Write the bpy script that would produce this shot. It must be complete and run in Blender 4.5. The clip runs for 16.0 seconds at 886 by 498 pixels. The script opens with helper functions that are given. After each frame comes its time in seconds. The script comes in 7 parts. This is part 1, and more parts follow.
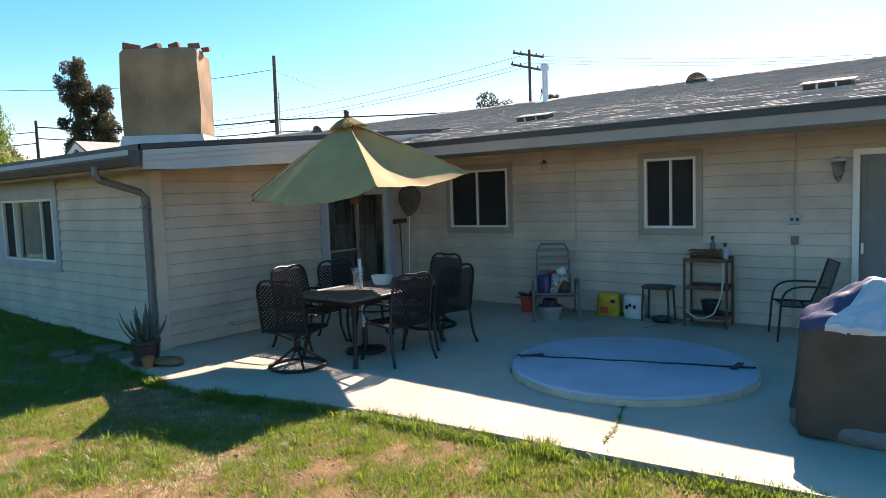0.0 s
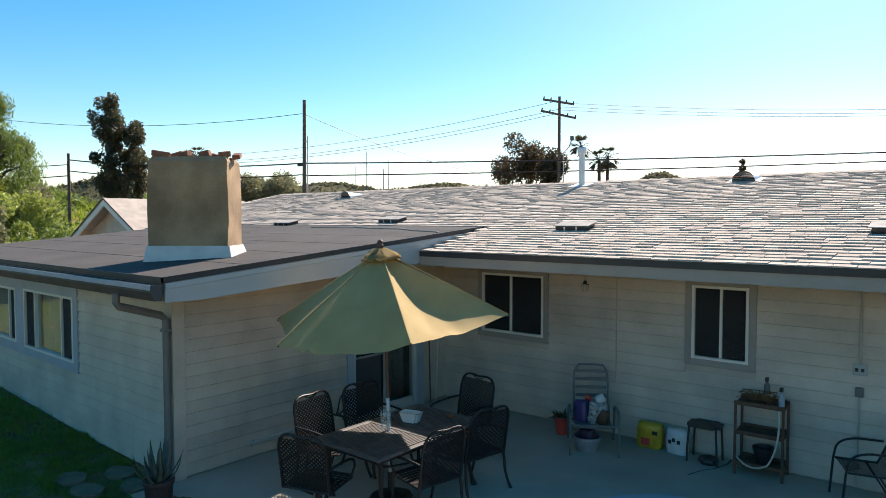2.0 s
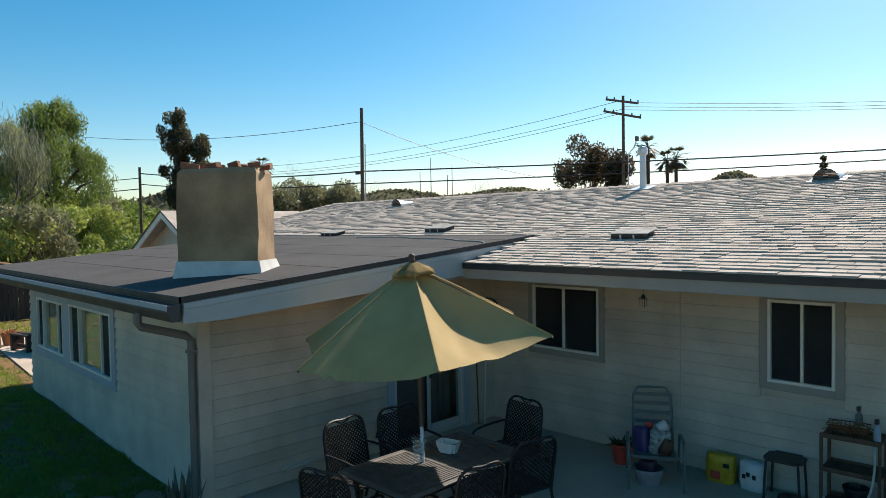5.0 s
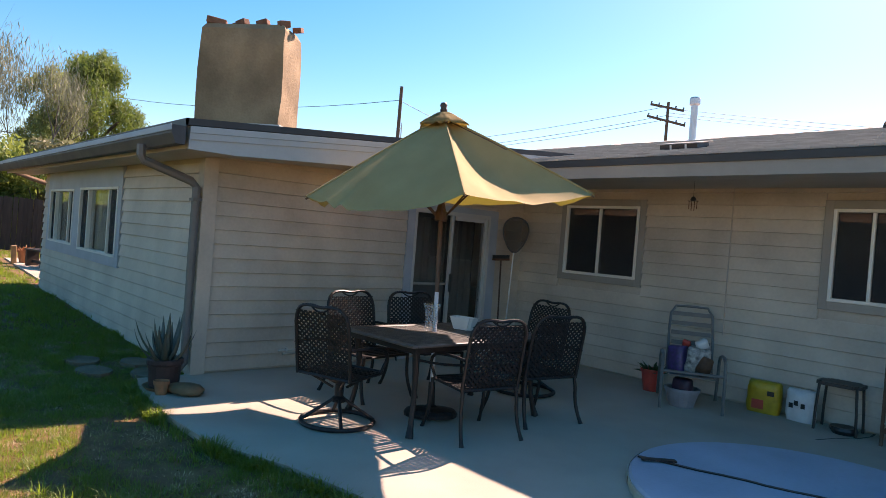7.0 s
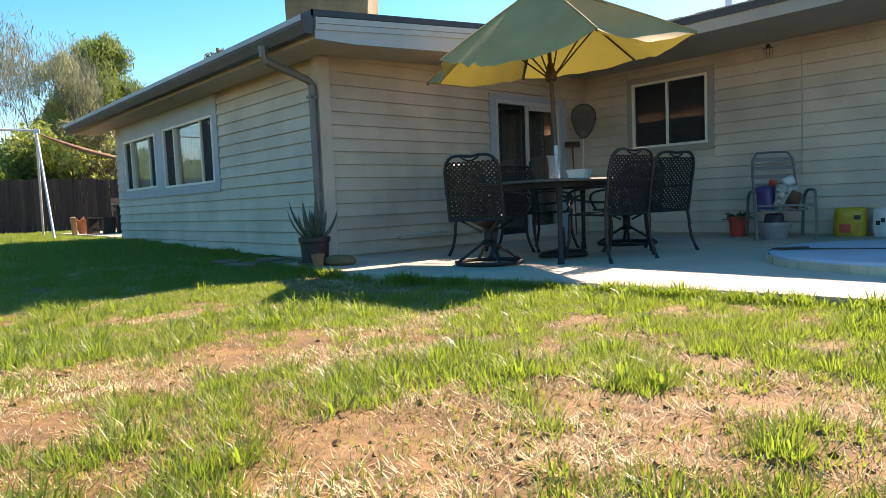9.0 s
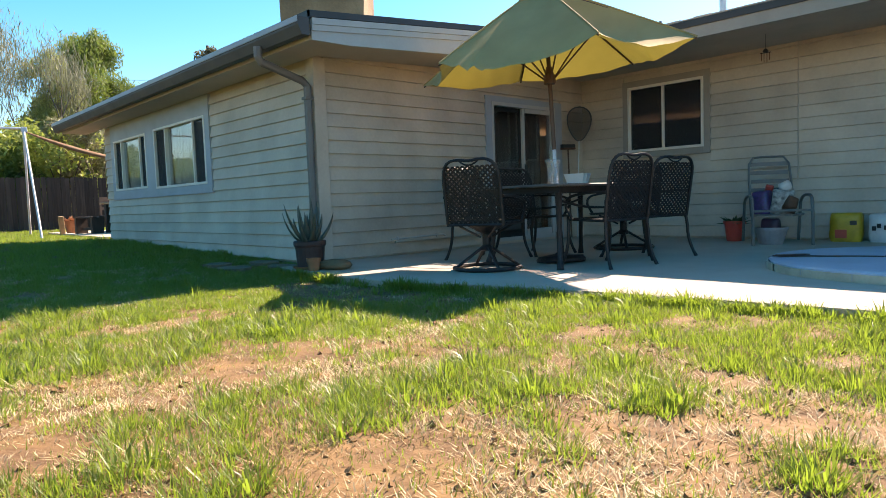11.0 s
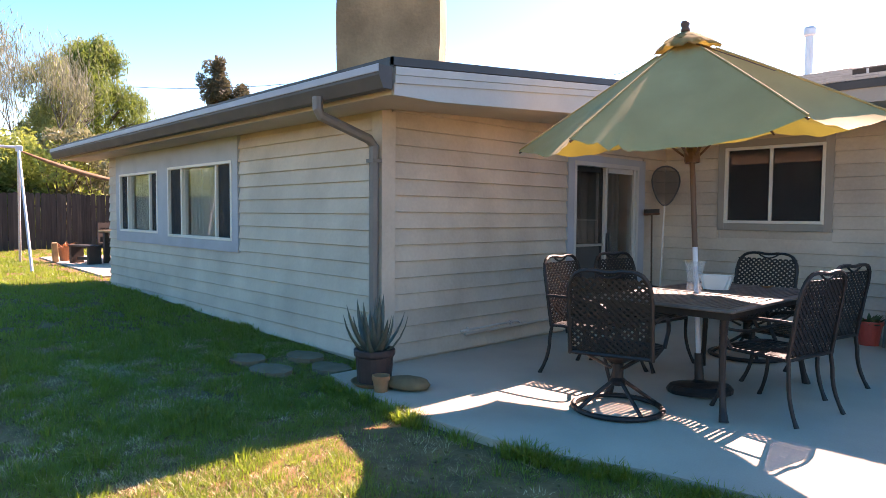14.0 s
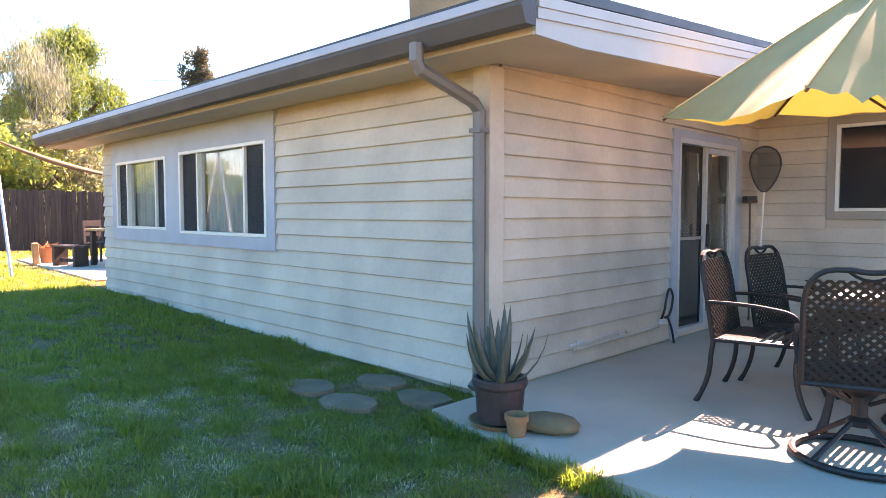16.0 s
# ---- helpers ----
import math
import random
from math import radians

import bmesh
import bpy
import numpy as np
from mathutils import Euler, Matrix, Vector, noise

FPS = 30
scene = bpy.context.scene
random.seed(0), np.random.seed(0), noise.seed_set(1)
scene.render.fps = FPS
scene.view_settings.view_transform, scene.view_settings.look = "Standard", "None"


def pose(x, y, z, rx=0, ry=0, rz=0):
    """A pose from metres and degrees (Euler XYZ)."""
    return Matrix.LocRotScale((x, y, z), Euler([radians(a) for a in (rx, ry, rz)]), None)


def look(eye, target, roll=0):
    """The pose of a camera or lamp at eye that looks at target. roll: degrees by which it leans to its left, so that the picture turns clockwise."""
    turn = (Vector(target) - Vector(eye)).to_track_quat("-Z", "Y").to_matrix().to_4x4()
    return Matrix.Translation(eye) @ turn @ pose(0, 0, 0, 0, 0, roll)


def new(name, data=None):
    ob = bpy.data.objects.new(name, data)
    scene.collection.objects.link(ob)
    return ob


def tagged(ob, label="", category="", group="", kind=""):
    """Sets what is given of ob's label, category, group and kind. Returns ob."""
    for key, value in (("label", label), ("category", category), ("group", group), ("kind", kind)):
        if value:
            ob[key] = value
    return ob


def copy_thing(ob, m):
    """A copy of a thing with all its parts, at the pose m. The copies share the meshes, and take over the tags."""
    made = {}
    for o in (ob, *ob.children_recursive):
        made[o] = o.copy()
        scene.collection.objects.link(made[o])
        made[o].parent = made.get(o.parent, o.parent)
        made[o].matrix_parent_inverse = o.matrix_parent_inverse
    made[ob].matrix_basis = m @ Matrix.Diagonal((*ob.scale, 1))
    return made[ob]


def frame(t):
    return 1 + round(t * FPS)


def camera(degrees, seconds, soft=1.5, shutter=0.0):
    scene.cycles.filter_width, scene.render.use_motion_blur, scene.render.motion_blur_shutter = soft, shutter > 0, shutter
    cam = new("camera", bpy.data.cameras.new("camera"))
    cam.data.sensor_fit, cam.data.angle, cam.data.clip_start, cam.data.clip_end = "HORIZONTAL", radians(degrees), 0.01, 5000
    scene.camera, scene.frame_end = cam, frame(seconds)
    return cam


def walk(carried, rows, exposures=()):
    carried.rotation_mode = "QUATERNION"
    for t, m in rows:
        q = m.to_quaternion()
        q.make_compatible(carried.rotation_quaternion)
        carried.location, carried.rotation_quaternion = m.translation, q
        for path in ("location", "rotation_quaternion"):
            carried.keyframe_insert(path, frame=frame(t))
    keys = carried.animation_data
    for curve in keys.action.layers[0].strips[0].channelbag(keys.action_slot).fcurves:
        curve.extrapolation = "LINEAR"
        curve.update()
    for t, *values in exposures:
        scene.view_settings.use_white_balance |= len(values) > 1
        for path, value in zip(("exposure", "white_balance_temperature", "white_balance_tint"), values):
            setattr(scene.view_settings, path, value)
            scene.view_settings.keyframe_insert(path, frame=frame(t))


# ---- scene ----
cam = camera(67.6, 16.0, soft=0.6)
PATH = [
    (0, (7.931, -4.246, 1.838), (6.694, -2.683, 1.676), -1.9),
    (0.5, (7.750, -4.287, 2.140), (6.499, -2.733, 1.998), -2.1),
    (1, (7.633, -4.229, 2.443), (6.369, -2.684, 2.315), -1.7),
    (1.5, (7.548, -4.083, 2.739), (6.274, -2.549, 2.594), -0.9),
    (2, (7.459, -3.906, 3.112), (6.171, -2.378, 3.024), 0.0),
    (2.5, (7.391, -3.778, 3.431), (6.085, -2.265, 3.365), -0.5),
    (3, (7.336, -3.641, 3.663), (6.006, -2.150, 3.561), 1.2),
    (5.5, (7.207, -3.049, 2.872), (5.756, -1.674, 2.803), -0.8),
    (6, (7.151, -2.852, 2.496), (5.734, -1.443, 2.400), 2.1),
    (6.5, (7.057, -2.699, 2.068), (5.620, -1.309, 2.016), 3.8),
    (7, (6.803, -2.740, 1.592), (5.315, -1.404, 1.567), 4.5),
    (7.5, (6.526, -3.064, 1.171), (4.989, -1.785, 1.193), 0.2),
    (8, (6.314, -3.452, 0.850), (4.771, -2.181, 0.823), -1.4),
    (8.5, (6.326, -3.796, 0.700), (4.798, -2.511, 0.596), -2.3),
    (9, (6.471, -4.035, 0.589), (4.983, -2.705, 0.449), -2.3),
    (11.5, (6.268, -4.039, 0.689), (4.811, -2.676, 0.546), -1.6),
    (12, (6.067, -3.808, 0.974), (4.602, -2.450, 0.875), 1.0),
    (12.5, (5.783, -3.689, 1.207), (4.294, -2.359, 1.107), 2.2),
    (13, (5.442, -3.676, 1.324), (3.949, -2.353, 1.180), 1.4),
    (13.5, (5.024, -3.656, 1.395), (3.546, -2.320, 1.233), 0.4),
    (14, (4.653, -3.639, 1.349), (3.198, -2.271, 1.246), 0.5),
    (14.5, (4.291, -3.695, 1.240), (2.851, -2.311, 1.131), 0.5),
    (15, (3.908, -3.828, 1.126), (2.459, -2.454, 1.011), 1.4),
    (15.5, (3.425, -3.687, 1.208), (1.989, -2.311, 1.003), -0.9),
    (16, (3.006, -3.471, 1.265), (1.598, -2.055, 1.154), -0.0),
]
EXPOSURES = [(0.0, 1.3, 7300, 24), (1.5, 1.15, 7250, 20), (3.0, 0.63, 6950, 13), (5.5, 0.58, 7050, 12), (6.5, 0.88, 7550, 21), (7.0, 1.25, 7900, 34), (9.0, 1.55, 7800, 23), (11.5, 1.6, 7800, 22), (12.5, 1.65, 7800, 29), (14.0, 2.14, 8300, 44), (15.0, 2.49, 8650, 45), (16.0, 3.04, 8650, 50)]
walk(cam, [(t, look(eye, target, roll)) for t, eye, target, roll in PATH], EXPOSURES)

# ---------------------------------------------------------------- light
SUN_TO = Vector((-0.155, 1.09, 1.0)).normalized()
elev = math.asin(SUN_TO.z)
azim = math.atan2(SUN_TO.x, SUN_TO.y)
world = bpy.data.worlds.new("world")
scene.world = world
world.use_nodes = True
wn = world.node_tree
sky = wn.nodes.new("ShaderNodeTexSky")
sky.sky_type = "NISHITA"
sky.sun_disc = False
sky.sun_elevation, sky.sun_rotation = elev, azim
sky.air_density, sky.dust_density, sky.ozone_density = 1.0, 0.45, 2.2
tone = wn.nodes.new("ShaderNodeHueSaturation")
tone.inputs["Hue"].default_value, tone.inputs["Saturation"].default_value = 0.488, 1.5
wn.links.new(sky.outputs[0], tone.inputs["Color"])
wn.links.new(tone.outputs[0], wn.nodes["Background"].inputs[0])
wn.nodes["Background"].inputs[1].default_value = 0.098
sun = new("sun", bpy.data.lights.new("sun", "SUN"))
sun.data.energy, sun.data.angle, sun.data.color = 5.0, radians(0.55), (1.0, 0.95, 0.86)
sun.matrix_world = look(SUN_TO * 50, (0, 0, 0))


# ---------------------------------------------------------------- materials
def mat(name, col, rough=0.7, var=0.12, scale=6.0, bump=0.1, bscale=60.0, metal=0.0, col2=None, spec=0.5, rnd=0.0, stretch=(1, 1, 1), island=False):
    """Two scales of variation in colour, fine relief; rnd: variation from piece to piece."""
    m = bpy.data.materials.new(name)
    m.use_nodes = True
    nt = m.node_tree
    b = nt.nodes["Principled BSDF"]
    b.inputs["Metallic"].default_value = metal
    b.inputs["Specular IOR Level"].default_value = spec
    tc = nt.nodes.new("ShaderNodeTexCoord")
    mp = nt.nodes.new("ShaderNodeMapping")
    mp.inputs["Scale"].default_value = stretch
    geo = nt.nodes.new("ShaderNodeNewGeometry")
    nt.links.new(geo.outputs["Position"], mp.inputs[0])
    n1 = nt.nodes.new("ShaderNodeTexNoise")
    n1.inputs["Scale"].default_value, n1.inputs["Detail"].default_value = scale, 5
    n2 = nt.nodes.new("ShaderNodeTexNoise")
    n2.inputs["Scale"].default_value, n2.inputs["Detail"].default_value = bscale, 3
    for n in (n1, n2):
        nt.links.new(mp.outputs[0], n.inputs["Vector"])
    ramp = nt.nodes.new("ShaderNodeMapRange")
    ramp.inputs["From Min"].default_value, ramp.inputs["From Max"].default_value = 0.3, 0.7
    nt.links.new(n1.outputs["Fac"], ramp.inputs[0])
    mix = nt.nodes.new("ShaderNodeMix")
    mix.data_type = "RGBA"
    c2 = col2 or tuple(max(0.0, c * (1 - 2.2 * var)) for c in col)
    mix.inputs[6].default_value, mix.inputs[7].default_value = (*col, 1), (*c2, 1)
    nt.links.new(ramp.outputs[0], mix.inputs[0])
    out = mix.outputs[2]
    hsv = nt.nodes.new("ShaderNodeHueSaturation")
    fine = nt.nodes.new("ShaderNodeMath")
    fine.operation = "MULTIPLY_ADD"
    fine.inputs[1].default_value, fine.inputs[2].default_value = var * 1.6, 1 - var * 0.8
    nt.links.new(n2.outputs["Fac"], fine.inputs[0])
    val = fine.outputs[0]
    if rnd:
        src = geo.outputs["Random Per Island"]
        if not island:
            src = nt.nodes.new("ShaderNodeObjectInfo").outputs["Random"]
        r = nt.nodes.new("ShaderNodeMath")
        r.operation = "MULTIPLY_ADD"
        r.inputs[1].default_value, r.inputs[2].default_value = 2 * rnd, 1 - rnd
        nt.links.new(src, r.inputs[0])
        mul = nt.nodes.new("ShaderNodeMath")
        mul.operation = "MULTIPLY"
        nt.links.new(r.outputs[0], mul.inputs[0])
        nt.links.new(val, mul.inputs[1])
        val = mul.outputs[0]
    nt.links.new(val, hsv.inputs["Value"])
    nt.links.new(out, hsv.inputs["Color"])
    nt.links.new(hsv.outputs[0], b.inputs["Base Color"])
    rr = nt.nodes.new("ShaderNodeMapRange")
    rr.inputs["To Min"].default_value, rr.inputs["To Max"].default_value = max(0.02, rough - 0.12), min(1, rough + 0.1)
    nt.links.new(n1.outputs["Fac"], rr.inputs[0])
    nt.links.new(rr.outputs[0], b.inputs["Roughness"])
    if bump:
        bp = nt.nodes.new("ShaderNodeBump")
        bp.inputs["Strength"].default_value, bp.inputs["Distance"].default_value = bump, 0.01
        nt.links.new(n2.outputs["Fac"], bp.inputs["Height"])
        nt.links.new(bp.outputs[0], b.inputs["Normal"])
    return m


def translucent(m, amount, col):
    """Lets light through thin cloth and leaves."""
    nt = m.node_tree
    b, o = nt.nodes["Principled BSDF"], nt.nodes["Material Output"]
    t = nt.nodes.new("ShaderNodeBsdfTranslucent")
    t.inputs[0].default_value = (*col, 1)
    mx = nt.nodes.new("ShaderNodeMixShader")
    mx.inputs[0].default_value = amount
    nt.links.new(b.outputs[0], mx.inputs[1])
    nt.links.new(t.outputs[0], mx.inputs[2])
    nt.links.new(mx.outputs[0], o.inputs[0])
    return m


SIDING = mat("siding_paint", (0.60, 0.51, 0.415), 0.6, 0.13, 1.7, 0.12, 30, rnd=0.06)
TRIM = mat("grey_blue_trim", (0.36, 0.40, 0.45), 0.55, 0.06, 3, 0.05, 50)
AGEDWHITE = mat("aged_white_aluminium", (0.50, 0.50, 0.48), 0.45, 0.06, 3, 0.0, 50)
WHITE = mat("white_vinyl", (0.76, 0.73, 0.66), 0.4, 0.03, 3, 0.0, 50)
FASCIA = mat("fascia_paint", (0.42, 0.445, 0.435), 0.6, 0.06, 2, 0.05, 40)
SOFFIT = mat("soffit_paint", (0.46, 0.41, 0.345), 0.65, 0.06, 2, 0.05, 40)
TRIMBEIGE = mat("beige_grey_trim", (0.33, 0.30, 0.26), 0.6, 0.06, 3, 0.05, 50)
FLASHING = mat("painted_flashing", (0.62, 0.60, 0.56), 0.55, 0.1, 4, 0.05, 60)
GUTTER = mat("gutter_metal_paint", (0.07, 0.066, 0.064), 0.6, 0.1, 3, 0.0, 50)
SPOUT = mat("downspout_paint", (0.17, 0.16, 0.15), 0.5, 0.08, 3, 0.0, 50)
ROLLROOF = mat("rolled_roofing", (0.085, 0.080, 0.078), 0.97, 0.1, 1.2, 0.3, 200, spec=0.15)
DARKEDGE = mat("dark_drip_edge", (0.035, 0.033, 0.032), 0.5, 0.1, 4, 0.0, 50)
SHINGLE = mat("asphalt_shingle", (0.51, 0.435, 0.37), 0.95, 0.12, 3.5, 0.4, 110, spec=0.2, rnd=0.10, island=True)
SHINGLE_P = mat("asphalt_shingle_piece", (0.51, 0.435, 0.37), 0.95, 0.12, 3.5, 0.4, 110, spec=0.2, rnd=0.10)
STUCCO = mat("chimney_stucco", (0.40, 0.265, 0.15), 0.95, 0.2, 2.6, 0.6, 38)
GALV = mat("galvanised_sheet", (0.62, 0.64, 0.66), 0.4, 0.08, 4, 0.05, 60, metal=0.5)
BRICK = mat("clay_brick", (0.27, 0.12, 0.07), 0.9, 0.15, 12, 0.3, 90, rnd=0.2)
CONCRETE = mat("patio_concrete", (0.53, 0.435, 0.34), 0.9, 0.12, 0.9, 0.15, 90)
IRON = mat("cast_metal_brown", (0.021, 0.016, 0.016), 0.5, 0.15, 20, 0.05, 90, spec=0.4)
# table top paler than its legs: sun glare is put into the colour
TABLETOP = mat("sunlit_table_enamel", (0.10, 0.088, 0.08), 0.55, 0.2, 9, 0.05, 90, spec=1.0, rnd=0.15)
CANVAS = translucent(mat("olive_canvas", (0.46, 0.33, 0.145), 0.9, 0.08, 3, 0.15, 200), 0.13, (0.50, 0.41, 0.07))
POLEWOOD = mat("umbrella_pole_wood", (0.13, 0.06, 0.035), 0.5, 0.15, 6, 0.1, 60, stretch=(1, 1, 0.1))
BLACKPLASTIC = mat("black_plastic", (0.02, 0.02, 0.022), 0.4, 0.1, 9, 0.05, 60)
TERRA = mat("terracotta", (0.42, 0.17, 0.08), 0.85, 0.12, 9, 0.2, 60)
TARPBLUE = mat("spa_cover_blue", (0.40, 0.465, 0.545), 0.6, 0.09, 1.5, 0.08, 40)
SPAEDGE = mat("spa_cover_edge_foam", (0.58, 0.50, 0.38), 0.8, 0.12, 6, 0.2, 50)
OLDWOOD = mat("weathered_fence_wood", (0.06, 0.045, 0.036), 0.9, 0.2, 3, 0.3, 60, rnd=0.35, stretch=(6, 6, 0.6))
POLE_T = mat("creosote_pole", (0.15, 0.11, 0.08), 0.9, 0.15, 4, 0.2, 60, stretch=(4, 4, 0.4))
STEELWHITE = mat("pale_painted_steel", (0.62, 0.64, 0.70), 0.4, 0.08, 5, 0.0, 50)

GLASS = bpy.data.materials.new("window_glass")
GLASS.use_nodes = True
gb = GLASS.node_tree.nodes["Principled BSDF"]
gb.inputs["Base Color"].default_value = (0.75, 0.80, 0.80, 1)
gb.inputs["Roughness"].default_value = 0.02
gb.inputs["Transmission Weight"].default_value = 1.0
gb.inputs["IOR"].default_value = 1.5
CLEAR = bpy.data.materials.new("clear_glass")
CLEAR.use_nodes = True
gb = CLEAR.node_tree.nodes["Principled BSDF"]
gb.inputs["Roughness"].default_value = 0.04
gb.inputs["Transmission Weight"].default_value = 1.0
gb.inputs["IOR"].default_value = 1.45


# ---------------------------------------------------------------- mesh helpers
def finish(bm, name, m, smooth=False):
    me = bpy.data.meshes.new(name)
    bmesh.ops.recalc_face_normals(bm, faces=bm.faces)
    if smooth:
        for f in bm.faces:
            f.smooth = True
    bm.to_mesh(me)
    bm.free()
    me.materials.append(m)
    return me


def part(name, bm, m, parent=None, label="", smooth=False, at=None):
    ob = new(name, finish(bm, name, m, smooth))
    if at is not None:
        ob.matrix_basis = at
    if parent is not None:
        ob.parent = parent
    if label:
        ob["label"] = label
    return ob


def thing(name, label, category, m=None, group="", kind=""):
    ob = new(name)
    ob.empty_display_size = 0.2
    if m is not None:
        ob.matrix_basis = m
    return tagged(ob, label, category, group, kind)


def structure(name, bm, m, label, category="", smooth=False):
    return tagged(part(name, bm, m, smooth=smooth), label, category, kind="structure")


def box(bm, x0, x1, y0, y1, z0, z1, bevel=0.0, m=None):
    vs = [bm.verts.new((x, y, z)) for x in (x0, x1) for y in (y0, y1) for z in (z0, z1)]
    fs = [bm.faces.new([vs[i] for i in q]) for q in ((0, 1, 3, 2), (4, 6, 7, 5), (0, 4, 5, 1), (2, 3, 7, 6), (0, 2, 6, 4), (1, 5, 7, 3))]
    if bevel:
        es = list({e for f in fs for e in f.edges})
        r = bmesh.ops.bevel(bm, geom=es, offset=bevel, segments=1, affect="EDGES")
        vs = list({v for f in r["faces"] for v in f.verts} | {v for v in vs if v.is_valid})
    if m is not None:
        bmesh.ops.transform(bm, matrix=m, verts=[v for v in vs if v.is_valid])
    return bm


def boxes(*rows, bevel=0.0):
    bm = bmesh.new()
    for r in rows:
        box(bm, *r, bevel=bevel)
    return bm


def tube(bm, pts, r, sides=8, closed=False, caps=True):
    """A round bar along a line of points; r may be one radius or one for each point."""
    pts = [Vector(p) for p in pts]
    n = len(pts)
    rad = r if isinstance(r, (list, tuple)) else [r] * n
    rings, up = [], None
    for i, p in enumerate(pts):
        if closed:
            d = pts[(i + 1) % n] - pts[i - 1]
        else:
            d = pts[min(i + 1, n - 1)] - pts[max(i - 1, 0)]
        d.normalize()
        if up is None:
            up = Vector((0, 0, 1)) if abs(d.z) < 0.9 else Vector((1, 0, 0))
        side = d.cross(up).normalized()
        up = side.cross(d).normalized()
        rings.append([bm.verts.new(p + rad[i] * (math.cos(2 * math.pi * k / sides) * side + math.sin(2 * math.pi * k / sides) * up)) for k in range(sides)])
    for i in range(n if closed else n - 1):
        a, b = rings[i], rings[(i + 1) % n]
        for k in range(sides):
            bm.faces.new((a[k], a[(k + 1) % sides], b[(k + 1) % sides], b[k]))
    if caps and not closed:
        bm.faces.new(rings[0])
        bm.faces.new(rings[-1])
    return bm


def lathe(bm, profile, sides=24, cx=0.0, cy=0.0):
    """A turned form from (radius, height) rows."""
    rings = [[bm.verts.new((cx + r * math.cos(2 * math.pi * k / sides), cy + r * math.sin(2 * math.pi * k / sides), z)) for k in range(sides)] for r, z in profile]
    for a, b in zip(rings, rings[1:]):
        for k in range(sides):
            bm.faces.new((a[k], a[(k + 1) % sides], b[(k + 1) % sides], b[k]))
    if profile[0][0] > 1e-4:
        bm.faces.new(rings[0])
    if profile[-1][0] > 1e-4:
        bm.faces.new(rings[-1])
    return bm


def prism(bm, poly, axis, a, b):
    """A flat outline of two coordinates pushed along the third axis from a to b."""
    def at(p, w):
        return {"x": (w, p[0], p[1]), "y": (p[0], w, p[1]), "z": (p[0], p[1], w)}[axis]
    lo, hi = [bm.verts.new(at(p, a)) for p in poly], [bm.verts.new(at(p, b)) for p in poly]
    bm.faces.new(lo)
    bm.faces.new(hi)
    for i in range(len(poly)):
        j = (i + 1) % len(poly)
        bm.faces.new((lo[i], lo[j], hi[j], hi[i]))
    return bm


def raw(name, verts, faces, m, parent=None, label="", smooth=False):
    me = bpy.data.meshes.new(name)
    me.from_pydata(verts, [], faces)
    if smooth:
        me.polygons.foreach_set("use_smooth", [True] * len(me.polygons))
    me.materials.append(m)
    me.update()
    ob = new(name, me)
    if parent is not None:
        ob.parent = parent
    if label:
        ob["label"] = label
    return ob


# ---------------------------------------------------------------- plan
Y_MAIN = 4.97                    # main wall
WING_L = -7.55                     # far end of the wing
LAP = 0.15                        # siding exposure
EAVE_Y, EAVE_Z, PITCH = 3.49, 2.65, 0.215
RIDGE_Y = 9.5
RIDGE_Z = EAVE_Z + PITCH * (RIDGE_Y - EAVE_Y)
WING_EAVE_Y, WING_Z, WING_PITCH, RAKE_X = -0.52, 2.50, 0.088, 0.77
JOIN_Y = (EAVE_Z - PITCH * EAVE_Y - WING_Z + WING_PITCH * WING_EAVE_Y) / (WING_PITCH - PITCH)


def roof_z(y):
    return EAVE_Z + PITCH * (y - EAVE_Y)


def wing_z(y):
    return WING_Z + WING_PITCH * (y - WING_EAVE_Y)


# ---------------------------------------------------------------- ground and patio
def lawn_height(x, y):
    h = -0.05 + 0.02 * noise.noise(Vector((x * 0.7, y * 0.7, 3)))
    h += 0.15 * min(1.0, max(0.0, -x / 6.0))
    r = max(0.0, -x - 21.0)
    return h + min(4.2, 0.05 * r ** 1.3) * (1.0 if y < 40 else max(0.0, 1 - (y - 40) / 60))


bm = bmesh.new()
xs = [-900, -500, -250, -160, -110, -85, -70, -60, -52, -46, -42, -38, -34, -30, -27, -24] + [i * 1.0 for i in range(-22, 16)] + [20, 30, 60, 120, 300, 900]
ys = [-900, -300, -100, -50, -25, -15] + [i * 1.0 for i in range(-11, 8)] + [12, 18, 25, 35, 50, 70, 100, 150, 300, 900]
grid = [[bm.verts.new((x, y, lawn_height(x, y))) for y in ys] for x in xs]
for i in range(len(xs) - 1):
    for j in range(len(ys) - 1):
        bm.faces.new((grid[i][j], grid[i + 1][j], grid[i + 1][j + 1], grid[i][j + 1]))
SOIL = mat("lawn_soil", (0.235, 0.125, 0.042), 0.95, 0.28, 6, 1.0, 26, col2=(0.12, 0.06, 0.024))
structure("ground", bm, SOIL, "patchy lawn soil with dry bare earth and thin green grass", "ground", smooth=True)

# slab edge towards the lawn, an uneven curve
PATIO_EDGE = [(0.0, -0.55), (0.5, -0.66), (0.9, -0.70), (1.4, -0.74), (2.0, -0.72), (2.4, -0.64), (2.9, -0.46), (3.4, -0.37), (4.2, -0.24), (5.2, -0.14), (6.2, -0.05), (7.2, 0.05), (9.0, 0.25), (12.0, 0.6)]
bm = bmesh.new()
prism(bm, PATIO_EDGE + [(12.0, Y_MAIN), (0.0, Y_MAIN)], "z", -0.12, 0.0)
structure("patio", bm, CONCRETE, "pale grey concrete patio slab with stains and cracks", "patio")


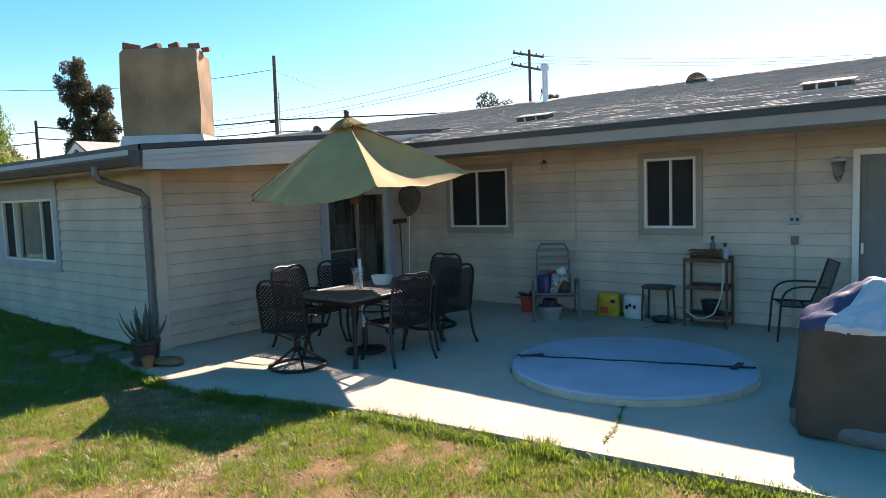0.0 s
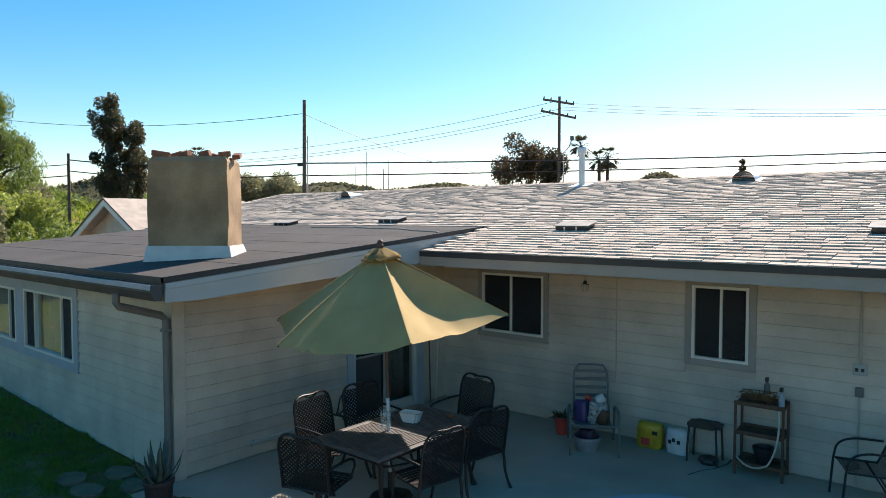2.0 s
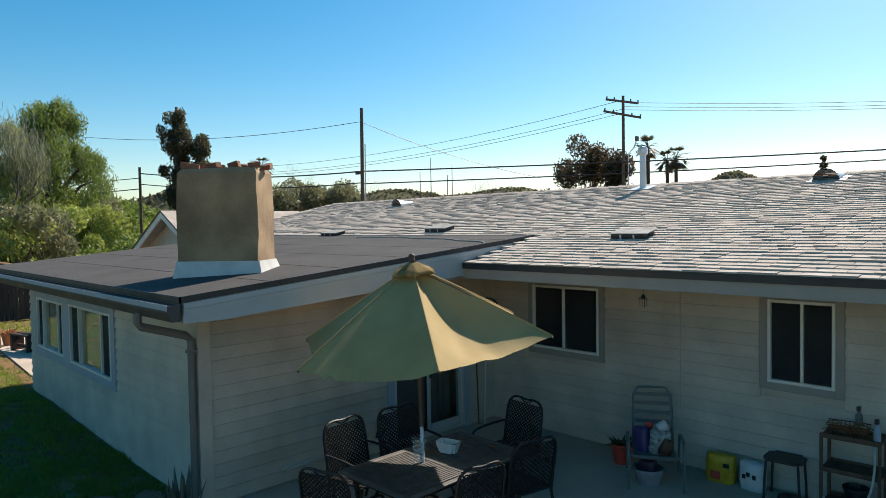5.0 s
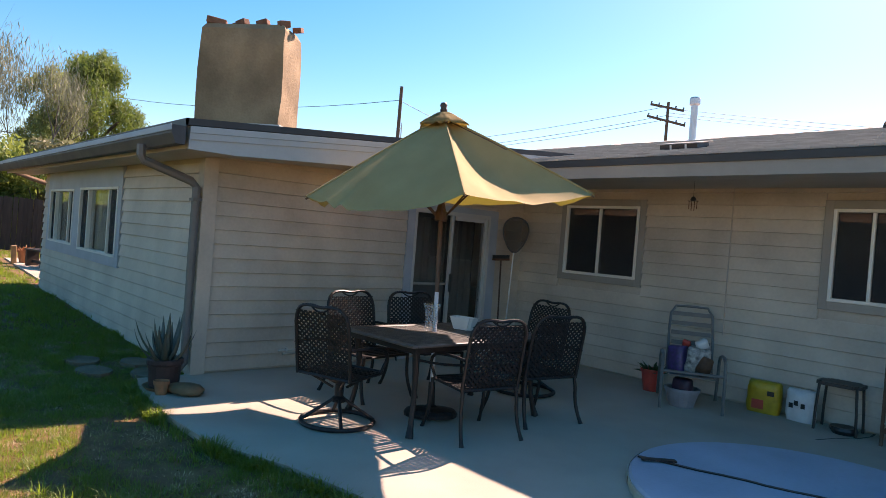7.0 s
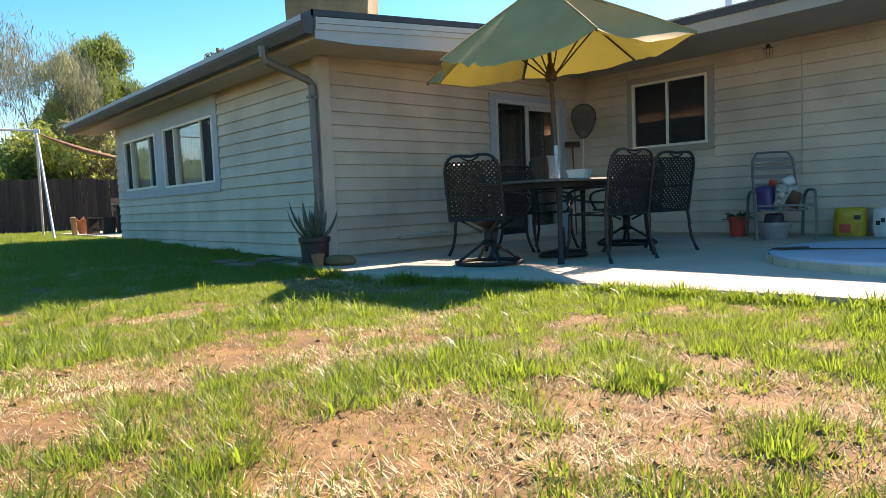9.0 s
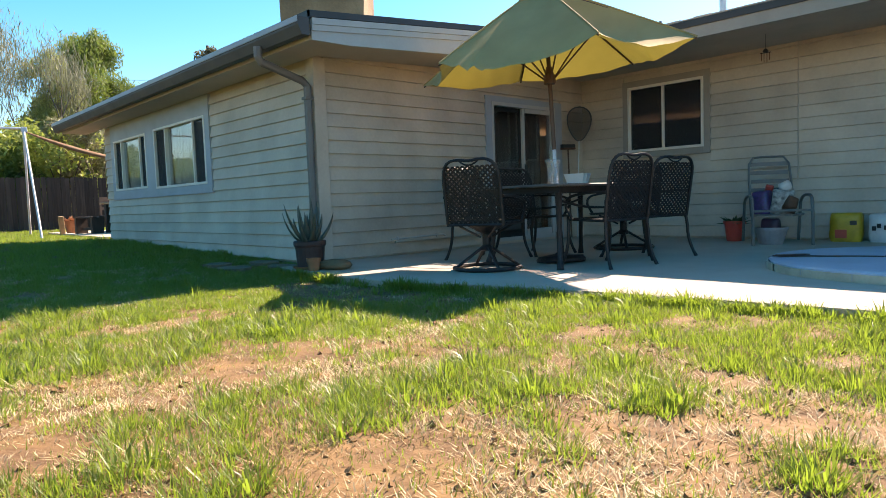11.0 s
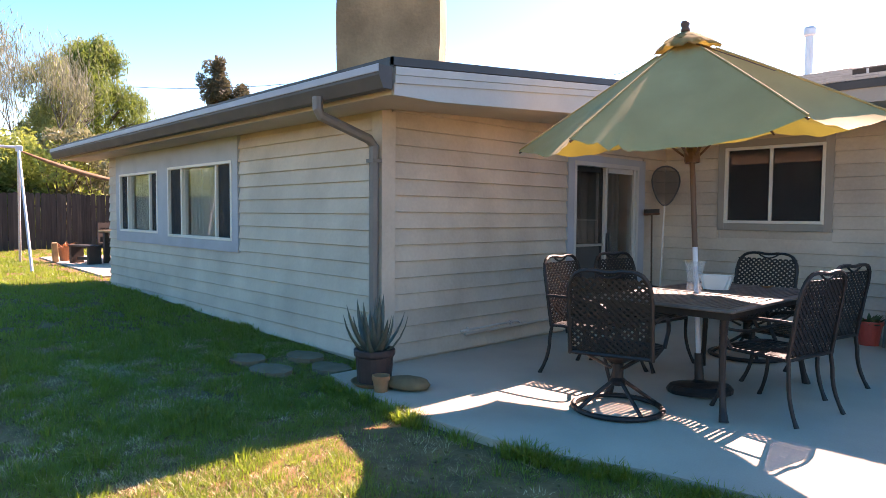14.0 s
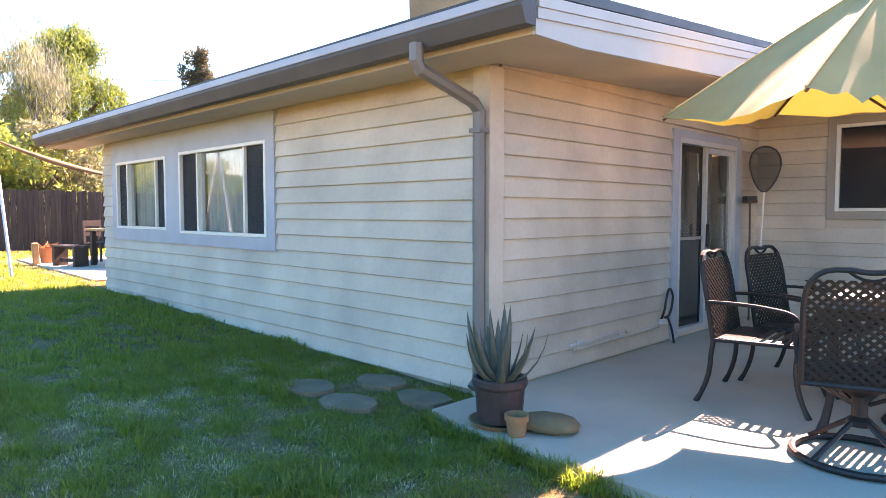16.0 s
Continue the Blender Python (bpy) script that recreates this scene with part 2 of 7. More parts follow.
# ---------------------------------------------------------------- walls
def lap_board(length, height, thick=0.020, lean=0.015):
    """One siding board, thicker at its foot, lying along x and facing -y."""
    bm = bmesh.new()
    prism(bm, [(0.0, 0.0), (-thick - lean + 0.006, 0.0), (-thick - lean, 0.006), (-0.008, height), (0.0, height)], "x", 0, length)
    return finish(bm, "board", SIDING)


BOARDS = {}


def siding(parent, a, b, z0, z1, openings):
    """Boards from a to b along a wall's own x, split at openings of (x0, x1, z0, z1)."""
    z = z0
    while z < z1 - 0.01:
        h = min(LAP, z1 - z)
        spans = [(a, b)]
        for x0, x1, oz0, oz1 in openings:
            if z + h > oz0 + 0.02 and z < oz1 - 0.02:
                spans = [s for u, v in spans for s in ((u, min(v, x0)), (max(u, x1), v)) if s[1] - s[0] > 0.01]
        for u, v in spans:
            key = (round(v - u, 3), round(h, 3))
            if key not in BOARDS:
                BOARDS[key] = lap_board(v - u, h + 0.012)
            ob = new("board", BOARDS[key])
            ob.matrix_basis = pose(u, 0, z)
            ob.parent = parent
        z += LAP


def wall_panel(name, a, b, z1, openings, m, label, thick=0.14):
    """A wall along its own x with holes, in blocks that butt end to end."""
    bm = bmesh.new()
    xs = sorted({a, b, *[o[0] for o in openings], *[o[1] for o in openings]})
    for u, v in zip(xs, xs[1:]):
        z = -0.1
        for o in sorted((o for o in openings if o[0] < (u + v) / 2 < o[1]), key=lambda o: o[2]):
            if o[2] > z:
                box(bm, u, v, 0.0, thick, z, o[2])
            z = o[3]
        if z < z1:
            box(bm, u, v, 0.0, thick, z, z1)
    ob = structure(name, bm, SIDING, label, "wall")
    ob.matrix_basis = m
    return ob


M_FRONT = pose(0, 0, 0)                                   # faces -y
M_SIDE = pose(0, 0, 0, 0, 0, 90)                          # own x runs along +y, faces +x
M_MAIN = pose(0, Y_MAIN, 0)
WIN_A, WIN_B = (-4.87, -2.87, 1.01, 1.98), (-6.94, -5.26, 1.04, 1.96)
WIN_1, WIN_2 = (0.87, 2.05, 1.275, 2.24), (4.345, 5.06, 1.275, 2.25)
SLIDER = (2.80, 4.22, 0.04, 2.0)
DOOR_R = (6.95, 7.80, 0.03, 2.15)
wall_front = wall_panel("wall_wing_front", WING_L, -0.14, 2.33, [WIN_A, WIN_B], M_FRONT, "cream lap siding wall with two wide windows")
wall_side = wall_panel("wall_wing_side", 0.0, Y_MAIN, 2.5, [SLIDER], M_SIDE, "cream lap siding wall with a sliding patio door")
wall_main = wall_panel("wall_main", 0.0, 11.0, 2.62, [WIN_1, WIN_2, DOOR_R], M_MAIN, "cream lap siding wall in the shade of a deep eave")
bm = boxes((WING_L, WING_L + 0.14, 0.14, 5.6, -0.1, 2.4), (-9.6, WING_L - 0.002, 5.6, 5.74, -0.1, 2.7), (-9.6, -9.46, 5.74, 13.6, -0.1, 2.7), (-9.46, 10.86, 13.6, 13.74, -0.1, 2.7), (10.86, 11.0, Y_MAIN + 0.142, 13.6, -0.1, 2.6))
structure("wall_back", bm, SIDING, "cream painted outer walls of the house", "wall")

# ---------------------------------------------------------------- roofs
bm = bmesh.new()
prism(bm, [(EAVE_Y + 0.02, roof_z(EAVE_Y + 0.02) - 0.1), (EAVE_Y + 0.02, roof_z(EAVE_Y + 0.02) - 0.012), (RIDGE_Y, RIDGE_Z - 0.012), (14.6, RIDGE_Z - PITCH * (14.6 - RIDGE_Y)), (14.6, RIDGE_Z - PITCH * (14.6 - RIDGE_Y) - 0.1), (RIDGE_Y, RIDGE_Z - 0.12)], "x", RAKE_X + 0.03, 11.6)
prism(bm, [(JOIN_Y - 0.4, roof_z(JOIN_Y - 0.4) - 0.1), (JOIN_Y - 0.4, roof_z(JOIN_Y - 0.4) - 0.012), (RIDGE_Y, RIDGE_Z - 0.012), (14.6, RIDGE_Z - PITCH * (14.6 - RIDGE_Y)), (14.6, RIDGE_Z - PITCH * (14.6 - RIDGE_Y) - 0.1), (RIDGE_Y, RIDGE_Z - 0.12)], "x", -11.2, RAKE_X + 0.03)
main_roof = structure("roof_main", bm, SHINGLE, "low pitched roof of weathered tan and grey asphalt shingles", "roof")
bm = bmesh.new()
y0, y1 = WING_EAVE_Y, JOIN_Y + 0.1
prism(bm, [(y0, wing_z(y0) - 0.05), (y0, wing_z(y0)), (y1, wing_z(y1) + 0.004), (y1, wing_z(y1) - 0.05)], "x", -8.6, RAKE_X)
wing_roof = structure("roof_wing", bm, ROLLROOF, "nearly flat wing roof of dark grey rolled roofing", "roof")
bm = boxes((-8.6, RAKE_X + 0.02, y0 - 0.02, y0 - 0.002, WING_Z - 0.06, WING_Z + 0.012))
prism(bm, [(y0 - 0.02, wing_z(y0) - 0.05), (y0 - 0.02, wing_z(y0) + 0.012), (JOIN_Y, wing_z(JOIN_Y) + 0.012), (JOIN_Y, wing_z(JOIN_Y) - 0.05)], "x", RAKE_X + 0.001, RAKE_X + 0.02)
part("drip_edge", bm, DARKEDGE, wing_roof, "dark metal drip edge")

# ---------------------------------------------------------------- eaves
bm = bmesh.new()
prism(bm, [(-0.05, 2.24), (y0 + 0.02, 2.24), (y0 + 0.02, wing_z(y0) - 0.052), (JOIN_Y - 0.1, wing_z(JOIN_Y - 0.1) - 0.052), (JOIN_Y - 0.1, 2.55)], "x", RAKE_X - 0.03, RAKE_X)
rake = structure("trim_rake_fascia", bm, FASCIA, "pale blue grey fascia boards along the rake", "fascia")
bm = boxes((-8.6, RAKE_X - 0.032, y0 + 0.02, y0 + 0.05, 2.245, WING_Z - 0.052))
structure("trim_wing_fascia", bm, SOFFIT, "cream fascia board behind the gutter", "fascia")
bm = boxes((-8.6, RAKE_X - 0.032, y0 + 0.052, -0.052, 2.255, 2.275))
prism(bm, [(-0.05, 2.27), (-0.05, 2.29), (4.6, 2.49), (4.6, 2.47)], "x", 0.052, RAKE_X - 0.032)
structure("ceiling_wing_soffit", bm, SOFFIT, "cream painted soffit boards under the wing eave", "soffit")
bm = boxes((RAKE_X + 0.01, 11.6, EAVE_Y + 0.0, EAVE_Y + 0.03, EAVE_Z - 0.22, EAVE_Z - 0.03))
structure("trim_main_fascia", bm, TRIMBEIGE, "beige grey fascia board under the main eave", "fascia")
bm = bmesh.new()
prism(bm, [(EAVE_Y + 0.032, EAVE_Z - 0.2), (EAVE_Y + 0.032, EAVE_Z - 0.18), (Y_MAIN - 0.002, 2.49), (Y_MAIN - 0.002, 2.47)], "x", 0.03, 11.6)
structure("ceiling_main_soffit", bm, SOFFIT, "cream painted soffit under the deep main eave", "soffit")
bm = boxes((RAKE_X + 0.01, 11.6, EAVE_Y - 0.02, EAVE_Y - 0.002, EAVE_Z - 0.085, EAVE_Z - 0.004))
structure("trim_main_drip_edge", bm, DARKEDGE, "dark drip edge along the shingle eave", "drip edge")

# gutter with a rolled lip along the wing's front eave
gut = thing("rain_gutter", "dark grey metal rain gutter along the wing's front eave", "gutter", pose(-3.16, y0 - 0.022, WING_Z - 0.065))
bm = bmesh.new()
prof = [(0.0, 0.0), (0.0, -0.165), (-0.085, -0.165), (-0.125, -0.075), (-0.125, -0.002), (-0.108, 0.006), (-0.108, -0.006), (-0.118, -0.012), (-0.118, -0.07), (-0.08, -0.157), (-0.008, -0.157), (-0.008, 0.0)]
prism(bm, prof, "x", -5.44, 3.93)
part("trough", bm, GUTTER, gut)
bm = bmesh.new()
prism(bm, prof[:5], "x", 3.93, 3.96)
part("end_cap", bm, GUTTER, gut)
# pale strip: sky light on the gutter's upper face, put into its colour
part("rolled_lip", boxes((-5.44, 3.96, -0.134, -0.1255, -0.052, 0.004), bevel=0.003), TRIM, gut, "rolled lip, sky light put into its paler colour")

spout = thing("downspout", "grey metal downspout bent back from the gutter to the wall corner", "downspout", pose(0.0, -0.1, 0))
bm = bmesh.new()
tube(bm, [(-0.02, -0.56, 2.3), (-0.02, -0.56, 2.2), (-0.02, -0.53, 2.15), (0.0, -0.06, 2.0), (0.0, 0.0, 1.94), (0.0, 0.0, 1.0)], 0.045, 8)
tube(bm, [(0.0, 0.0, 1.0), (0.0, 0.0, 0.12), (0.0, -0.06, 0.06)], 0.043, 8)
part("pipe", bm, SPOUT, spout)
part("strap", boxes((-0.05, 0.05, -0.05, 0.05, 1.8, 1.83)), SPOUT, spout)

# ---------------------------------------------------------------- windows
CURTAIN = mat("dim_curtain_cloth", (0.16, 0.13, 0.12), 0.9, 0.12, 3, 0.1, 60)
WINGCLOTH = mat("beige_blind_cloth", (0.62, 0.58, 0.50), 0.9, 0.12, 4, 0.1, 60)


def curtain(x0, x1, z0, z1, y, folds=9, deep=0.02):
    """A hanging cloth with soft folds, along x at depth y."""
    bm = bmesh.new()
    n = folds * 6
    rows = [[bm.verts.new((x0 + (x1 - x0) * i / n, y + d + deep * math.sin(6.283 * folds * i / n + 0.6 * math.sin(i * 0.4)), z)) for z in (z0, z1)] for d in (0.0, 0.004) for i in range(n + 1)]
    for q in (0, n + 1):
        for i in range(n):
            a, b = rows[q + i], rows[q + i + 1]
            bm.faces.new((a[0], b[0], b[1], a[1]))
    return bm


def slider_window(name, o, m, label, mull=(0.5,), trim=0.09, screens=(), edges=None, cloth=False):
    """Vinyl window in opening o: outer trim boards, frame, mullions and panes."""
    x0, x1, z0, z1 = o
    t = thing(name, label, "window", m @ pose((x0 + x1) / 2, 0, z0), kind="structure")
    w, h, f = (x1 - x0) / 2, z1 - z0, 0.036
    if trim:
        part("trim_board", boxes((-w - trim, -w, -0.045, -0.002, -trim, h + trim), (w, w + trim, -0.045, -0.002, -trim, h + trim), (-w, w, -0.045, -0.002, h, h + trim), (-w, w, -0.045, -0.002, -trim, 0), bevel=0.004), TRIM if edges is None else edges, t, "painted outer trim boards")
    part("window_frame", boxes((-w, -w + f, -0.055, 0.06, 0, h), (w - f, w, -0.055, 0.06, 0, h), (-w + f, w - f, -0.055, 0.06, h - f, h), (-w + f, w - f, -0.055, 0.06, 0, f), bevel=0.004), WHITE, t, "white vinyl frame")
    cuts = [-w + f] + [-w + 2 * w * k for k in mull] + [w - f]
    for k in mull:
        part("mullion", boxes((-w + 2 * w * k - 0.016, -w + 2 * w * k + 0.016, -0.045, 0.05, f, h - f), bevel=0.003), WHITE, t)
    for i, (u, v) in enumerate(zip(cuts, cuts[1:])):
        p = part("pane", boxes((u, v, 0.008, 0.014, f, h - f)), GLASS, t)
        p.visible_shadow = False
        if cloth and i == 1:
            part("curtain", curtain(u, v, f, h - f, 0.09), WINGCLOTH, t, "beige blind")
        if i in screens:
            s = part("insect_screen", boxes((u, v, -0.012, -0.008, f, h - f)), SCREEN, t, "dark insect screen")
    return t


SCREEN = mat("dark_screen_mesh", (0.03, 0.03, 0.033), 0.8, 0.1, 4, 0, 400)
nt = SCREEN.node_tree
tr = nt.nodes.new("ShaderNodeBsdfTransparent")
mx = nt.nodes.new("ShaderNodeMixShader")
mx.inputs[0].default_value = 0.65
nt.links.new(tr.outputs[0], mx.inputs[1])
nt.links.new(nt.nodes["Principled BSDF"].outputs[0], mx.inputs[2])
nt.links.new(mx.outputs[0], nt.nodes["Material Output"].inputs[0])

slider_window("window_1", WIN_A, M_FRONT, "wide three light window with white frame, closed", (0.235, 0.775), 0, (0, 2), cloth=True)
slider_window("window_2", WIN_B, M_FRONT, "three light window with white frame, closed", (0.23, 0.8), 0, (0, 2), cloth=True)
slider_window("window_3", WIN_1, M_MAIN, "two light sliding window with white frame, closed", (0.48,), 0.09, (0, 1), TRIMBEIGE)
slider_window("window_4", WIN_2, M_MAIN, "two light sliding window with white frame, closed", (0.52,), 0.09, (0, 1), TRIMBEIGE)
# grey-blue boards round the pair of wing windows
bm = bmesh.new()
for r in ((-7.12, -2.72, 1.98, 2.255), (-7.12, -2.72, 0.88, 1.01), (-2.87, -2.72, 1.01, 1.98), (-5.26, -4.87, 1.01, 1.98), (-7.12, -6.94, 1.01, 1.98), (-6.94, -5.26, 1.96, 1.98), (-6.94, -5.26, 1.01, 1.04)):
    box(bm, r[0], r[1], -0.045, -0.003, r[2], r[3])
structure("trim_wing_windows", bm, TRIM, "grey blue boards round the paired windows", "window trim")
bm = boxes((-0.10, 0.05, -0.05, -0.003, -0.08, 2.255), (0.003, 0.05, -0.003, 0.10, -0.08, 2.255))
structure("trim_corner_board", bm, SIDING, "cream corner boards of the wing", "corner board")
OPEN_F = [(-7.12, -2.72, 0.88, 2.4), (-0.10, 0.2, -1, 3)]
OPEN_S = [(SLIDER[0] - 0.12, SLIDER[1] + 0.16, 0, 2.08), (-1, 0.10, -1, 3)]
OPEN_M = [(o[0] - 0.09, o[1] + 0.09, o[2] - 0.09, o[3] + 0.09) for o in (WIN_1, WIN_2)] + [(DOOR_R[0] - 0.07, DOOR_R[1] + 0.07, -1, DOOR_R[3] + 0.07)]

# sliding patio door
t = thing("door_1", "white framed sliding glass patio door, closed, with pale curtain behind", "sliding door", M_SIDE @ pose((SLIDER[0] + SLIDER[1]) / 2, 0, SLIDER[2]), kind="structure")
w, h = (SLIDER[1] - SLIDER[0]) / 2, SLIDER[3] - SLIDER[2]
part("trim_board", boxes((-w - 0.12, -w, -0.045, -0.002, -0.04, h + 0.08), (w, w + 0.16, -0.045, -0.002, -0.04, h + 0.08), (-w, w, -0.045, -0.002, h, h + 0.08)), TRIM, t, "grey blue door trim")
part("door_frame", boxes((-w, -w + 0.04, -0.05, 0.1, 0, h), (w - 0.04, w, -0.05, 0.1, 0, h), (-w + 0.04, w - 0.04, -0.05, 0.1, h - 0.05, h), (-w + 0.04, w - 0.04, -0.03, 0.1, 0, 0.05)), AGEDWHITE, t, "white frame and track")
for a, b, d, pm in ((-w + 0.04, 0.0, 0.05, BLACKPLASTIC), (-0.03, w - 0.04, 0.0, AGEDWHITE)):
    s = part("door_panel", boxes((a, a + 0.045, d - 0.02, d + 0.02, 0.05, h - 0.05), (b - 0.045, b, d - 0.02, d + 0.02, 0.05, h - 0.05), (a + 0.06, b - 0.06, d - 0.02, d + 0.02, h - 0.11, h - 0.05), (a + 0.06, b - 0.06, d - 0.02, d + 0.02, 0.05, 0.15)), pm, t)
    g = part("pane", boxes((a + 0.06, b - 0.06, d - 0.003, d + 0.003, 0.15, h - 0.11)), GLASS, s)
    g.visible_shadow = False
part("cross_rail", boxes((-w + 0.045, -0.035, 0.0, 0.028, 0.94, 0.97)), TRIMBEIGE, t, "beige cross rail on the fixed panel")
part("lower_panel", boxes((-w + 0.1, -0.06, 0.03, 0.04, 0.1, 0.93)), GUTTER, t, "dark grey lower panel")
part("curtain", curtain(-w + 0.08, w - 0.05, 0.06, h - 0.06, 0.22), CURTAIN, t, "dim hanging curtain")
part("handle", boxes((-0.015, 0.015, -0.06, -0.022, 0.85, 1.1), bevel=0.005), BLACKPLASTIC, t)

# ---------------------------------------------------------------- chimney, turned towards the yard
CH_M = pose(-1.04, 0.21, 0, 0, 0, 40)
chim = thing("chimney", "tan stucco chimney with loose bricks on top and metal flashing", "chimney", CH_M)
CW, CD, CZ = 1.05, 0.56, 3.94
bm = bmesh.new()
rings = []
for i, z in enumerate([2.45, 2.8, 3.1, 3.4, 3.7, 3.88, 3.94]):
    k = 0.0 if i < 5 else (0.012 if i == 5 else 0.05)
    ring = []
    for (ux, uy), (vx, vy) in (((0, 0), (1, 0)), ((1, 0), (1, 1)), ((1, 1), (0, 1)), ((0, 1), (0, 0))):
        for s in range(4):
            x, y = ux + (vx - ux) * s / 4, uy + (vy - uy) * s / 4
            x, y = k + x * (CW - 2 * k), k + y * (CD - 2 * k)
            n = noise.noise(Vector((x * 4, y * 4, z * 3.4))) * 0.014
            ring.append(bm.verts.new((x + n, y + n, z + (n if i == 6 else 0))))
    rings.append(ring)
for a, b in zip(rings, rings[1:]):
    for k in range(16):
        bm.faces.new((a[k], a[(k + 1) % 16], b[(k + 1) % 16], b[k]))
bm.faces.new(rings[-1])
part("shaft", bm, STUCCO, chim)
bm = bmesh.new()
for e in (((-0.05, -0.05), (CW + 0.05, -0.05)), ((CW + 0.05, -0.05), (CW + 0.05, CD + 0.05)), ((CW + 0.05, CD + 0.05), (-0.05, CD + 0.05)), ((-0.05, CD + 0.05), (-0.05, -0.05))):
    lo = [(CH_M @ Vector((*p, 0))) for p in e]
    z = [wing_z(p.y) for p in lo]
    top = [((p[0] - CW / 2) * 0.94 + CW / 2, (p[1] - CD / 2) * 0.9 + CD / 2) for p in e]
    vs = [bm.verts.new((*e[0], z[0] + 0.004)), bm.verts.new((*e[1], z[1] + 0.004)), bm.verts.new((*top[1], 2.775)), bm.verts.new((*top[0], 2.775))]
    bm.faces.new(vs)
bmesh.ops.remove_doubles(bm, verts=bm.verts, dist=0.001)
part("flashing", bm, FLASHING, chim, "pale galvanised base flashing")
random.seed(5)
for x, y, r, kx in ((0.14, 0.10, 6, 1), (0.27, 0.3, -4, 1), (0.47, 0.12, -18, 0.8), (0.72, 0.14, 12, 0.8), (0.98, 0.12, 30, 0.8), (1.08, 0.32, 80, 1), (0.75, 0.5, 4, 1), (0.3, 0.55, 10, 1)):
    part("brick", boxes((-0.1 * kx, 0.1 * kx, -0.05, 0.05, 0, 0.07), bevel=0.006), BRICK, chim, at=pose(x, y, CZ - 0.004, random.uniform(-9, 9), random.uniform(-16, 16), r + random.uniform(-25, 25)) @ Matrix.Diagonal((random.uniform(0.75, 1.15), 1, random.uniform(0.8, 1.2), 1)))


# ---------------------------------------------------------------- patio furniture
def lattice(w, h, step=0.044, bar=0.018, t=0.004):
    """A punched panel as two sets of slanted flat bars, in x from -w/2 to w/2 and z from 0 to h."""
    bm = bmesh.new()
    for s in (1, -1):
        c = -h
        while c < w + h:
            pts = []
            for z in (0.0, h):
                x = -w / 2 + (c + z if s > 0 else w - c - z)
                pts.append((x, z))
            (xa, za), (xb, zb) = pts
            lo, hi = -w / 2, w / 2
            if not ((xa < lo and xb < lo) or (xa > hi and xb > hi)):
                def clip(x, z, x2, z2):
                    if x < lo or x > hi:
                        e = lo if x < lo else hi
                        z = z + (z2 - z) * (e - x) / (x2 - x)
                        x = e
                    return x, z
                a, b = clip(xa, za, xb, zb), clip(xb, zb, xa, za)
                if math.hypot(a[0] - b[0], a[1] - b[1]) > 0.02:
                    y = t if s > 0 else 0.0
                    half = bar * 0.62
                    vs = [bm.verts.new((p[0] + d, y + e, p[1])) for p in (a, b) for d in (-half, half) for e in (0, t)]
                    for q in ((0, 1, 3, 2), (4, 6, 7, 5), (0, 4, 5, 1), (2, 3, 7, 6), (0, 2, 6, 4), (1, 5, 7, 3)):
                        bm.faces.new([vs[i] for i in q])
            c += step
    return bm


def arc(p0, p1, p2, n=6):
    a, b, c = Vector(p0), Vector(p1), Vector(p2)
    return [(1 - t) ** 2 * a + 2 * t * (1 - t) * b + t * t * c for t in [i / n for i in range(n + 1)]]


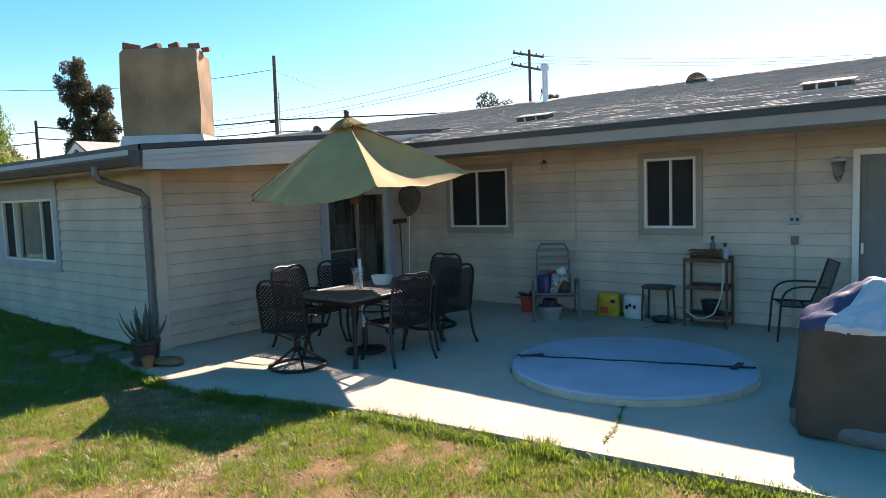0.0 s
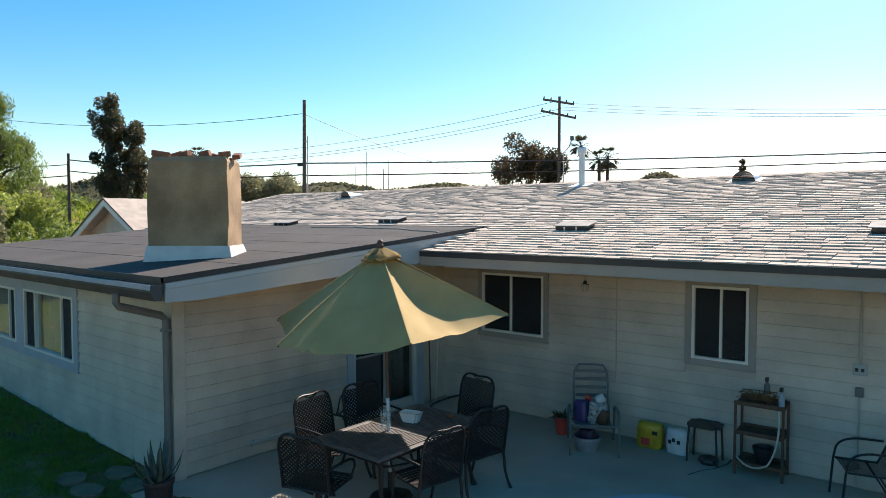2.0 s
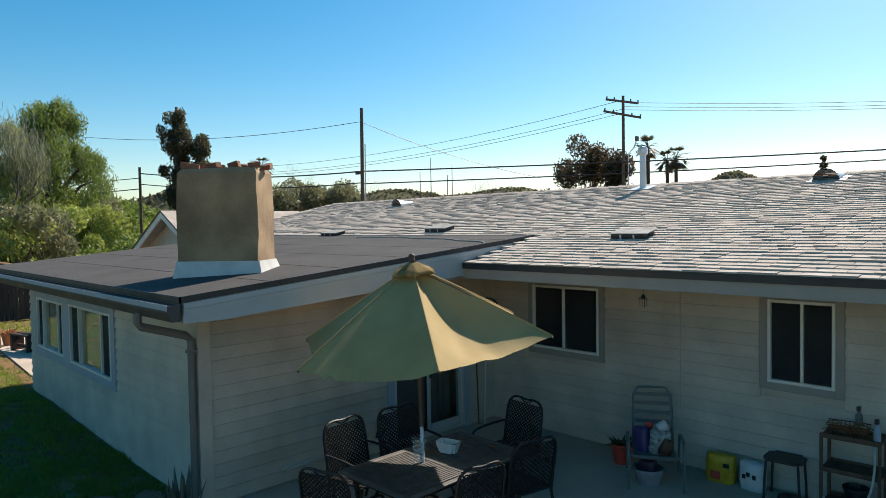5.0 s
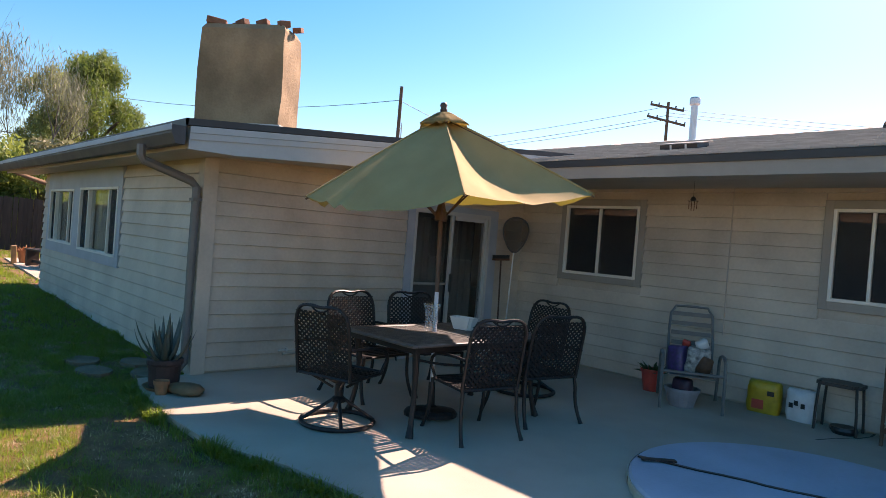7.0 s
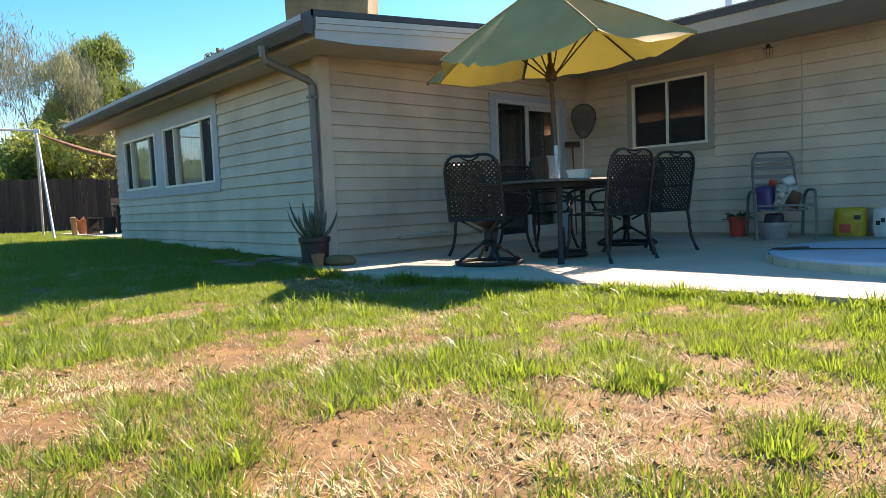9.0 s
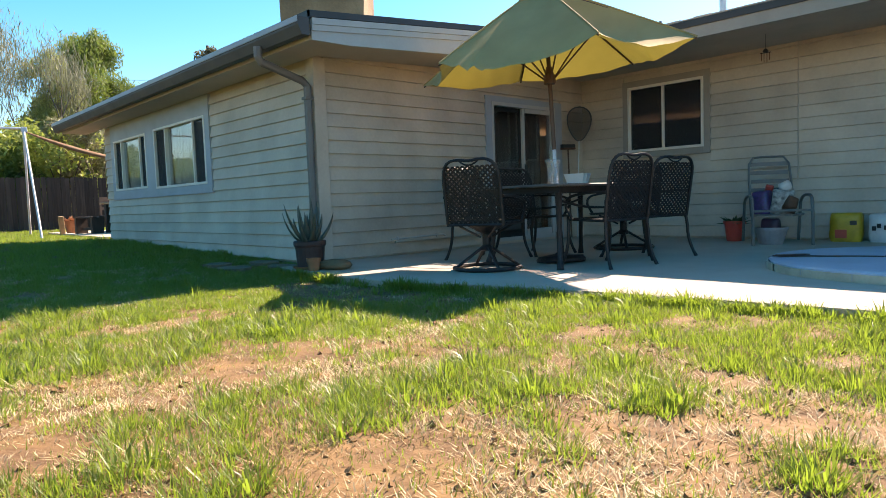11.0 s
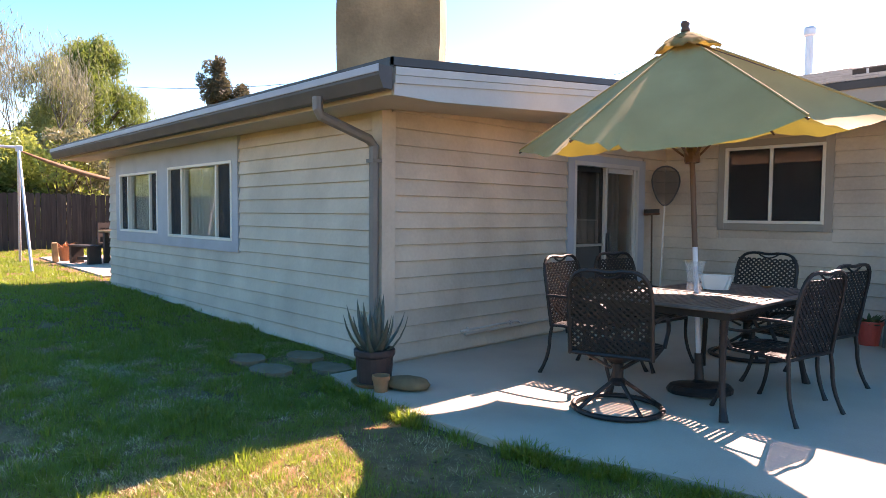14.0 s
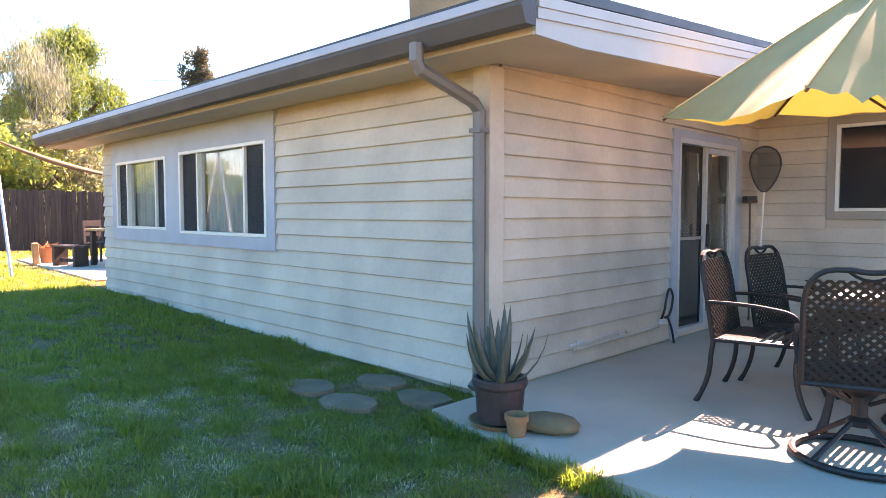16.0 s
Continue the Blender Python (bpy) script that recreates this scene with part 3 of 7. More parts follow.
def metal_chair(swivel):
    """Seat centre over the origin, back towards -y."""
    name = "swivel_chair" if swivel else "dining_chair"
    c = thing(name, "dark brown cast metal swivel patio chair on a ring base" if swivel else "dark brown cast metal patio chair with punched back and curved arms", "chair", group="chairs round the patio table")
    w, sz = 0.25, 0.43
    bm = bmesh.new()
    loop = [(-w, -0.20, sz - 0.02)] + arc((-w, -0.25, sz + 0.35), (-w - 0.005, -0.285, sz + 0.56), (-w + 0.12, -0.29, sz + 0.565)) + arc((-0.07, -0.29, sz + 0.565), (0, -0.288, sz + 0.545), (0.07, -0.29, sz + 0.565), 4) + arc((w - 0.12, -0.29, sz + 0.565), (w + 0.005, -0.285, sz + 0.56), (w, -0.25, sz + 0.35)) + [(w, -0.20, sz - 0.02)]
    tube(bm, loop, 0.014, 6)
    part("back_frame", bm, IRON, c)
    bm = bmesh.new()
    tube(bm, arc((-0.09, -0.29, sz + 0.562), (0, -0.285, sz + 0.47), (0.09, -0.29, sz + 0.562)), 0.008, 5)
    part("back_notch", bm, IRON, c)
    part("backrest", lattice(2 * w - 0.02, 0.52), IRON, c, "punched metal panel", at=pose(0, -0.195, sz + 0.0, 9, 0, 0))["kind"] = "stuff"
    bm = bmesh.new()
    tube(bm, [(-w, -0.2, sz - 0.01), (w, -0.2, sz - 0.01), (w - 0.01, 0.2, sz), (w - 0.06, 0.25, sz), (-w + 0.06, 0.25, sz), (-w + 0.01, 0.2, sz)], 0.013, 6, closed=True)
    part("seat_frame", bm, IRON, c)
    bm = boxes((-0.02, 0.02, -0.2, 0.0, sz - 0.004, sz + 0.004), (-w + 0.015, w - 0.015, -0.02, 0.02, sz - 0.004, sz + 0.004))
    for i in range(4):
        box(bm, -w + 0.012, w - 0.012, 0.045 + i * 0.052, 0.072 + i * 0.052, sz - 0.004, sz + 0.004)
    part("seat", bm, IRON, c, "slatted metal seat")
    part("seat_panel", lattice(2 * w - 0.02, 0.17), IRON, c, at=pose(0, -0.01, sz, 90, 0, 0))["kind"] = "stuff"
    for s in (-1, 1):
        bm = bmesh.new()
        x = s * (w + 0.012)
        pts = arc((x, -0.235, sz + 0.24), (x, -0.05, sz + 0.25), (x, 0.10, sz + 0.225)) + arc((x, 0.13, sz + 0.22), (x, 0.24, sz + 0.20), (x, 0.22, sz + 0.11)) + [(s * w, 0.16, sz)]
        tube(bm, pts, 0.013, 6)
        part("armrest", bm, IRON, c)
    if swivel:
        bm = bmesh.new()
        tube(bm, [(0.275 * math.cos(a), 0.275 * math.sin(a), 0.022) for a in [2 * math.pi * i / 28 for i in range(28)]], 0.019, 8, closed=True)
        part("base_ring", bm, IRON, c)
        for k in range(4):
            a = math.pi / 4 + k * math.pi / 2
            bm = bmesh.new()
            tube(bm, arc((0.275 * math.cos(a), 0.275 * math.sin(a), 0.03), (0.14 * math.cos(a), 0.14 * math.sin(a), 0.13), (0.02 * math.cos(a), 0.02 * math.sin(a), 0.22)), 0.014, 6)
            part("strut", bm, IRON, c)
        bm = bmesh.new()
        lathe(bm, [(0.02, 0.17), (0.05, 0.18), (0.055, 0.21), (0.034, 0.23), (0.034, 0.33), (0.07, 0.35), (0.16, 0.405), (0.16, 0.415)], 16)
        part("post", bm, IRON, c)
        for k in range(4):
            a = math.pi / 4 + k * math.pi / 2
            bm = bmesh.new()
            tube(bm, [(0.05 * math.cos(a), 0.05 * math.sin(a), 0.3), (0.24 * math.cos(a), 0.22 * math.sin(a), 0.41)], 0.011, 5)
            part("bracket", bm, IRON, c)
    else:
        for s in (-1, 1):
            for f in (-1, 1):
                bm = bmesh.new()
                y = 0.22 * f
                tube(bm, [(s * (w - 0.01), y if f > 0 else -0.2, sz)] + arc((s * w, y * 0.96, sz - 0.12), (s * (w + 0.0), y * 0.95, 0.15), (s * (w + 0.02), y + f * 0.06, 0.0), 5), [0.014] * 5 + [0.013, 0.017], 6)
                part("leg", bm, IRON, c)
    return c


TABLE = (2.36, 1.42)
swivel = metal_chair(True)
BIG = Matrix.Diagonal((1.1, 1.1, 1.0, 1.0))
swivel.matrix_basis = pose(2.17, 0.38, 0, 0, 0, 18) @ BIG
copy_thing(swivel, pose(2.03, 2.9, 0, 0, 0, 173) @ BIG)
chair = metal_chair(False)
chair.matrix_basis = pose(2.92, 1.22, 0, 0, 0, 80) @ BIG
copy_thing(chair, pose(2.80, 2.12, 0, 0, 0, 80) @ BIG)
copy_thing(chair, pose(1.42, 1.2, 0, 0, 0, -84) @ BIG)
copy_thing(chair, pose(1.48, 1.9, 0, 0, 0, -94) @ BIG)

tb = thing("patio_table", "dark brown cast metal patio table with a slatted top", "table", pose(TABLE[0], TABLE[1], 0))
TW, TL, TZ = 0.52, 0.87, 0.76
bm = boxes((-TW, TW, -TL, -TL + 0.06, TZ - 0.025, TZ), (-TW, TW, TL - 0.06, TL, TZ - 0.025, TZ), (-TW, -TW + 0.06, -TL + 0.06, TL - 0.06, TZ - 0.025, TZ), (TW - 0.06, TW, -TL + 0.06, TL - 0.06, TZ - 0.025, TZ), (-TW + 0.06, TW - 0.06, -0.06, 0.06, TZ - 0.025, TZ), bevel=0.006)
part("top_frame", bm, TABLETOP, tb)
bm = bmesh.new()
box(bm, -0.012, 0.012, 0, TL - 0.12, TZ - 0.02, TZ - 0.004)
slat = finish(bm, "slat", TABLETOP)
for s in (0.06, -TL + 0.06):
    x = -TW + 0.06 + 0.02
    while x < TW - 0.07:
        ob = new("slat", slat)
        ob.matrix_basis = pose(x, s, 0)
        ob.parent = tb
        x += 0.036
for sx in (-1, 1):
    for sy in (-1, 1):
        bm = bmesh.new()
        tube(bm, arc((sx * (TW - 0.1), sy * (TL - 0.12), TZ - 0.03), (sx * (TW - 0.16), sy * (TL - 0.2), 0.35), (sx * (TW - 0.08), sy * (TL - 0.1), 0.0), 8), [0.032, 0.03, 0.027, 0.025, 0.023, 0.022, 0.022, 0.024, 0.034], 8)
        part("leg", bm, IRON, tb)
for s in (-1, 1):
    bm = bmesh.new()
    tube(bm, arc((s * (TW - 0.14), -TL + 0.16, 0.62), (s * (TW - 0.14), 0, 0.44), (s * (TW - 0.14), TL - 0.16, 0.62), 10), 0.012, 6)
    part("brace", bm, IRON, tb)
part("apron", boxes((-TW + 0.05, TW - 0.05, -TL + 0.07, -TL + 0.085, TZ - 0.08, TZ - 0.026), (-TW + 0.05, TW - 0.05, TL - 0.085, TL - 0.07, TZ - 0.08, TZ - 0.026), (-TW + 0.07, -TW + 0.085, -TL + 0.085, TL - 0.085, TZ - 0.08, TZ - 0.026), (TW - 0.085, TW - 0.07, -TL + 0.085, TL - 0.085, TZ - 0.08, TZ - 0.026)), IRON, tb)

# ---------------------------------------------------------------- umbrella
umb = thing("patio_umbrella", "olive green canvas market umbrella, open, on a dark wooden pole", "umbrella", pose(2.34, 1.27, 0, -2.4, -4.8, 0))
UR, UZ, UT = 1.41, 1.96, 2.70
REACH = (1.0, 1.0, 1.0, 0.97, 0.86, 1.0)      # one rib is bent short
CANOPY = umb.matrix_basis.inverted() @ pose(2.10, 1.365, 2.735, 5.4, -1.4, 0) @ pose(0, 0, -UT)   # the canopy hangs slightly askew on its pole
ribs = [radians(a) for a in (-96, -36, 24, 84, 144, 204)]


def gore_point(k, u, v):
    """Across a panel u 0..1, down it v 0..1; the cloth sags between the ribs and at the hem."""
    a, b = ribs[k], ribs[k] + radians(60)
    r = UR * v * 0.985 + 0.02
    ra, rb = r * REACH[k], r * REACH[(k + 1) % 6]
    p = (1 - u) * Vector((ra * math.cos(a), ra * math.sin(a), 0)) + u * Vector((rb * math.cos(b), rb * math.sin(b), 0))
    sag = 4 * u * (1 - u)
    z = UT - (UT - UZ) * (v ** 1.06)
    hem = 0.12 if k in (3, 4) else 0.07
    p.x *= 1 - hem * sag * v ** 3
    p.y *= 1 - hem * sag * v ** 3
    if k == 0:
        z += 0.028 * math.sin(70 * u) * math.exp(-((u - 0.17) / 0.09) ** 2) * max(0.0, (v - 0.8) / 0.2) ** 1.5
    fold = 0.012 * math.sin(9 * u + 2.1 * k) * sag * v ** 3 + 0.006 * math.sin(23 * u + 7 * v + k) * sag * v
    slack = 0.13 * v if k == 0 else 0.74 * v * (1.09 - v) if k == 1 else 0.17 * v * (1.25 - v) + 0.03 * v ** 4
    return Vector((p.x, p.y, z - slack * sag - fold))


for k in range(6):
    bm = bmesh.new()
    n = 44 if k == 0 else 24
    g = [[bm.verts.new(gore_point(k, i / n, 0.04 + 0.96 * j / 14)) for i in range(n + 1)] for j in range(15)]
    for j in range(14):
        for i in range(n):
            bm.faces.new((g[j][i], g[j][i + 1], g[j + 1][i + 1], g[j + 1][i]))
    part("canopy_panel", bm, CANVAS, umb, smooth=True, at=CANOPY)
    bm = bmesh.new()
    tube(bm, [gore_point(k, 0, v) + Vector((0, 0, 0.004)) for v in (0.14, 0.4, 0.7, 1.0)], 0.009, 5)
    part("seam", bm, CANVAS, umb, at=CANOPY)
for layer, (reach, lift) in enumerate(((0.235, 0.0), (0.15, 0.035))):
    bm = bmesh.new()
    g = []
    for q, drop in ((0.12, -0.055), (0.45, -0.03), (0.75, 0.012), (1.0, 0.062)):
        row = []
        for i in range(36):
            a = 2 * math.pi * i / 36
            rag = 1 + (0.10 * math.cos(6 * (a - ribs[0])) + 0.10 * noise.noise(Vector((3 * math.cos(a), 3 * math.sin(a), layer)))) * q
            row.append(bm.verts.new((reach * q * rag * math.cos(a), reach * q * rag * math.sin(a), UT + lift - drop * reach / 0.235 + 0.03 * q * q * noise.noise(Vector((4 * math.cos(a), 4 * math.sin(a), 5 + layer))))))
        g.append(row)
    for ra, rb in zip(g, g[1:]):
        for i in range(36):
            bm.faces.new((ra[i], ra[(i + 1) % 36], rb[(i + 1) % 36], rb[i]))
    bmesh.ops.solidify(bm, geom=list(bm.faces), thickness=0.004)
    part("vent_cap", bm, CANVAS, umb, smooth=True, at=CANOPY)
bm = bmesh.new()
lathe(bm, [(0.0, UT + 0.155), (0.025, UT + 0.15), (0.036, UT + 0.125), (0.026, UT + 0.10), (0.034, UT + 0.09), (0.034, UT + 0.06)], 14)
part("finial", bm, POLEWOOD, umb, "turned wooden finial", smooth=True, at=CANOPY)
bm = bmesh.new()
tube(bm, [(0, 0, 1.12), (0, 0, UT + 0.04)], 0.021, 12)
part("pole", bm, POLEWOOD, umb, "dark wooden upper pole")
bm = bmesh.new()
tube(bm, [(0, 0, 0.08), (0, 0, 1.13)], 0.019, 12)
part("lower_pole", bm, STEELWHITE, umb, "pale metal lower pole")
bm = bmesh.new()
lathe(bm, [(0.055, 1.78), (0.06, 1.8), (0.06, 1.86), (0.045, 1.88), (0.03, 1.95)], 12)
part("runner_hub", bm, POLEWOOD, umb)
for k, a in enumerate(ribs):
    bm = bmesh.new()
    tube(bm, [gore_point(k, 0, v) - Vector((0, 0, 0.016)) for v in (0.03, 0.3, 0.6, 1.0)], 0.009, 6)
    r = part("rib", bm, POLEWOOD, umb, at=CANOPY)
    bm = bmesh.new()
    tube(bm, [CANOPY.inverted() @ Vector((0.05 * math.cos(a), 0.05 * math.sin(a), 1.83)), gore_point(k, 0, 0.46) - Vector((0, 0, 0.03))], 0.009, 6)
    part("strut", bm, POLEWOOD, r)
bm = bmesh.new()
lathe(bm, [(0.24, 0.0), (0.245, 0.03), (0.22, 0.06), (0.06, 0.08), (0.035, 0.1), (0.03, 0.3)], 24)
part("base", bm, IRON, umb, "dark cast base plate")

# things on the table
GLASSWARE = translucent(mat("pale_glass", (0.72, 0.74, 0.74), 0.12, 0.04, 14, 0, 60, spec=0.8), 0.35, (0.85, 0.88, 0.88))
THROUGH = GLASSWARE.node_tree.nodes.new("ShaderNodeBsdfTransparent")
PASS = GLASSWARE.node_tree.nodes.new("ShaderNodeMixShader")
PASS.inputs[0].default_value = 0.84
GLASSWARE.node_tree.links.new(GLASSWARE.node_tree.nodes["Material Output"].inputs[0].links[0].from_socket, PASS.inputs[1])
GLASSWARE.node_tree.links.new(THROUGH.outputs[0], PASS.inputs[2])
GLASSWARE.node_tree.links.new(PASS.outputs[0], GLASSWARE.node_tree.nodes["Material Output"].inputs[0])
bm = bmesh.new()
lathe(bm, [(0.04, 0.0), (0.048, 0.02), (0.045, 0.1), (0.055, 0.17), (0.068, 0.21), (0.066, 0.21), (0.053, 0.17), (0.043, 0.1), (0.046, 0.025), (0.0, 0.02)], 20)
v = tagged(part("glass_vase", bm, GLASSWARE, smooth=True), "clear glass vase standing on the patio table", "vase")
v.matrix_basis = pose(2.29, 1.235, TZ + 0.002) @ Matrix.Scale(1.2, 4)
PORC = mat("white_porcelain", (0.75, 0.73, 0.68), 0.35, 0.03, 8, 0, 40)
bowl = bmesh.new()
outer = [(-0.13, -0.08), (0.13, -0.08), (0.13, 0.08), (-0.13, 0.08)]
rings = [[bowl.verts.new((x * k, y * k, z)) for x, y in outer] for k, z in ((0.72, 0.0), (1.0, 0.115), (0.93, 0.115), (0.68, 0.02))]
for a, b in zip(rings, rings[1:]):
    for i in range(4):
        bowl.faces.new((a[i], a[(i + 1) % 4], b[(i + 1) % 4], b[i]))
bowl.faces.new(rings[0])
bowl.faces.new(rings[-1])
bmesh.ops.bevel(bowl, geom=[e for e in bowl.edges if abs(e.verts[0].co.z - e.verts[1].co.z) > 0.05], offset=0.025, segments=3, affect="EDGES")
b = tagged(part("planter_bowl", bowl, PORC), "white rectangular ceramic bowl on the patio table", "bowl")
b.matrix_basis = pose(2.26, 1.68, TZ + 0.002, 0, 0, 15)
bm = bmesh.new()
g = [[bm.verts.new((x * 0.05, y * 0.035 * (1 - x * x * 0.8), 0.012 * x * x + 0.01 * y * y)) for y in (-1, -0.3, 0.3, 1)] for x in (-1, -0.5, 0, 0.5, 1)]
for i in range(4):
    for j in range(3):
        bm.faces.new((g[i][j], g[i + 1][j], g[i + 1][j + 1], g[i][j + 1]))
LEAFDRY = mat("dry_leaf", (0.32, 0.13, 0.04), 0.8, 0.15, 20, 0.1, 80)
lf = tagged(part("dry_leaf", bm, LEAFDRY), "curled orange brown dry leaf on the table", "leaf")
lf.matrix_basis = pose(2.5, 2.1, TZ + 0.004, 0, 0, 40)

# ---------------------------------------------------------------- spa cover
spa = thing("spa_cover", "round pale blue spa cover with foam edge and dark strap", "spa cover", pose(5.28, 2.12, 0, 0, 0, 18) @ Matrix.Diagonal((1, 1, 0.95, 1)))
SR = 1.2
for s in (0, 1):
    bm = bmesh.new()
    n = 28
    arcp = [(SR * math.cos(a), SR * math.sin(a)) for a in [math.pi * i / n for i in range(n + 1)]]
    lo = [bm.verts.new((x, max(y, 0.006), 0.01)) for x, y in arcp]
    up = [bm.verts.new((x * 1.0, max(y, 0.006), 0.07)) for x, y in arcp]
    inn = [bm.verts.new((x * 0.985, max(y * 0.985, 0.006), 0.085 + 0.008 * noise.noise(Vector((x, y, s * 5))))) for x, y in arcp]
    for i in range(n):
        bm.faces.new((lo[i], lo[i + 1], up[i + 1], up[i]))
        bm.faces.new((up[i], up[i + 1], inn[i + 1], inn[i]))
    c = bm.verts.new((0, 0.006, 0.092))
    for i in range(n):
        bm.faces.new((inn[i], inn[i + 1], c))
    part("cover_half", bm, TARPBLUE, spa, at=pose(0, 0, 0, 0, 0, 180 * s))
bm = bmesh.new()
n = 56
for i in range(n):
    a0, a1 = 2 * math.pi * i / n, 2 * math.pi * (i + 1) / n
    w = SR + 0.014 + 0.018 * noise.noise(Vector((i * 0.5, 0, 0)))
    vs = [bm.verts.new((r * math.cos(a), r * math.sin(a), z)) for a in (a0, a1) for r, z in ((w, 0.0), (w, 0.06), (SR - 0.02, 0.06), (SR - 0.02, 0.0))]
    for q in ((0, 4, 5, 1), (1, 5, 6, 2), (2, 6, 7, 3)):
        bm.faces.new([vs[k] for k in q])
bmesh.ops.remove_doubles(bm, verts=bm.verts, dist=0.006)
part("foam_edge", bm, SPAEDGE, spa, "stained cream foam edge")
bm = bmesh.new()
pts = [(-SR + 0.03 + i * (2 * SR - 0.06) / 16, 0.012 * math.sin(i * 1.7), 0.094) for i in range(17)]
rows = [[bm.verts.new((x, y + dy, z + dz)) for dy, dz in ((-0.015, -0.004), (0.015, -0.004), (0.015, 0.005), (-0.015, 0.005))] for x, y, z in pts]
for a, b in zip(rows, rows[1:]):
    for i in range(4):
        bm.faces.new((a[i], a[(i + 1) % 4], b[(i + 1) % 4], b[i]))
part("hinge_strap", bm, BLACKPLASTIC, spa, "dark strap along the fold")
for x, r in ((-SR + 0.18, 30), (SR - 0.2, 70)):
    part("strap_end", boxes((-0.13, 0.13, -0.028, 0.028, 0, 0.01)), BLACKPLASTIC, spa, at=pose(x, 0.0, 0.098, 0, 0, r))
bm = bmesh.new()
vs = [bm.verts.new((SR * 1.004 * math.cos(a) + 0.004, SR * 1.004 * math.sin(a), z)) for a in [math.pi * (0.93 + 0.14 * i / 6) for i in range(7)] for z in (0.075, 0.02)]
for i in range(6):
    bm.faces.new((vs[2 * i], vs[2 * i + 2], vs[2 * i + 3], vs[2 * i + 1]))
bmesh.ops.solidify(bm, geom=list(bm.faces), thickness=0.012)
part("edge_strap", bm, BLACKPLASTIC, spa)

# ---------------------------------------------------------------- covered barbecue
SILVER = mat("silver_cover_cloth", (0.55, 0.57, 0.62), 0.35, 0.1, 5, 0.4, 18, metal=0.2)
BLUETARP = mat("dark_blue_cover_cloth", (0.045, 0.05, 0.11), 0.5, 0.12, 5, 0.3, 18)
BROWNTARP = mat("dark_brown_cover_cloth", (0.095, 0.07, 0.048), 0.75, 0.15, 4, 0.4, 14)
bbq = thing("covered_barbecue", "barbecue under a dark brown cover with silver and blue top", "barbecue", pose(7.54, 1.42, 0, 0, 0, 12) @ Matrix.Diagonal((1, 1, 0.92, 1)))


def cover_ring(z, hx, hy, ph, wob):
    out = []
    for i in range(64):
        a = 2 * math.pi * i / 64
        c, s_ = math.cos(a), math.sin(a)
        k = (abs(c) ** 5 + abs(s_) ** 5) ** (-1 / 5)
        f = 1 + wob * math.sin(7 * a + ph) + wob * 0.7 * noise.noise(Vector((3 * c, 3 * s_, z * 2)))
        out.append((hx * k * c * f, hy * k * s_ * f, z + wob * 0.3 * math.sin(5 * a)))
    return out


def skin(rings, cap=False):
    bm = bmesh.new()
    vr = [[bm.verts.new(p) for p in r] for r in rings]
    for a, b in zip(vr, vr[1:]):
        for i in range(len(a)):
            bm.faces.new((a[i], a[(i + 1) % len(a)], b[(i + 1) % len(a)], b[i]))
    if cap:
        bm.faces.new(vr[-1])
    return bm


part("skirt", skin([cover_ring(z, hx, hy, z * 3, wb) for z, hx, hy, wb in ((0.02, 0.60, 0.36, 0.05), (0.1, 0.62, 0.37, 0.045), (0.25, 0.60, 0.36, 0.035), (0.5, 0.585, 0.35, 0.03), (0.75, 0.58, 0.345, 0.02), (0.86, 0.575, 0.34, 0.012))]), BROWNTARP, bbq, smooth=True)
TOP = [cover_ring(z, hx, hy, 1, wb) for z, hx, hy, wb in ((0.85, 0.582, 0.347, 0.012), (0.9, 0.575, 0.342, 0.012), (1.0, 0.46, 0.28, 0.018), (1.1, 0.34, 0.21, 0.03), (1.19, 0.22, 0.13, 0.045), (1.22, 0.1, 0.06, 0.03))]


def cover_sector(first, last, cap):
    """Some of the 64 facets of the cover's top, with crumpled folds."""
    bm = bmesh.new()
    n = (last - first) % 64
    rows = [[Vector(p).lerp(Vector(q), k / 3) for p, q in zip(ra, rb)] for ra, rb in zip(TOP, TOP[1:]) for k in range(3)] + [[Vector(p) for p in TOP[-1]]]

    def crumple(p):
        f = abs(noise.noise(p * 5 + Vector((3, 1, 0)))) + 0.5 * abs(noise.noise(p * 13))
        return p * (1 + 0.05 * (f - 0.3)) + Vector((0, 0, 0.02 * noise.noise(p * 9)))

    vr = [[bm.verts.new(crumple(r[(first + i) % 64])) for i in range(n + 1)] for r in rows]
    for a, b in zip(vr, vr[1:]):
        for i in range(n):
            bm.faces.new((a[i], a[i + 1], b[i + 1], b[i]))
    if cap:
        c = bm.verts.new((0, 0, 1.225))
        for i in range(n):
            bm.faces.new((vr[-1][i], vr[-1][i + 1], c))
    return bm


part("blue_panel", cover_sector(24, 41, True), BLUETARP, bbq, "dark blue cover panel", smooth=True)
part("silver_top", cover_sector(41, 88, True), SILVER, bbq, "crinkled silver cover top")
bm = bmesh.new()
bmesh.ops.create_icosphere(bm, subdivisions=3, radius=1)
for v in bm.verts:
    v.co = Vector((v.co.x * 0.66, v.co.y * 0.42, max(-0.02, v.co.z * 0.2 + 0.06))) * (1 + 0.06 * noise.noise(v.co * 2.5))
part("gathered_hem", bm, mat("grey_cover_hem", (0.20, 0.18, 0.17), 0.8, 0.15, 6, 0.4, 18), bbq, "grey gathered cloth hem", smooth=True)

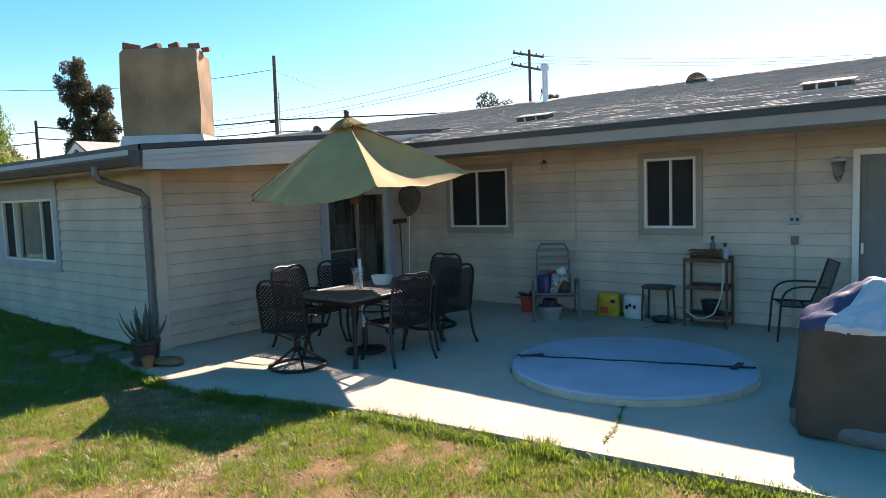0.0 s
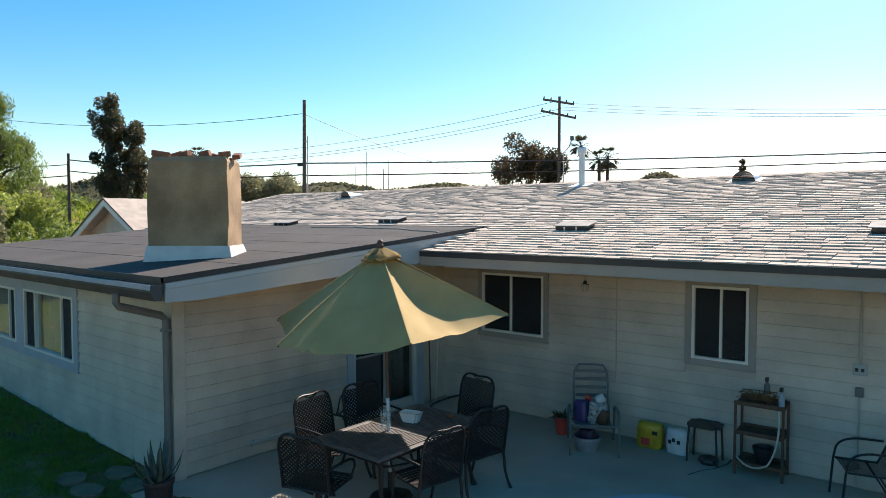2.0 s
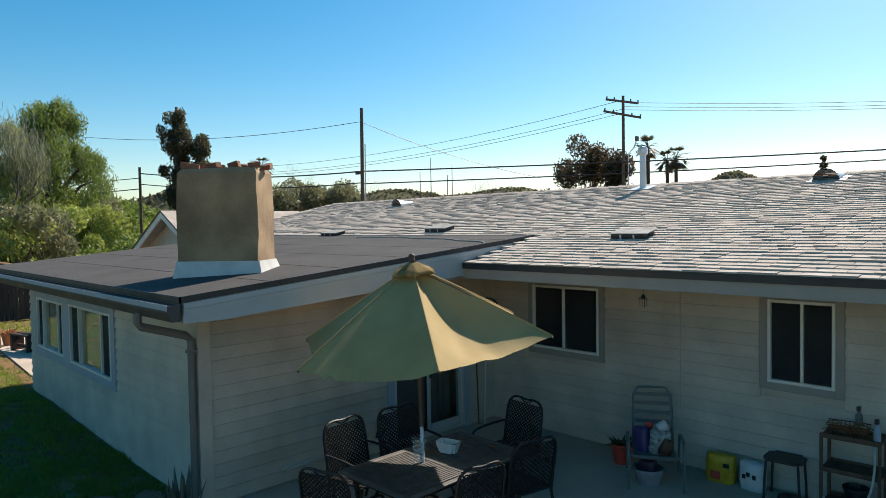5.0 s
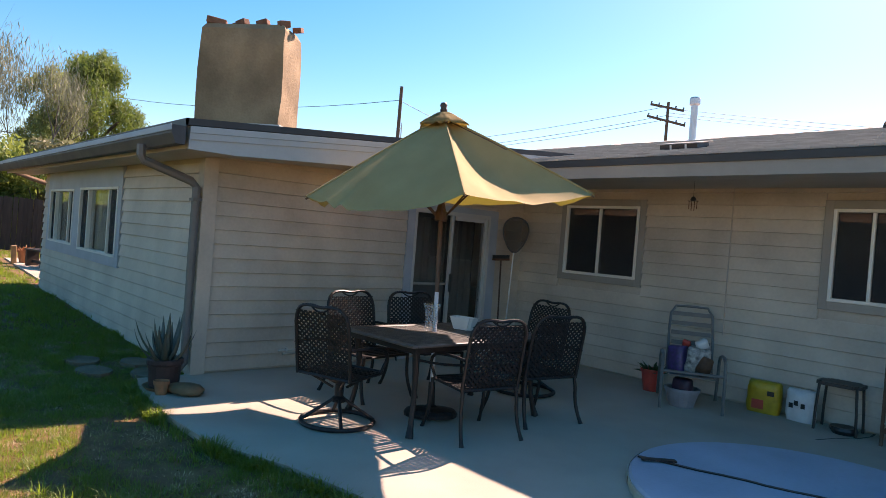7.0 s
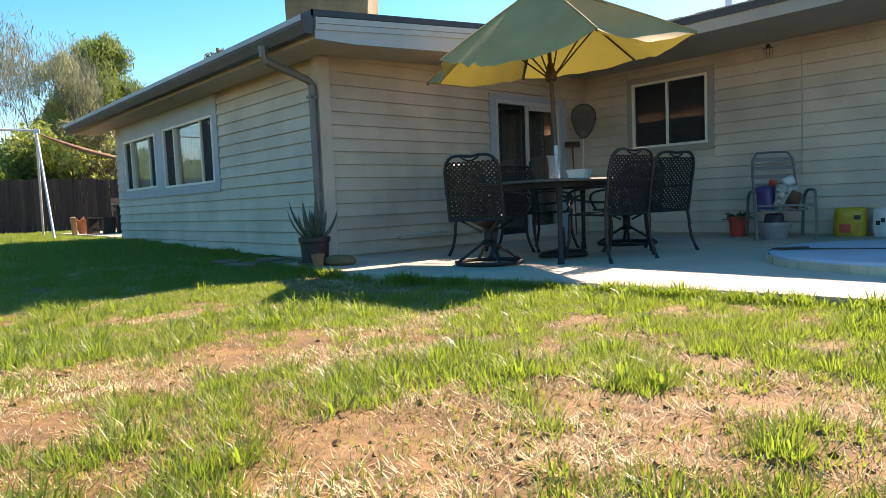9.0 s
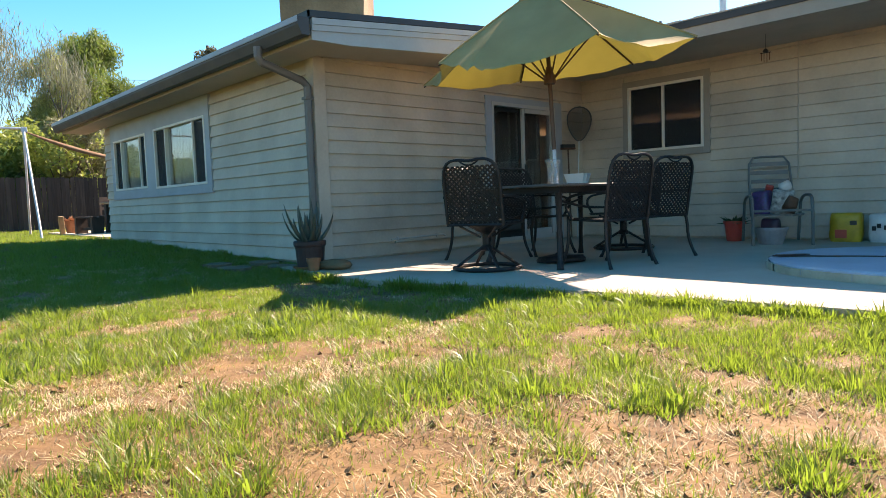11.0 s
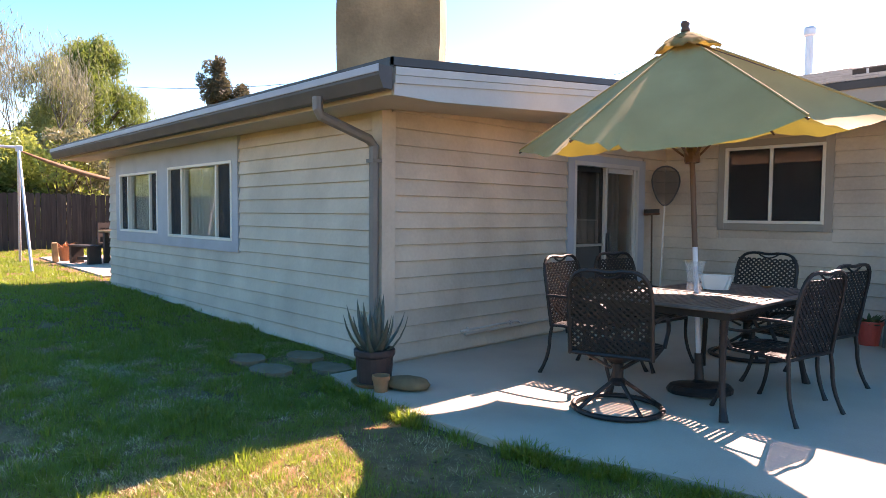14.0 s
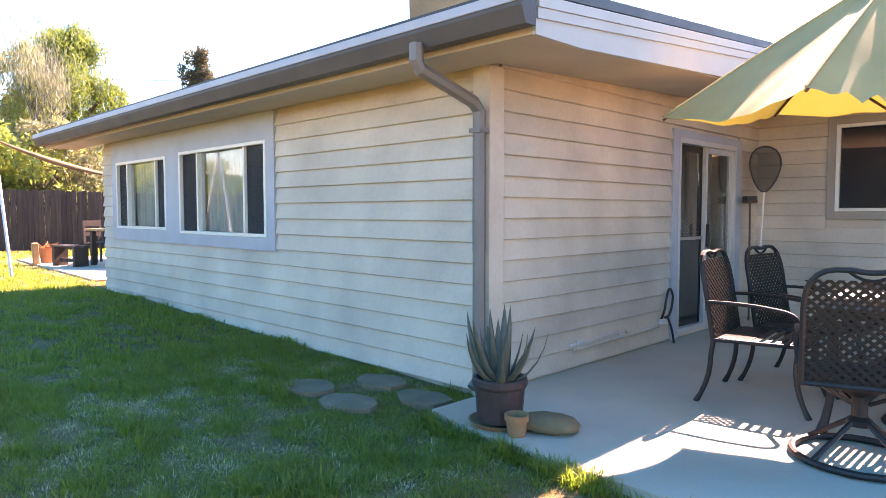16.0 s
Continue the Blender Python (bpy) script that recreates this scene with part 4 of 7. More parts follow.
# ---------------------------------------------------------------- things along the main wall
GREYSTEEL = mat("grey_green_steel_frame", (0.13, 0.14, 0.14), 0.45, 0.1, 9, 0.05, 60)
DARKSTEEL = mat("dark_painted_steel", (0.045, 0.035, 0.032), 0.5, 0.12, 9, 0.1, 60)
YELLOW = mat("yellow_plastic_bag", (0.62, 0.36, 0.02), 0.4, 0.15, 9, 0.2, 25)
WHITEBAG = mat("white_plastic_bag", (0.72, 0.70, 0.68), 0.4, 0.1, 9, 0.2, 25)
RED = mat("red_plastic_pot", (0.62, 0.07, 0.05), 0.45, 0.1, 9, 0.05, 60)
BLUEBAG = mat("purple_printed_bag", (0.10, 0.045, 0.20), 0.4, 0.2, 26, 0.2, 25, col2=(0.05, 0.04, 0.08))
CLUTTER = mat("mixed_garden_bag", (0.55, 0.52, 0.47), 0.5, 0.25, 22, 0.2, 25, col2=(0.10, 0.09, 0.09))
RUST = mat("rusty_brown_metal", (0.16, 0.07, 0.04), 0.75, 0.2, 12, 0.2, 60)
HOSE = mat("pale_hose", (0.60, 0.55, 0.45), 0.5, 0.08, 9, 0, 60)
PLANT = translucent(mat("dull_green_leaf", (0.07, 0.10, 0.045), 0.6, 0.15, 9, 0.05, 60, rnd=0.25, island=True), 0.2, (0.12, 0.2, 0.05))
ALOE = mat("grey_green_aloe", (0.10, 0.115, 0.09), 0.5, 0.15, 9, 0.08, 60)


def sack(w, d, h, seed):
    """A slumped bag."""
    rings = []
    for z, k in ((0, 0.93), (0.05, 1.0), (0.25 * h, 1.02), (0.5 * h, 1.0), (0.75 * h, 1.0), (0.93 * h, 0.97), (h, 0.9)):
        r = []
        for i in range(20):
            a = 2 * math.pi * i / 20
            c, s = math.cos(a), math.sin(a)
            q = (abs(c) ** 4 + abs(s) ** 4) ** -0.25 * k
            n = 1 + 0.09 * noise.noise(Vector((3 * c + seed, 3 * s, z * 9)))
            r.append((w / 2 * q * c * n, d / 2 * q * s * n * (0.6 if z >= 0.99 * h else 1), z))
        rings.append(r)
    return skin(rings, True)


def leaves(n, r, h, size, seed, up=0.5):
    """A loose tuft of pointed leaves."""
    rd = random.Random(seed)
    bm = bmesh.new()
    for _ in range(n):
        a, l = rd.uniform(0, 6.283), rd.uniform(0.5, 1)
        base = Vector((r * 0.4 * math.cos(a), r * 0.4 * math.sin(a), 0))
        d = Vector((math.cos(a), math.sin(a), rd.uniform(0.2, 1) * up * 2)).normalized()
        sd = d.cross(Vector((0, 0, 1))).normalized() * size
        p = [base + d * h * l * t - Vector((0, 0, 0.25 * h * l * t * t)) for t in (0, 0.5, 1)]
        vs = [bm.verts.new(x) for x in (p[0] - sd * 0.4, p[0] + sd * 0.4, p[1] + sd, p[2], p[1] - sd)]
        bm.faces.new(vs)
    return bm


# flower pot in red with a small dark plant
t = thing("flower_pot", "red plastic flower pot with a small dark plant", "flower pot", pose(2.66, 4.5, 0))
bm = bmesh.new()
lathe(bm, [(0.095, 0.0), (0.125, 0.22), (0.14, 0.22), (0.14, 0.26), (0.125, 0.26), (0.11, 0.22), (0.0, 0.2)], 22)
part("pot", bm, RED, t)
part("plant", leaves(40, 0.12, 0.24, 0.02, 3, 0.8), PLANT, t, at=pose(0, 0, 0.21))

# folding lounge chair loaded with bags
t = thing("lounge_chair", "grey steel patio lounge chair with slatted back, loaded with bags", "chair", pose(3.26, 4.25, 0, 0, 0, 212) @ Matrix.Diagonal((1.08, 1.0, 1.07, 1)))
for s in (-1, 1):
    bm = bmesh.new()
    x = 0.29 * s
    tube(bm, [(x, 0.36, 0.0), (x, 0.35, 0.3), (x, 0.3, 0.5)] + arc((x, 0.24, 0.53), (x, -0.1, 0.56), (x, -0.2, 0.45)) + [(x, -0.3, 0.02)], 0.017, 6)
    part("side_frame", bm, GREYSTEEL, t)
    bm = bmesh.new()
    tube(bm, [(0.22 * s, 0.25, 0.33), (0.22 * s, -0.18, 0.3), (0.22 * s, -0.34, 0.72), (0.21 * s, -0.4, 0.9), (0.16 * s, -0.43, 0.98), (0, -0.43, 0.985)], 0.014, 6)
    part("back_frame", bm, GREYSTEEL, t)
for z, y in ((0.9, -0.405), (0.8, -0.375), (0.7, -0.34), (0.6, -0.3), (0.5, -0.26)):
    part("back_slat", boxes((-0.2, 0.2, y - 0.006, y + 0.006, z - 0.022, z + 0.022)), GREYSTEEL, t)
part("seat", boxes((-0.22, 0.22, -0.17, 0.26, 0.315, 0.33)), GREYSTEEL, t)
part("front_bar", boxes((-0.28, 0.28, 0.33, 0.352, 0.36, 0.385), bevel=0.004), GREYSTEEL, t)
for nm, lab, c, m_, dims, sd in (("garden_bag", "crumpled grey and white garden supply bag on the lounge chair", CLUTTER, pose(3.32, 4.25, 0.34, 8, 6, 20), (0.24, 0.16, 0.3), 2), ("printed_bag", "shiny purple plastic bag on the lounge chair", BLUEBAG, pose(3.12, 4.23, 0.34, -4, -6, -10), (0.22, 0.18, 0.29), 7)):
    tagged(part(nm, sack(*dims, sd), c, smooth=True), lab, "bag").matrix_basis = m_
for nm, lab, c, m_, dims, sd in (("crumpled_bag", "crumpled white plastic bag among the bags on the chair", WHITEBAG, pose(3.36, 4.33, 0.60, 20, -25, 40), (0.13, 0.10, 0.14), 41), ("red_packet", "small red and white packet on top of the bags", RED, pose(3.16, 4.30, 0.61, 30, 15, 10), (0.09, 0.05, 0.10), 43), ("brown_bag", "dull brown bag slumped over the chair arm", RUST, pose(3.42, 4.18, 0.36, 0, 18, 60), (0.14, 0.12, 0.20), 44)):
    tagged(part(nm, sack(*dims, sd), c, smooth=True), lab, "bag").matrix_basis = m_
bm = bmesh.new()
lathe(bm, [(0.13, 0), (0.18, 0.17), (0.19, 0.17), (0.19, 0.2), (0.17, 0.2), (0.12, 0.03), (0.0, 0.03)], 20)
tagged(part("grey_basin", bm, mat("dull_grey_plastic", (0.30, 0.29, 0.31), 0.5, 0.12, 7, 0.05, 50)), "pale grey plastic basin under the lounge chair", "basin").matrix_basis = pose(3.26, 4.10, 0.002)
tagged(part("purple_bag", sack(0.2, 0.17, 0.27, 31), mat("purple_plastic_bag", (0.06, 0.025, 0.055), 0.5, 0.2, 14, 0.2, 40), smooth=True), "dark purple plastic bag standing in the basin", "bag").matrix_basis = pose(3.26, 4.10, 0.034)

t = thing("yellow_bag", "full yellow plastic bag with red print against the wall", "bag", pose(3.86, 4.78, 0, 0, 0, 6))
part("bag_body", sack(0.34, 0.18, 0.34, 11), YELLOW, t, smooth=True)
part("print_patch", boxes((-0.1, 0.02, -0.098, -0.093, 0.05, 0.15)), RED, t, "red printed patch", at=pose(0, 0, 0, 3, 0, 0))
part("print_bar", boxes((0.05, 0.12, -0.1, -0.095, 0.2, 0.25)), BLACKPLASTIC, t, at=pose(0, 0, 0, 0, 0, 0))
t = thing("white_bag", "full white plastic bag with dark print against the wall", "bag", pose(4.24, 4.78, 0, 0, 0, -4))
part("bag_body", sack(0.28, 0.17, 0.33, 23), WHITEBAG, t, smooth=True)
for x, z in ((-0.07, 0.16), (-0.02, 0.19), (0.05, 0.17)):
    part("print_bar", boxes((x - 0.02, x + 0.02, -0.096, -0.09, z - 0.025, z + 0.025)), BLACKPLASTIC, t)

# stool
t = thing("stool", "dark metal stool with a rounded square top", "stool", pose(4.61, 4.73, 0, 0, 0, 3))
bm = boxes((-0.2, 0.2, -0.17, 0.17, 0.455, 0.49))
bmesh.ops.bevel(bm, geom=[e for e in bm.edges if abs(e.verts[0].co.z - e.verts[1].co.z) > 0.02], offset=0.06, segments=3, affect="EDGES")
part("top", bm, DARKSTEEL, t)
for sx in (-1, 1):
    for sy in (-1, 1):
        bm = bmesh.new()
        tube(bm, [(sx * 0.165, sy * 0.13, 0.46), (sx * 0.18, sy * 0.14, 0.2), (sx * 0.185, sy * 0.145, 0)], 0.014, 6)
        part("leg", bm, DARKSTEEL, t)
bm = bmesh.new()
lathe(bm, [(0.1, 0), (0.13, 0.04), (0.12, 0.07), (0.0, 0.05)], 16)
tagged(part("dark_dish", bm, BLACKPLASTIC), "dark shallow dish on the floor under the stool", "dish").matrix_basis = pose(4.68, 4.66, 0.001)

# shelf cart with clutter
t = thing("shelf_cart", "rusty brown metal shelf cart with three shelves", "shelf", pose(5.29, 4.71, 0, 0, 0, 3) @ Matrix.Diagonal((0.88, 1, 1, 1)))
for sx in (-1, 1):
    for sy in (-1, 1):
        part("post", boxes((sx * 0.3 - 0.016, sx * 0.3 + 0.016, sy * 0.17 - 0.016, sy * 0.17 + 0.016, 0, 0.9), bevel=0.003), RUST, t)
for z in (0.12, 0.5, 0.86):
    part("shelf", boxes((-0.31, 0.31, -0.185, 0.185, z, z + 0.02), (-0.31, 0.31, -0.188, -0.18, z, z + 0.05), (-0.31, 0.31, 0.18, 0.188, z, z + 0.05)), RUST, t)
bm = bmesh.new()
lathe(bm, [(0.09, 0), (0.12, 0.17), (0.13, 0.17), (0.13, 0.2), (0.11, 0.2), (0.08, 0.03), (0, 0.03)], 18)
tagged(part("dark_pot", bm, BLACKPLASTIC), "dark plastic plant pot on the cart's bottom shelf", "flower pot").matrix_basis = pose(5.32, 4.71, 0.142)
rd = random.Random(8)
t = thing("wire_basket", "rust coloured wire basket of dry clutter on the cart", "basket", pose(5.25, 4.69, 0.882, 0, 0, 8) @ Matrix.Scale(0.92, 4))
bm = bmesh.new()
for i in range(34):
    a = rd.uniform(0, 6.28)
    p = Vector((rd.uniform(-0.2, 0.2), rd.uniform(-0.12, 0.12), rd.uniform(0.02, 0.12)))
    d = Vector((math.cos(a), math.sin(a) * 0.6, rd.uniform(-0.2, 0.5))) * rd.uniform(0.05, 0.12)
    tube(bm, [p - d, p + Vector((0, 0, 0.03)), p + d], 0.006, 4)
part("dry_sticks", bm, LEAFDRY, t)
bm = bmesh.new()
for z, k in ((0.01, 0.8), (0.07, 0.92), (0.13, 1.0)):
    tube(bm, [(0.21 * k, 0.13 * k, z), (-0.21 * k, 0.13 * k, z), (-0.21 * k, -0.13 * k, z), (0.21 * k, -0.13 * k, z)], 0.006, 4, closed=True)
for i in range(9):
    x = -0.18 + i * 0.045
    for s in (-1, 1):
        tube(bm, [(x * 0.85, 0.105 * s, 0.01), (x, 0.13 * s, 0.13)], 0.004, 4)
part("wire_frame", bm, RUST, t)
for nm, lab, x, y, rr, hh, cc in (("small_jar", "small grey jar on the shelf cart", 5.32, 4.80, 0.035, 0.14, GREYSTEEL), ("spray_bottle", "clear blue spray bottle with a dark trigger on the cart", 5.51, 4.69, 0.035, 0.16, TARPBLUE)):
    t = thing(nm, lab, "bottle", pose(x, y, 0.882 if nm == "spray_bottle" else 0.98))
    bm = bmesh.new()
    lathe(bm, [(rr, 0), (rr, hh * 0.75), (rr * 0.45, hh), (rr * 0.4, hh * 1.1)], 14)
    part("body", bm, cc, t)
    part("cap", boxes((-0.018, 0.018, -0.035, 0.02, hh * 1.1, hh * 1.1 + 0.05), bevel=0.004), BLACKPLASTIC, t)
hs = bmesh.new()
tube(hs, arc((5.52, 4.53, 0.86), (5.57, 4.45, 0.45), (5.42, 4.47, 0.2), 8)[:-1] + arc((5.42, 4.47, 0.2), (5.22, 4.49, 0.05), (5.05, 4.53, 0.22), 8), 0.012, 6)
tagged(part("pale_hose", hs, HOSE, smooth=True), "pale hose hanging in a loop from the cart", "hose")

# sling chair beside the back door
t = thing("sling_chair", "black steel patio chair with a mesh sling seat", "chair", pose(6.42, 4.5, 0, 0, 0, 112))
for s in (-1, 1):
    bm = bmesh.new()
    x = 0.27 * s
    tube(bm, [(x, 0.3, 0), (x, 0.27, 0.4)] + arc((x, 0.25, 0.52), (x, 0.22, 0.64), (x, 0.02, 0.65)) + [(x, -0.22, 0.64)], 0.013, 6)
    part("arm_frame", bm, BLACKPLASTIC, t)
    bm = bmesh.new()
    tube(bm, [(0.25 * s, 0.26, 0.42), (0.25 * s, -0.16, 0.4), (0.24 * s, -0.25, 0.62), (0.23 * s, -0.34, 0.92)], 0.013, 6)
    part("sling_rail", bm, BLACKPLASTIC, t)
    bm = bmesh.new()
    tube(bm, [(0.26 * s, -0.05, 0.4), (0.27 * s, -0.3, 0.0)], 0.013, 6)
    part("rear_leg", bm, BLACKPLASTIC, t)
bm = bmesh.new()
rows = [(0.26, 0.425), (0.05, 0.40), (-0.14, 0.4), (-0.19, 0.47), (-0.25, 0.64), (-0.34, 0.93)]
vs = [[bm.verts.new((x, y, z)) for x in (-0.24, 0, 0.24)] for y, z in rows]
for a, b in zip(vs, vs[1:]):
    for i in range(2):
        bm.faces.new((a[i], a[i + 1], b[i + 1], b[i]))
bmesh.ops.solidify(bm, geom=list(bm.faces), thickness=0.006)
part("sling", bm, SCREEN, t, smooth=True)
bm = bmesh.new()
tube(bm, [(-0.23, -0.34, 0.92), (0.23, -0.34, 0.92)], 0.013, 6)
part("top_bar", bm, BLACKPLASTIC, t)

# back door, outlet boxes, conduit and wall lamp
t = thing("door_2", "grey screened back door with pale frame, closed", "door", M_MAIN @ pose((DOOR_R[0] + DOOR_R[1]) / 2, 0, DOOR_R[2]), kind="structure")
w, h = (DOOR_R[1] - DOOR_R[0]) / 2, DOOR_R[3] - DOOR_R[2]
DOORGREY = mat("grey_screen_door", (0.20, 0.21, 0.20), 0.7, 0.08, 4, 0.1, 300)
part("door_frame", boxes((-w - 0.07, -w, -0.045, 0.12, -0.03, h + 0.07), (w, w + 0.07, -0.045, 0.12, -0.03, h + 0.07), (-w, w, -0.045, 0.12, h, h + 0.07)), WHITE, t, "pale door frame")
leaf = part("door_leaf", boxes((-w, -w + 0.06, 0.02, 0.055, 0, h), (w - 0.06, w, 0.02, 0.055, 0, h), (-w + 0.06, w - 0.06, 0.02, 0.055, h - 0.07, h), (-w + 0.06, w - 0.06, 0.02, 0.055, 0, 0.16), (-w + 0.06, w - 0.06, 0.02, 0.055, 1.0, 1.08)), DOORGREY, t)
part("screen", boxes((-w + 0.06, w - 0.06, 0.035, 0.04, 0.16, 1.0), (-w + 0.06, w - 0.06, 0.035, 0.04, 1.08, h - 0.07)), DOORGREY, leaf)
part("handle", boxes((-w + 0.015, -w + 0.045, -0.03, 0.018, 0.95, 1.08), bevel=0.006), GALV, leaf)
t = thing("outlet_box", "grey outdoor electrical outlet box with conduit on the wall", "outlet", pose(6.27, Y_MAIN - 0.03, 0))
bm = bmesh.new()
tube(bm, [(0, -0.012, 1.45), (0, -0.012, 2.5)], 0.012, 8)
part("conduit", bm, SOFFIT, t)
bm = bmesh.new()
tube(bm, [(0, -0.012, 0.05), (0, -0.012, 1.08)], 0.01, 8)
part("lower_conduit", bm, SOFFIT, t)
part("cover_plate", boxes((-0.065, 0.065, -0.04, 0.0, 1.33, 1.46), bevel=0.006), FASCIA, t)
for x in (-0.03, 0.03):
    part("socket", boxes((x - 0.016, x + 0.016, -0.05, -0.041, 1.375, 1.415), bevel=0.003), BLACKPLASTIC, t)
part("switch_box", boxes((-0.04, 0.04, -0.05, 0.0, 1.08, 1.19), bevel=0.006), GREYSTEEL, t)
t = thing("wall_lamp", "pale glass and metal wall lantern beside the back door", "wall lamp", pose(6.74, Y_MAIN - 0.03, 1.95))
part("back_plate", boxes((-0.05, 0.05, -0.02, 0.0, -0.02, 0.16), bevel=0.006), FASCIA, t)
bm = bmesh.new()
lathe(bm, [(0.0, 0.17), (0.07, 0.15), (0.078, 0.13), (0.06, 0.0), (0.045, -0.04), (0.02, -0.1), (0.0, -0.11)], 14)
part("lantern", bm, CLEAR, t, at=pose(0, -0.1, 0))
bm = bmesh.new()
lathe(bm, [(0.085, 0.13), (0.085, 0.16), (0.03, 0.19), (0, 0.2)], 14)
part("lantern_cap", bm, FASCIA, t, at=pose(0, -0.1, 0))
t = thing("wall_pipe", "thin cream painted pipe running down the wall", "pipe", pose(3.27, Y_MAIN - 0.035, 0))
bm = bmesh.new()
tube(bm, [(0, -0.005, 0.75), (0, -0.005, 2.5)], 0.007, 6)
part("pipe", bm, SOFFIT, t)

# wind chime under the eave
t = thing("wind_chime", "small dark metal wind chime hanging from the main eave", "wind chime", pose(3.18, 4.15, 2.05) @ Matrix.Translation((0, 0, 0.17)) @ Matrix.Scale(0.66, 4))
bm = bmesh.new()
tube(bm, [(0, 0, 0.1), (0, 0, EAVE_Z - 0.2 - 2.05)], 0.003, 4)
part("string", bm, BLACKPLASTIC, t)
bm = bmesh.new()
lathe(bm, [(0.0, 0.12), (0.03, 0.1), (0.05, 0.06), (0.03, 0.04), (0.0, 0.03)], 12)
part("top_bead", bm, BLACKPLASTIC, t)
part("cross_bar", boxes((-0.09, 0.09, -0.01, 0.01, 0.03, 0.042)), BLACKPLASTIC, t)
for i, (x, l) in enumerate(((-0.07, 0.1), (-0.025, 0.13), (0.025, 0.13), (0.07, 0.1))):
    bm = bmesh.new()
    tube(bm, [(x, 0, 0.03), (x, 0, -l)], 0.006, 6)
    part("tube", bm, RUST, t)

# thin pipe along the foot of the wing's side wall
t = thing("wall_pipe", "thin pale painted pipe along the foot of the siding wall", "pipe")
bm = bmesh.new()
tube(bm, [(0.035, 0.95, 0.20), (0.035, 1.82, 0.215), (0.035, 1.86, 0.19)], 0.011, 8)
part("pipe", bm, AGEDWHITE, t, smooth=True)
for y in (1.05, 1.7):
    part("clip", boxes((0.0, 0.048, y - 0.012, y + 0.012, 0.185, 0.23), bevel=0.003), AGEDWHITE, t)

# long-handled net and push broom leaning in the corner by the door
t = thing("landing_net", "dark long handled net leaning upright beside the patio door", "net", pose(0.2, 4.52, 0, -2, 0, -40))
bm = bmesh.new()
tube(bm, [(0, 0, 0.01), (0, 0, 1.5)], 0.011, 8)
part("handle", bm, GALV, t)
ov = [(0.0, 0.18 * math.cos(a) * (1 + 0.32 * math.sin(a)), 1.76 + 0.26 * math.sin(a)) for a in [2 * math.pi * i / 24 for i in range(24)]]
bm = bmesh.new()
tube(bm, ov, 0.011, 6, closed=True)
part("hoop", bm, BLACKPLASTIC, t)
bm = bmesh.new()
vs = [bm.verts.new(p) for p in ov]
c = bm.verts.new((-0.05, 0, 1.74))
for i in range(24):
    bm.faces.new((vs[i], vs[(i + 1) % 24], c))
part("net_bag", bm, SCREEN, t)
t = thing("push_broom", "push broom standing on its handle with dark bristles up", "broom", pose(0.14, 4.45, 0, 2, 0, 0))
bm = bmesh.new()
tube(bm, [(0, 0, 0.01), (0, 0, 1.38)], 0.012, 8)
part("handle", bm, POLEWOOD, t)
part("head", boxes((-0.03, 0.03, -0.16, 0.16, 1.37, 1.4), bevel=0.006), RUST, t)
part("bristles", boxes((-0.026, 0.026, -0.155, 0.155, 1.4, 1.45)), BLACKPLASTIC, t)

# pipe and hose loop on the wing wall
t = thing("water_pipe", "cream painted water pipe along the foot of the wing wall", "pipe", pose(0.05, 0, 0))
bm = bmesh.new()
tube(bm, [(0, 1.0, 0.165), (0, 1.7, 0.17), (0, 2.42, 0.18)], 0.016, 8)
part("pipe", bm, SOFFIT, t)
t = thing("hose_loop", "short black hose hanging in a loop from a tap", "hose", pose(0.06, 2.46, 0))
bm = bmesh.new()
tube(bm, [(0.0, -0.03, 0.22), (0.03, -0.03, 0.3)] + arc((0.04, -0.02, 0.35), (0.05, 0.02, 0.62), (0.05, 0.1, 0.5), 8) + arc((0.05, 0.12, 0.46), (0.05, 0.1, 0.25), (0.05, -0.04, 0.27), 8) + arc((0.06, -0.02, 0.28), (0.06, 0.08, 0.2), (0.06, 0.14, 0.0), 6), 0.012, 7)
part("hose", bm, BLACKPLASTIC, t, smooth=True)
part("tap", boxes((-0.01, 0.05, -0.05, -0.015, 0.2, 0.25), bevel=0.006), GALV, t)

# aloe in its pot, small pots and slab
t = thing("aloe_plant", "grey green aloe in a dark pot on a terracotta saucer", "potted plant", pose(0.50, -0.47, 0))
bm = bmesh.new()
lathe(bm, [(0.135, 0.03), (0.15, 0.23), (0.16, 0.235), (0.165, 0.25), (0.165, 0.28), (0.158, 0.29), (0.14, 0.29), (0.12, 0.25), (0.0, 0.24)], 22)
part("pot", bm, mat("plum_brown_pot", (0.055, 0.03, 0.03), 0.6, 0.15, 9, 0.1, 60), t)
bm = bmesh.new()
lathe(bm, [(0.15, 0), (0.19, 0.035), (0.18, 0.035), (0.14, 0.012), (0, 0.012)], 22)
part("saucer", bm, TERRA, t, "terracotta saucer")
rd = random.Random(21)
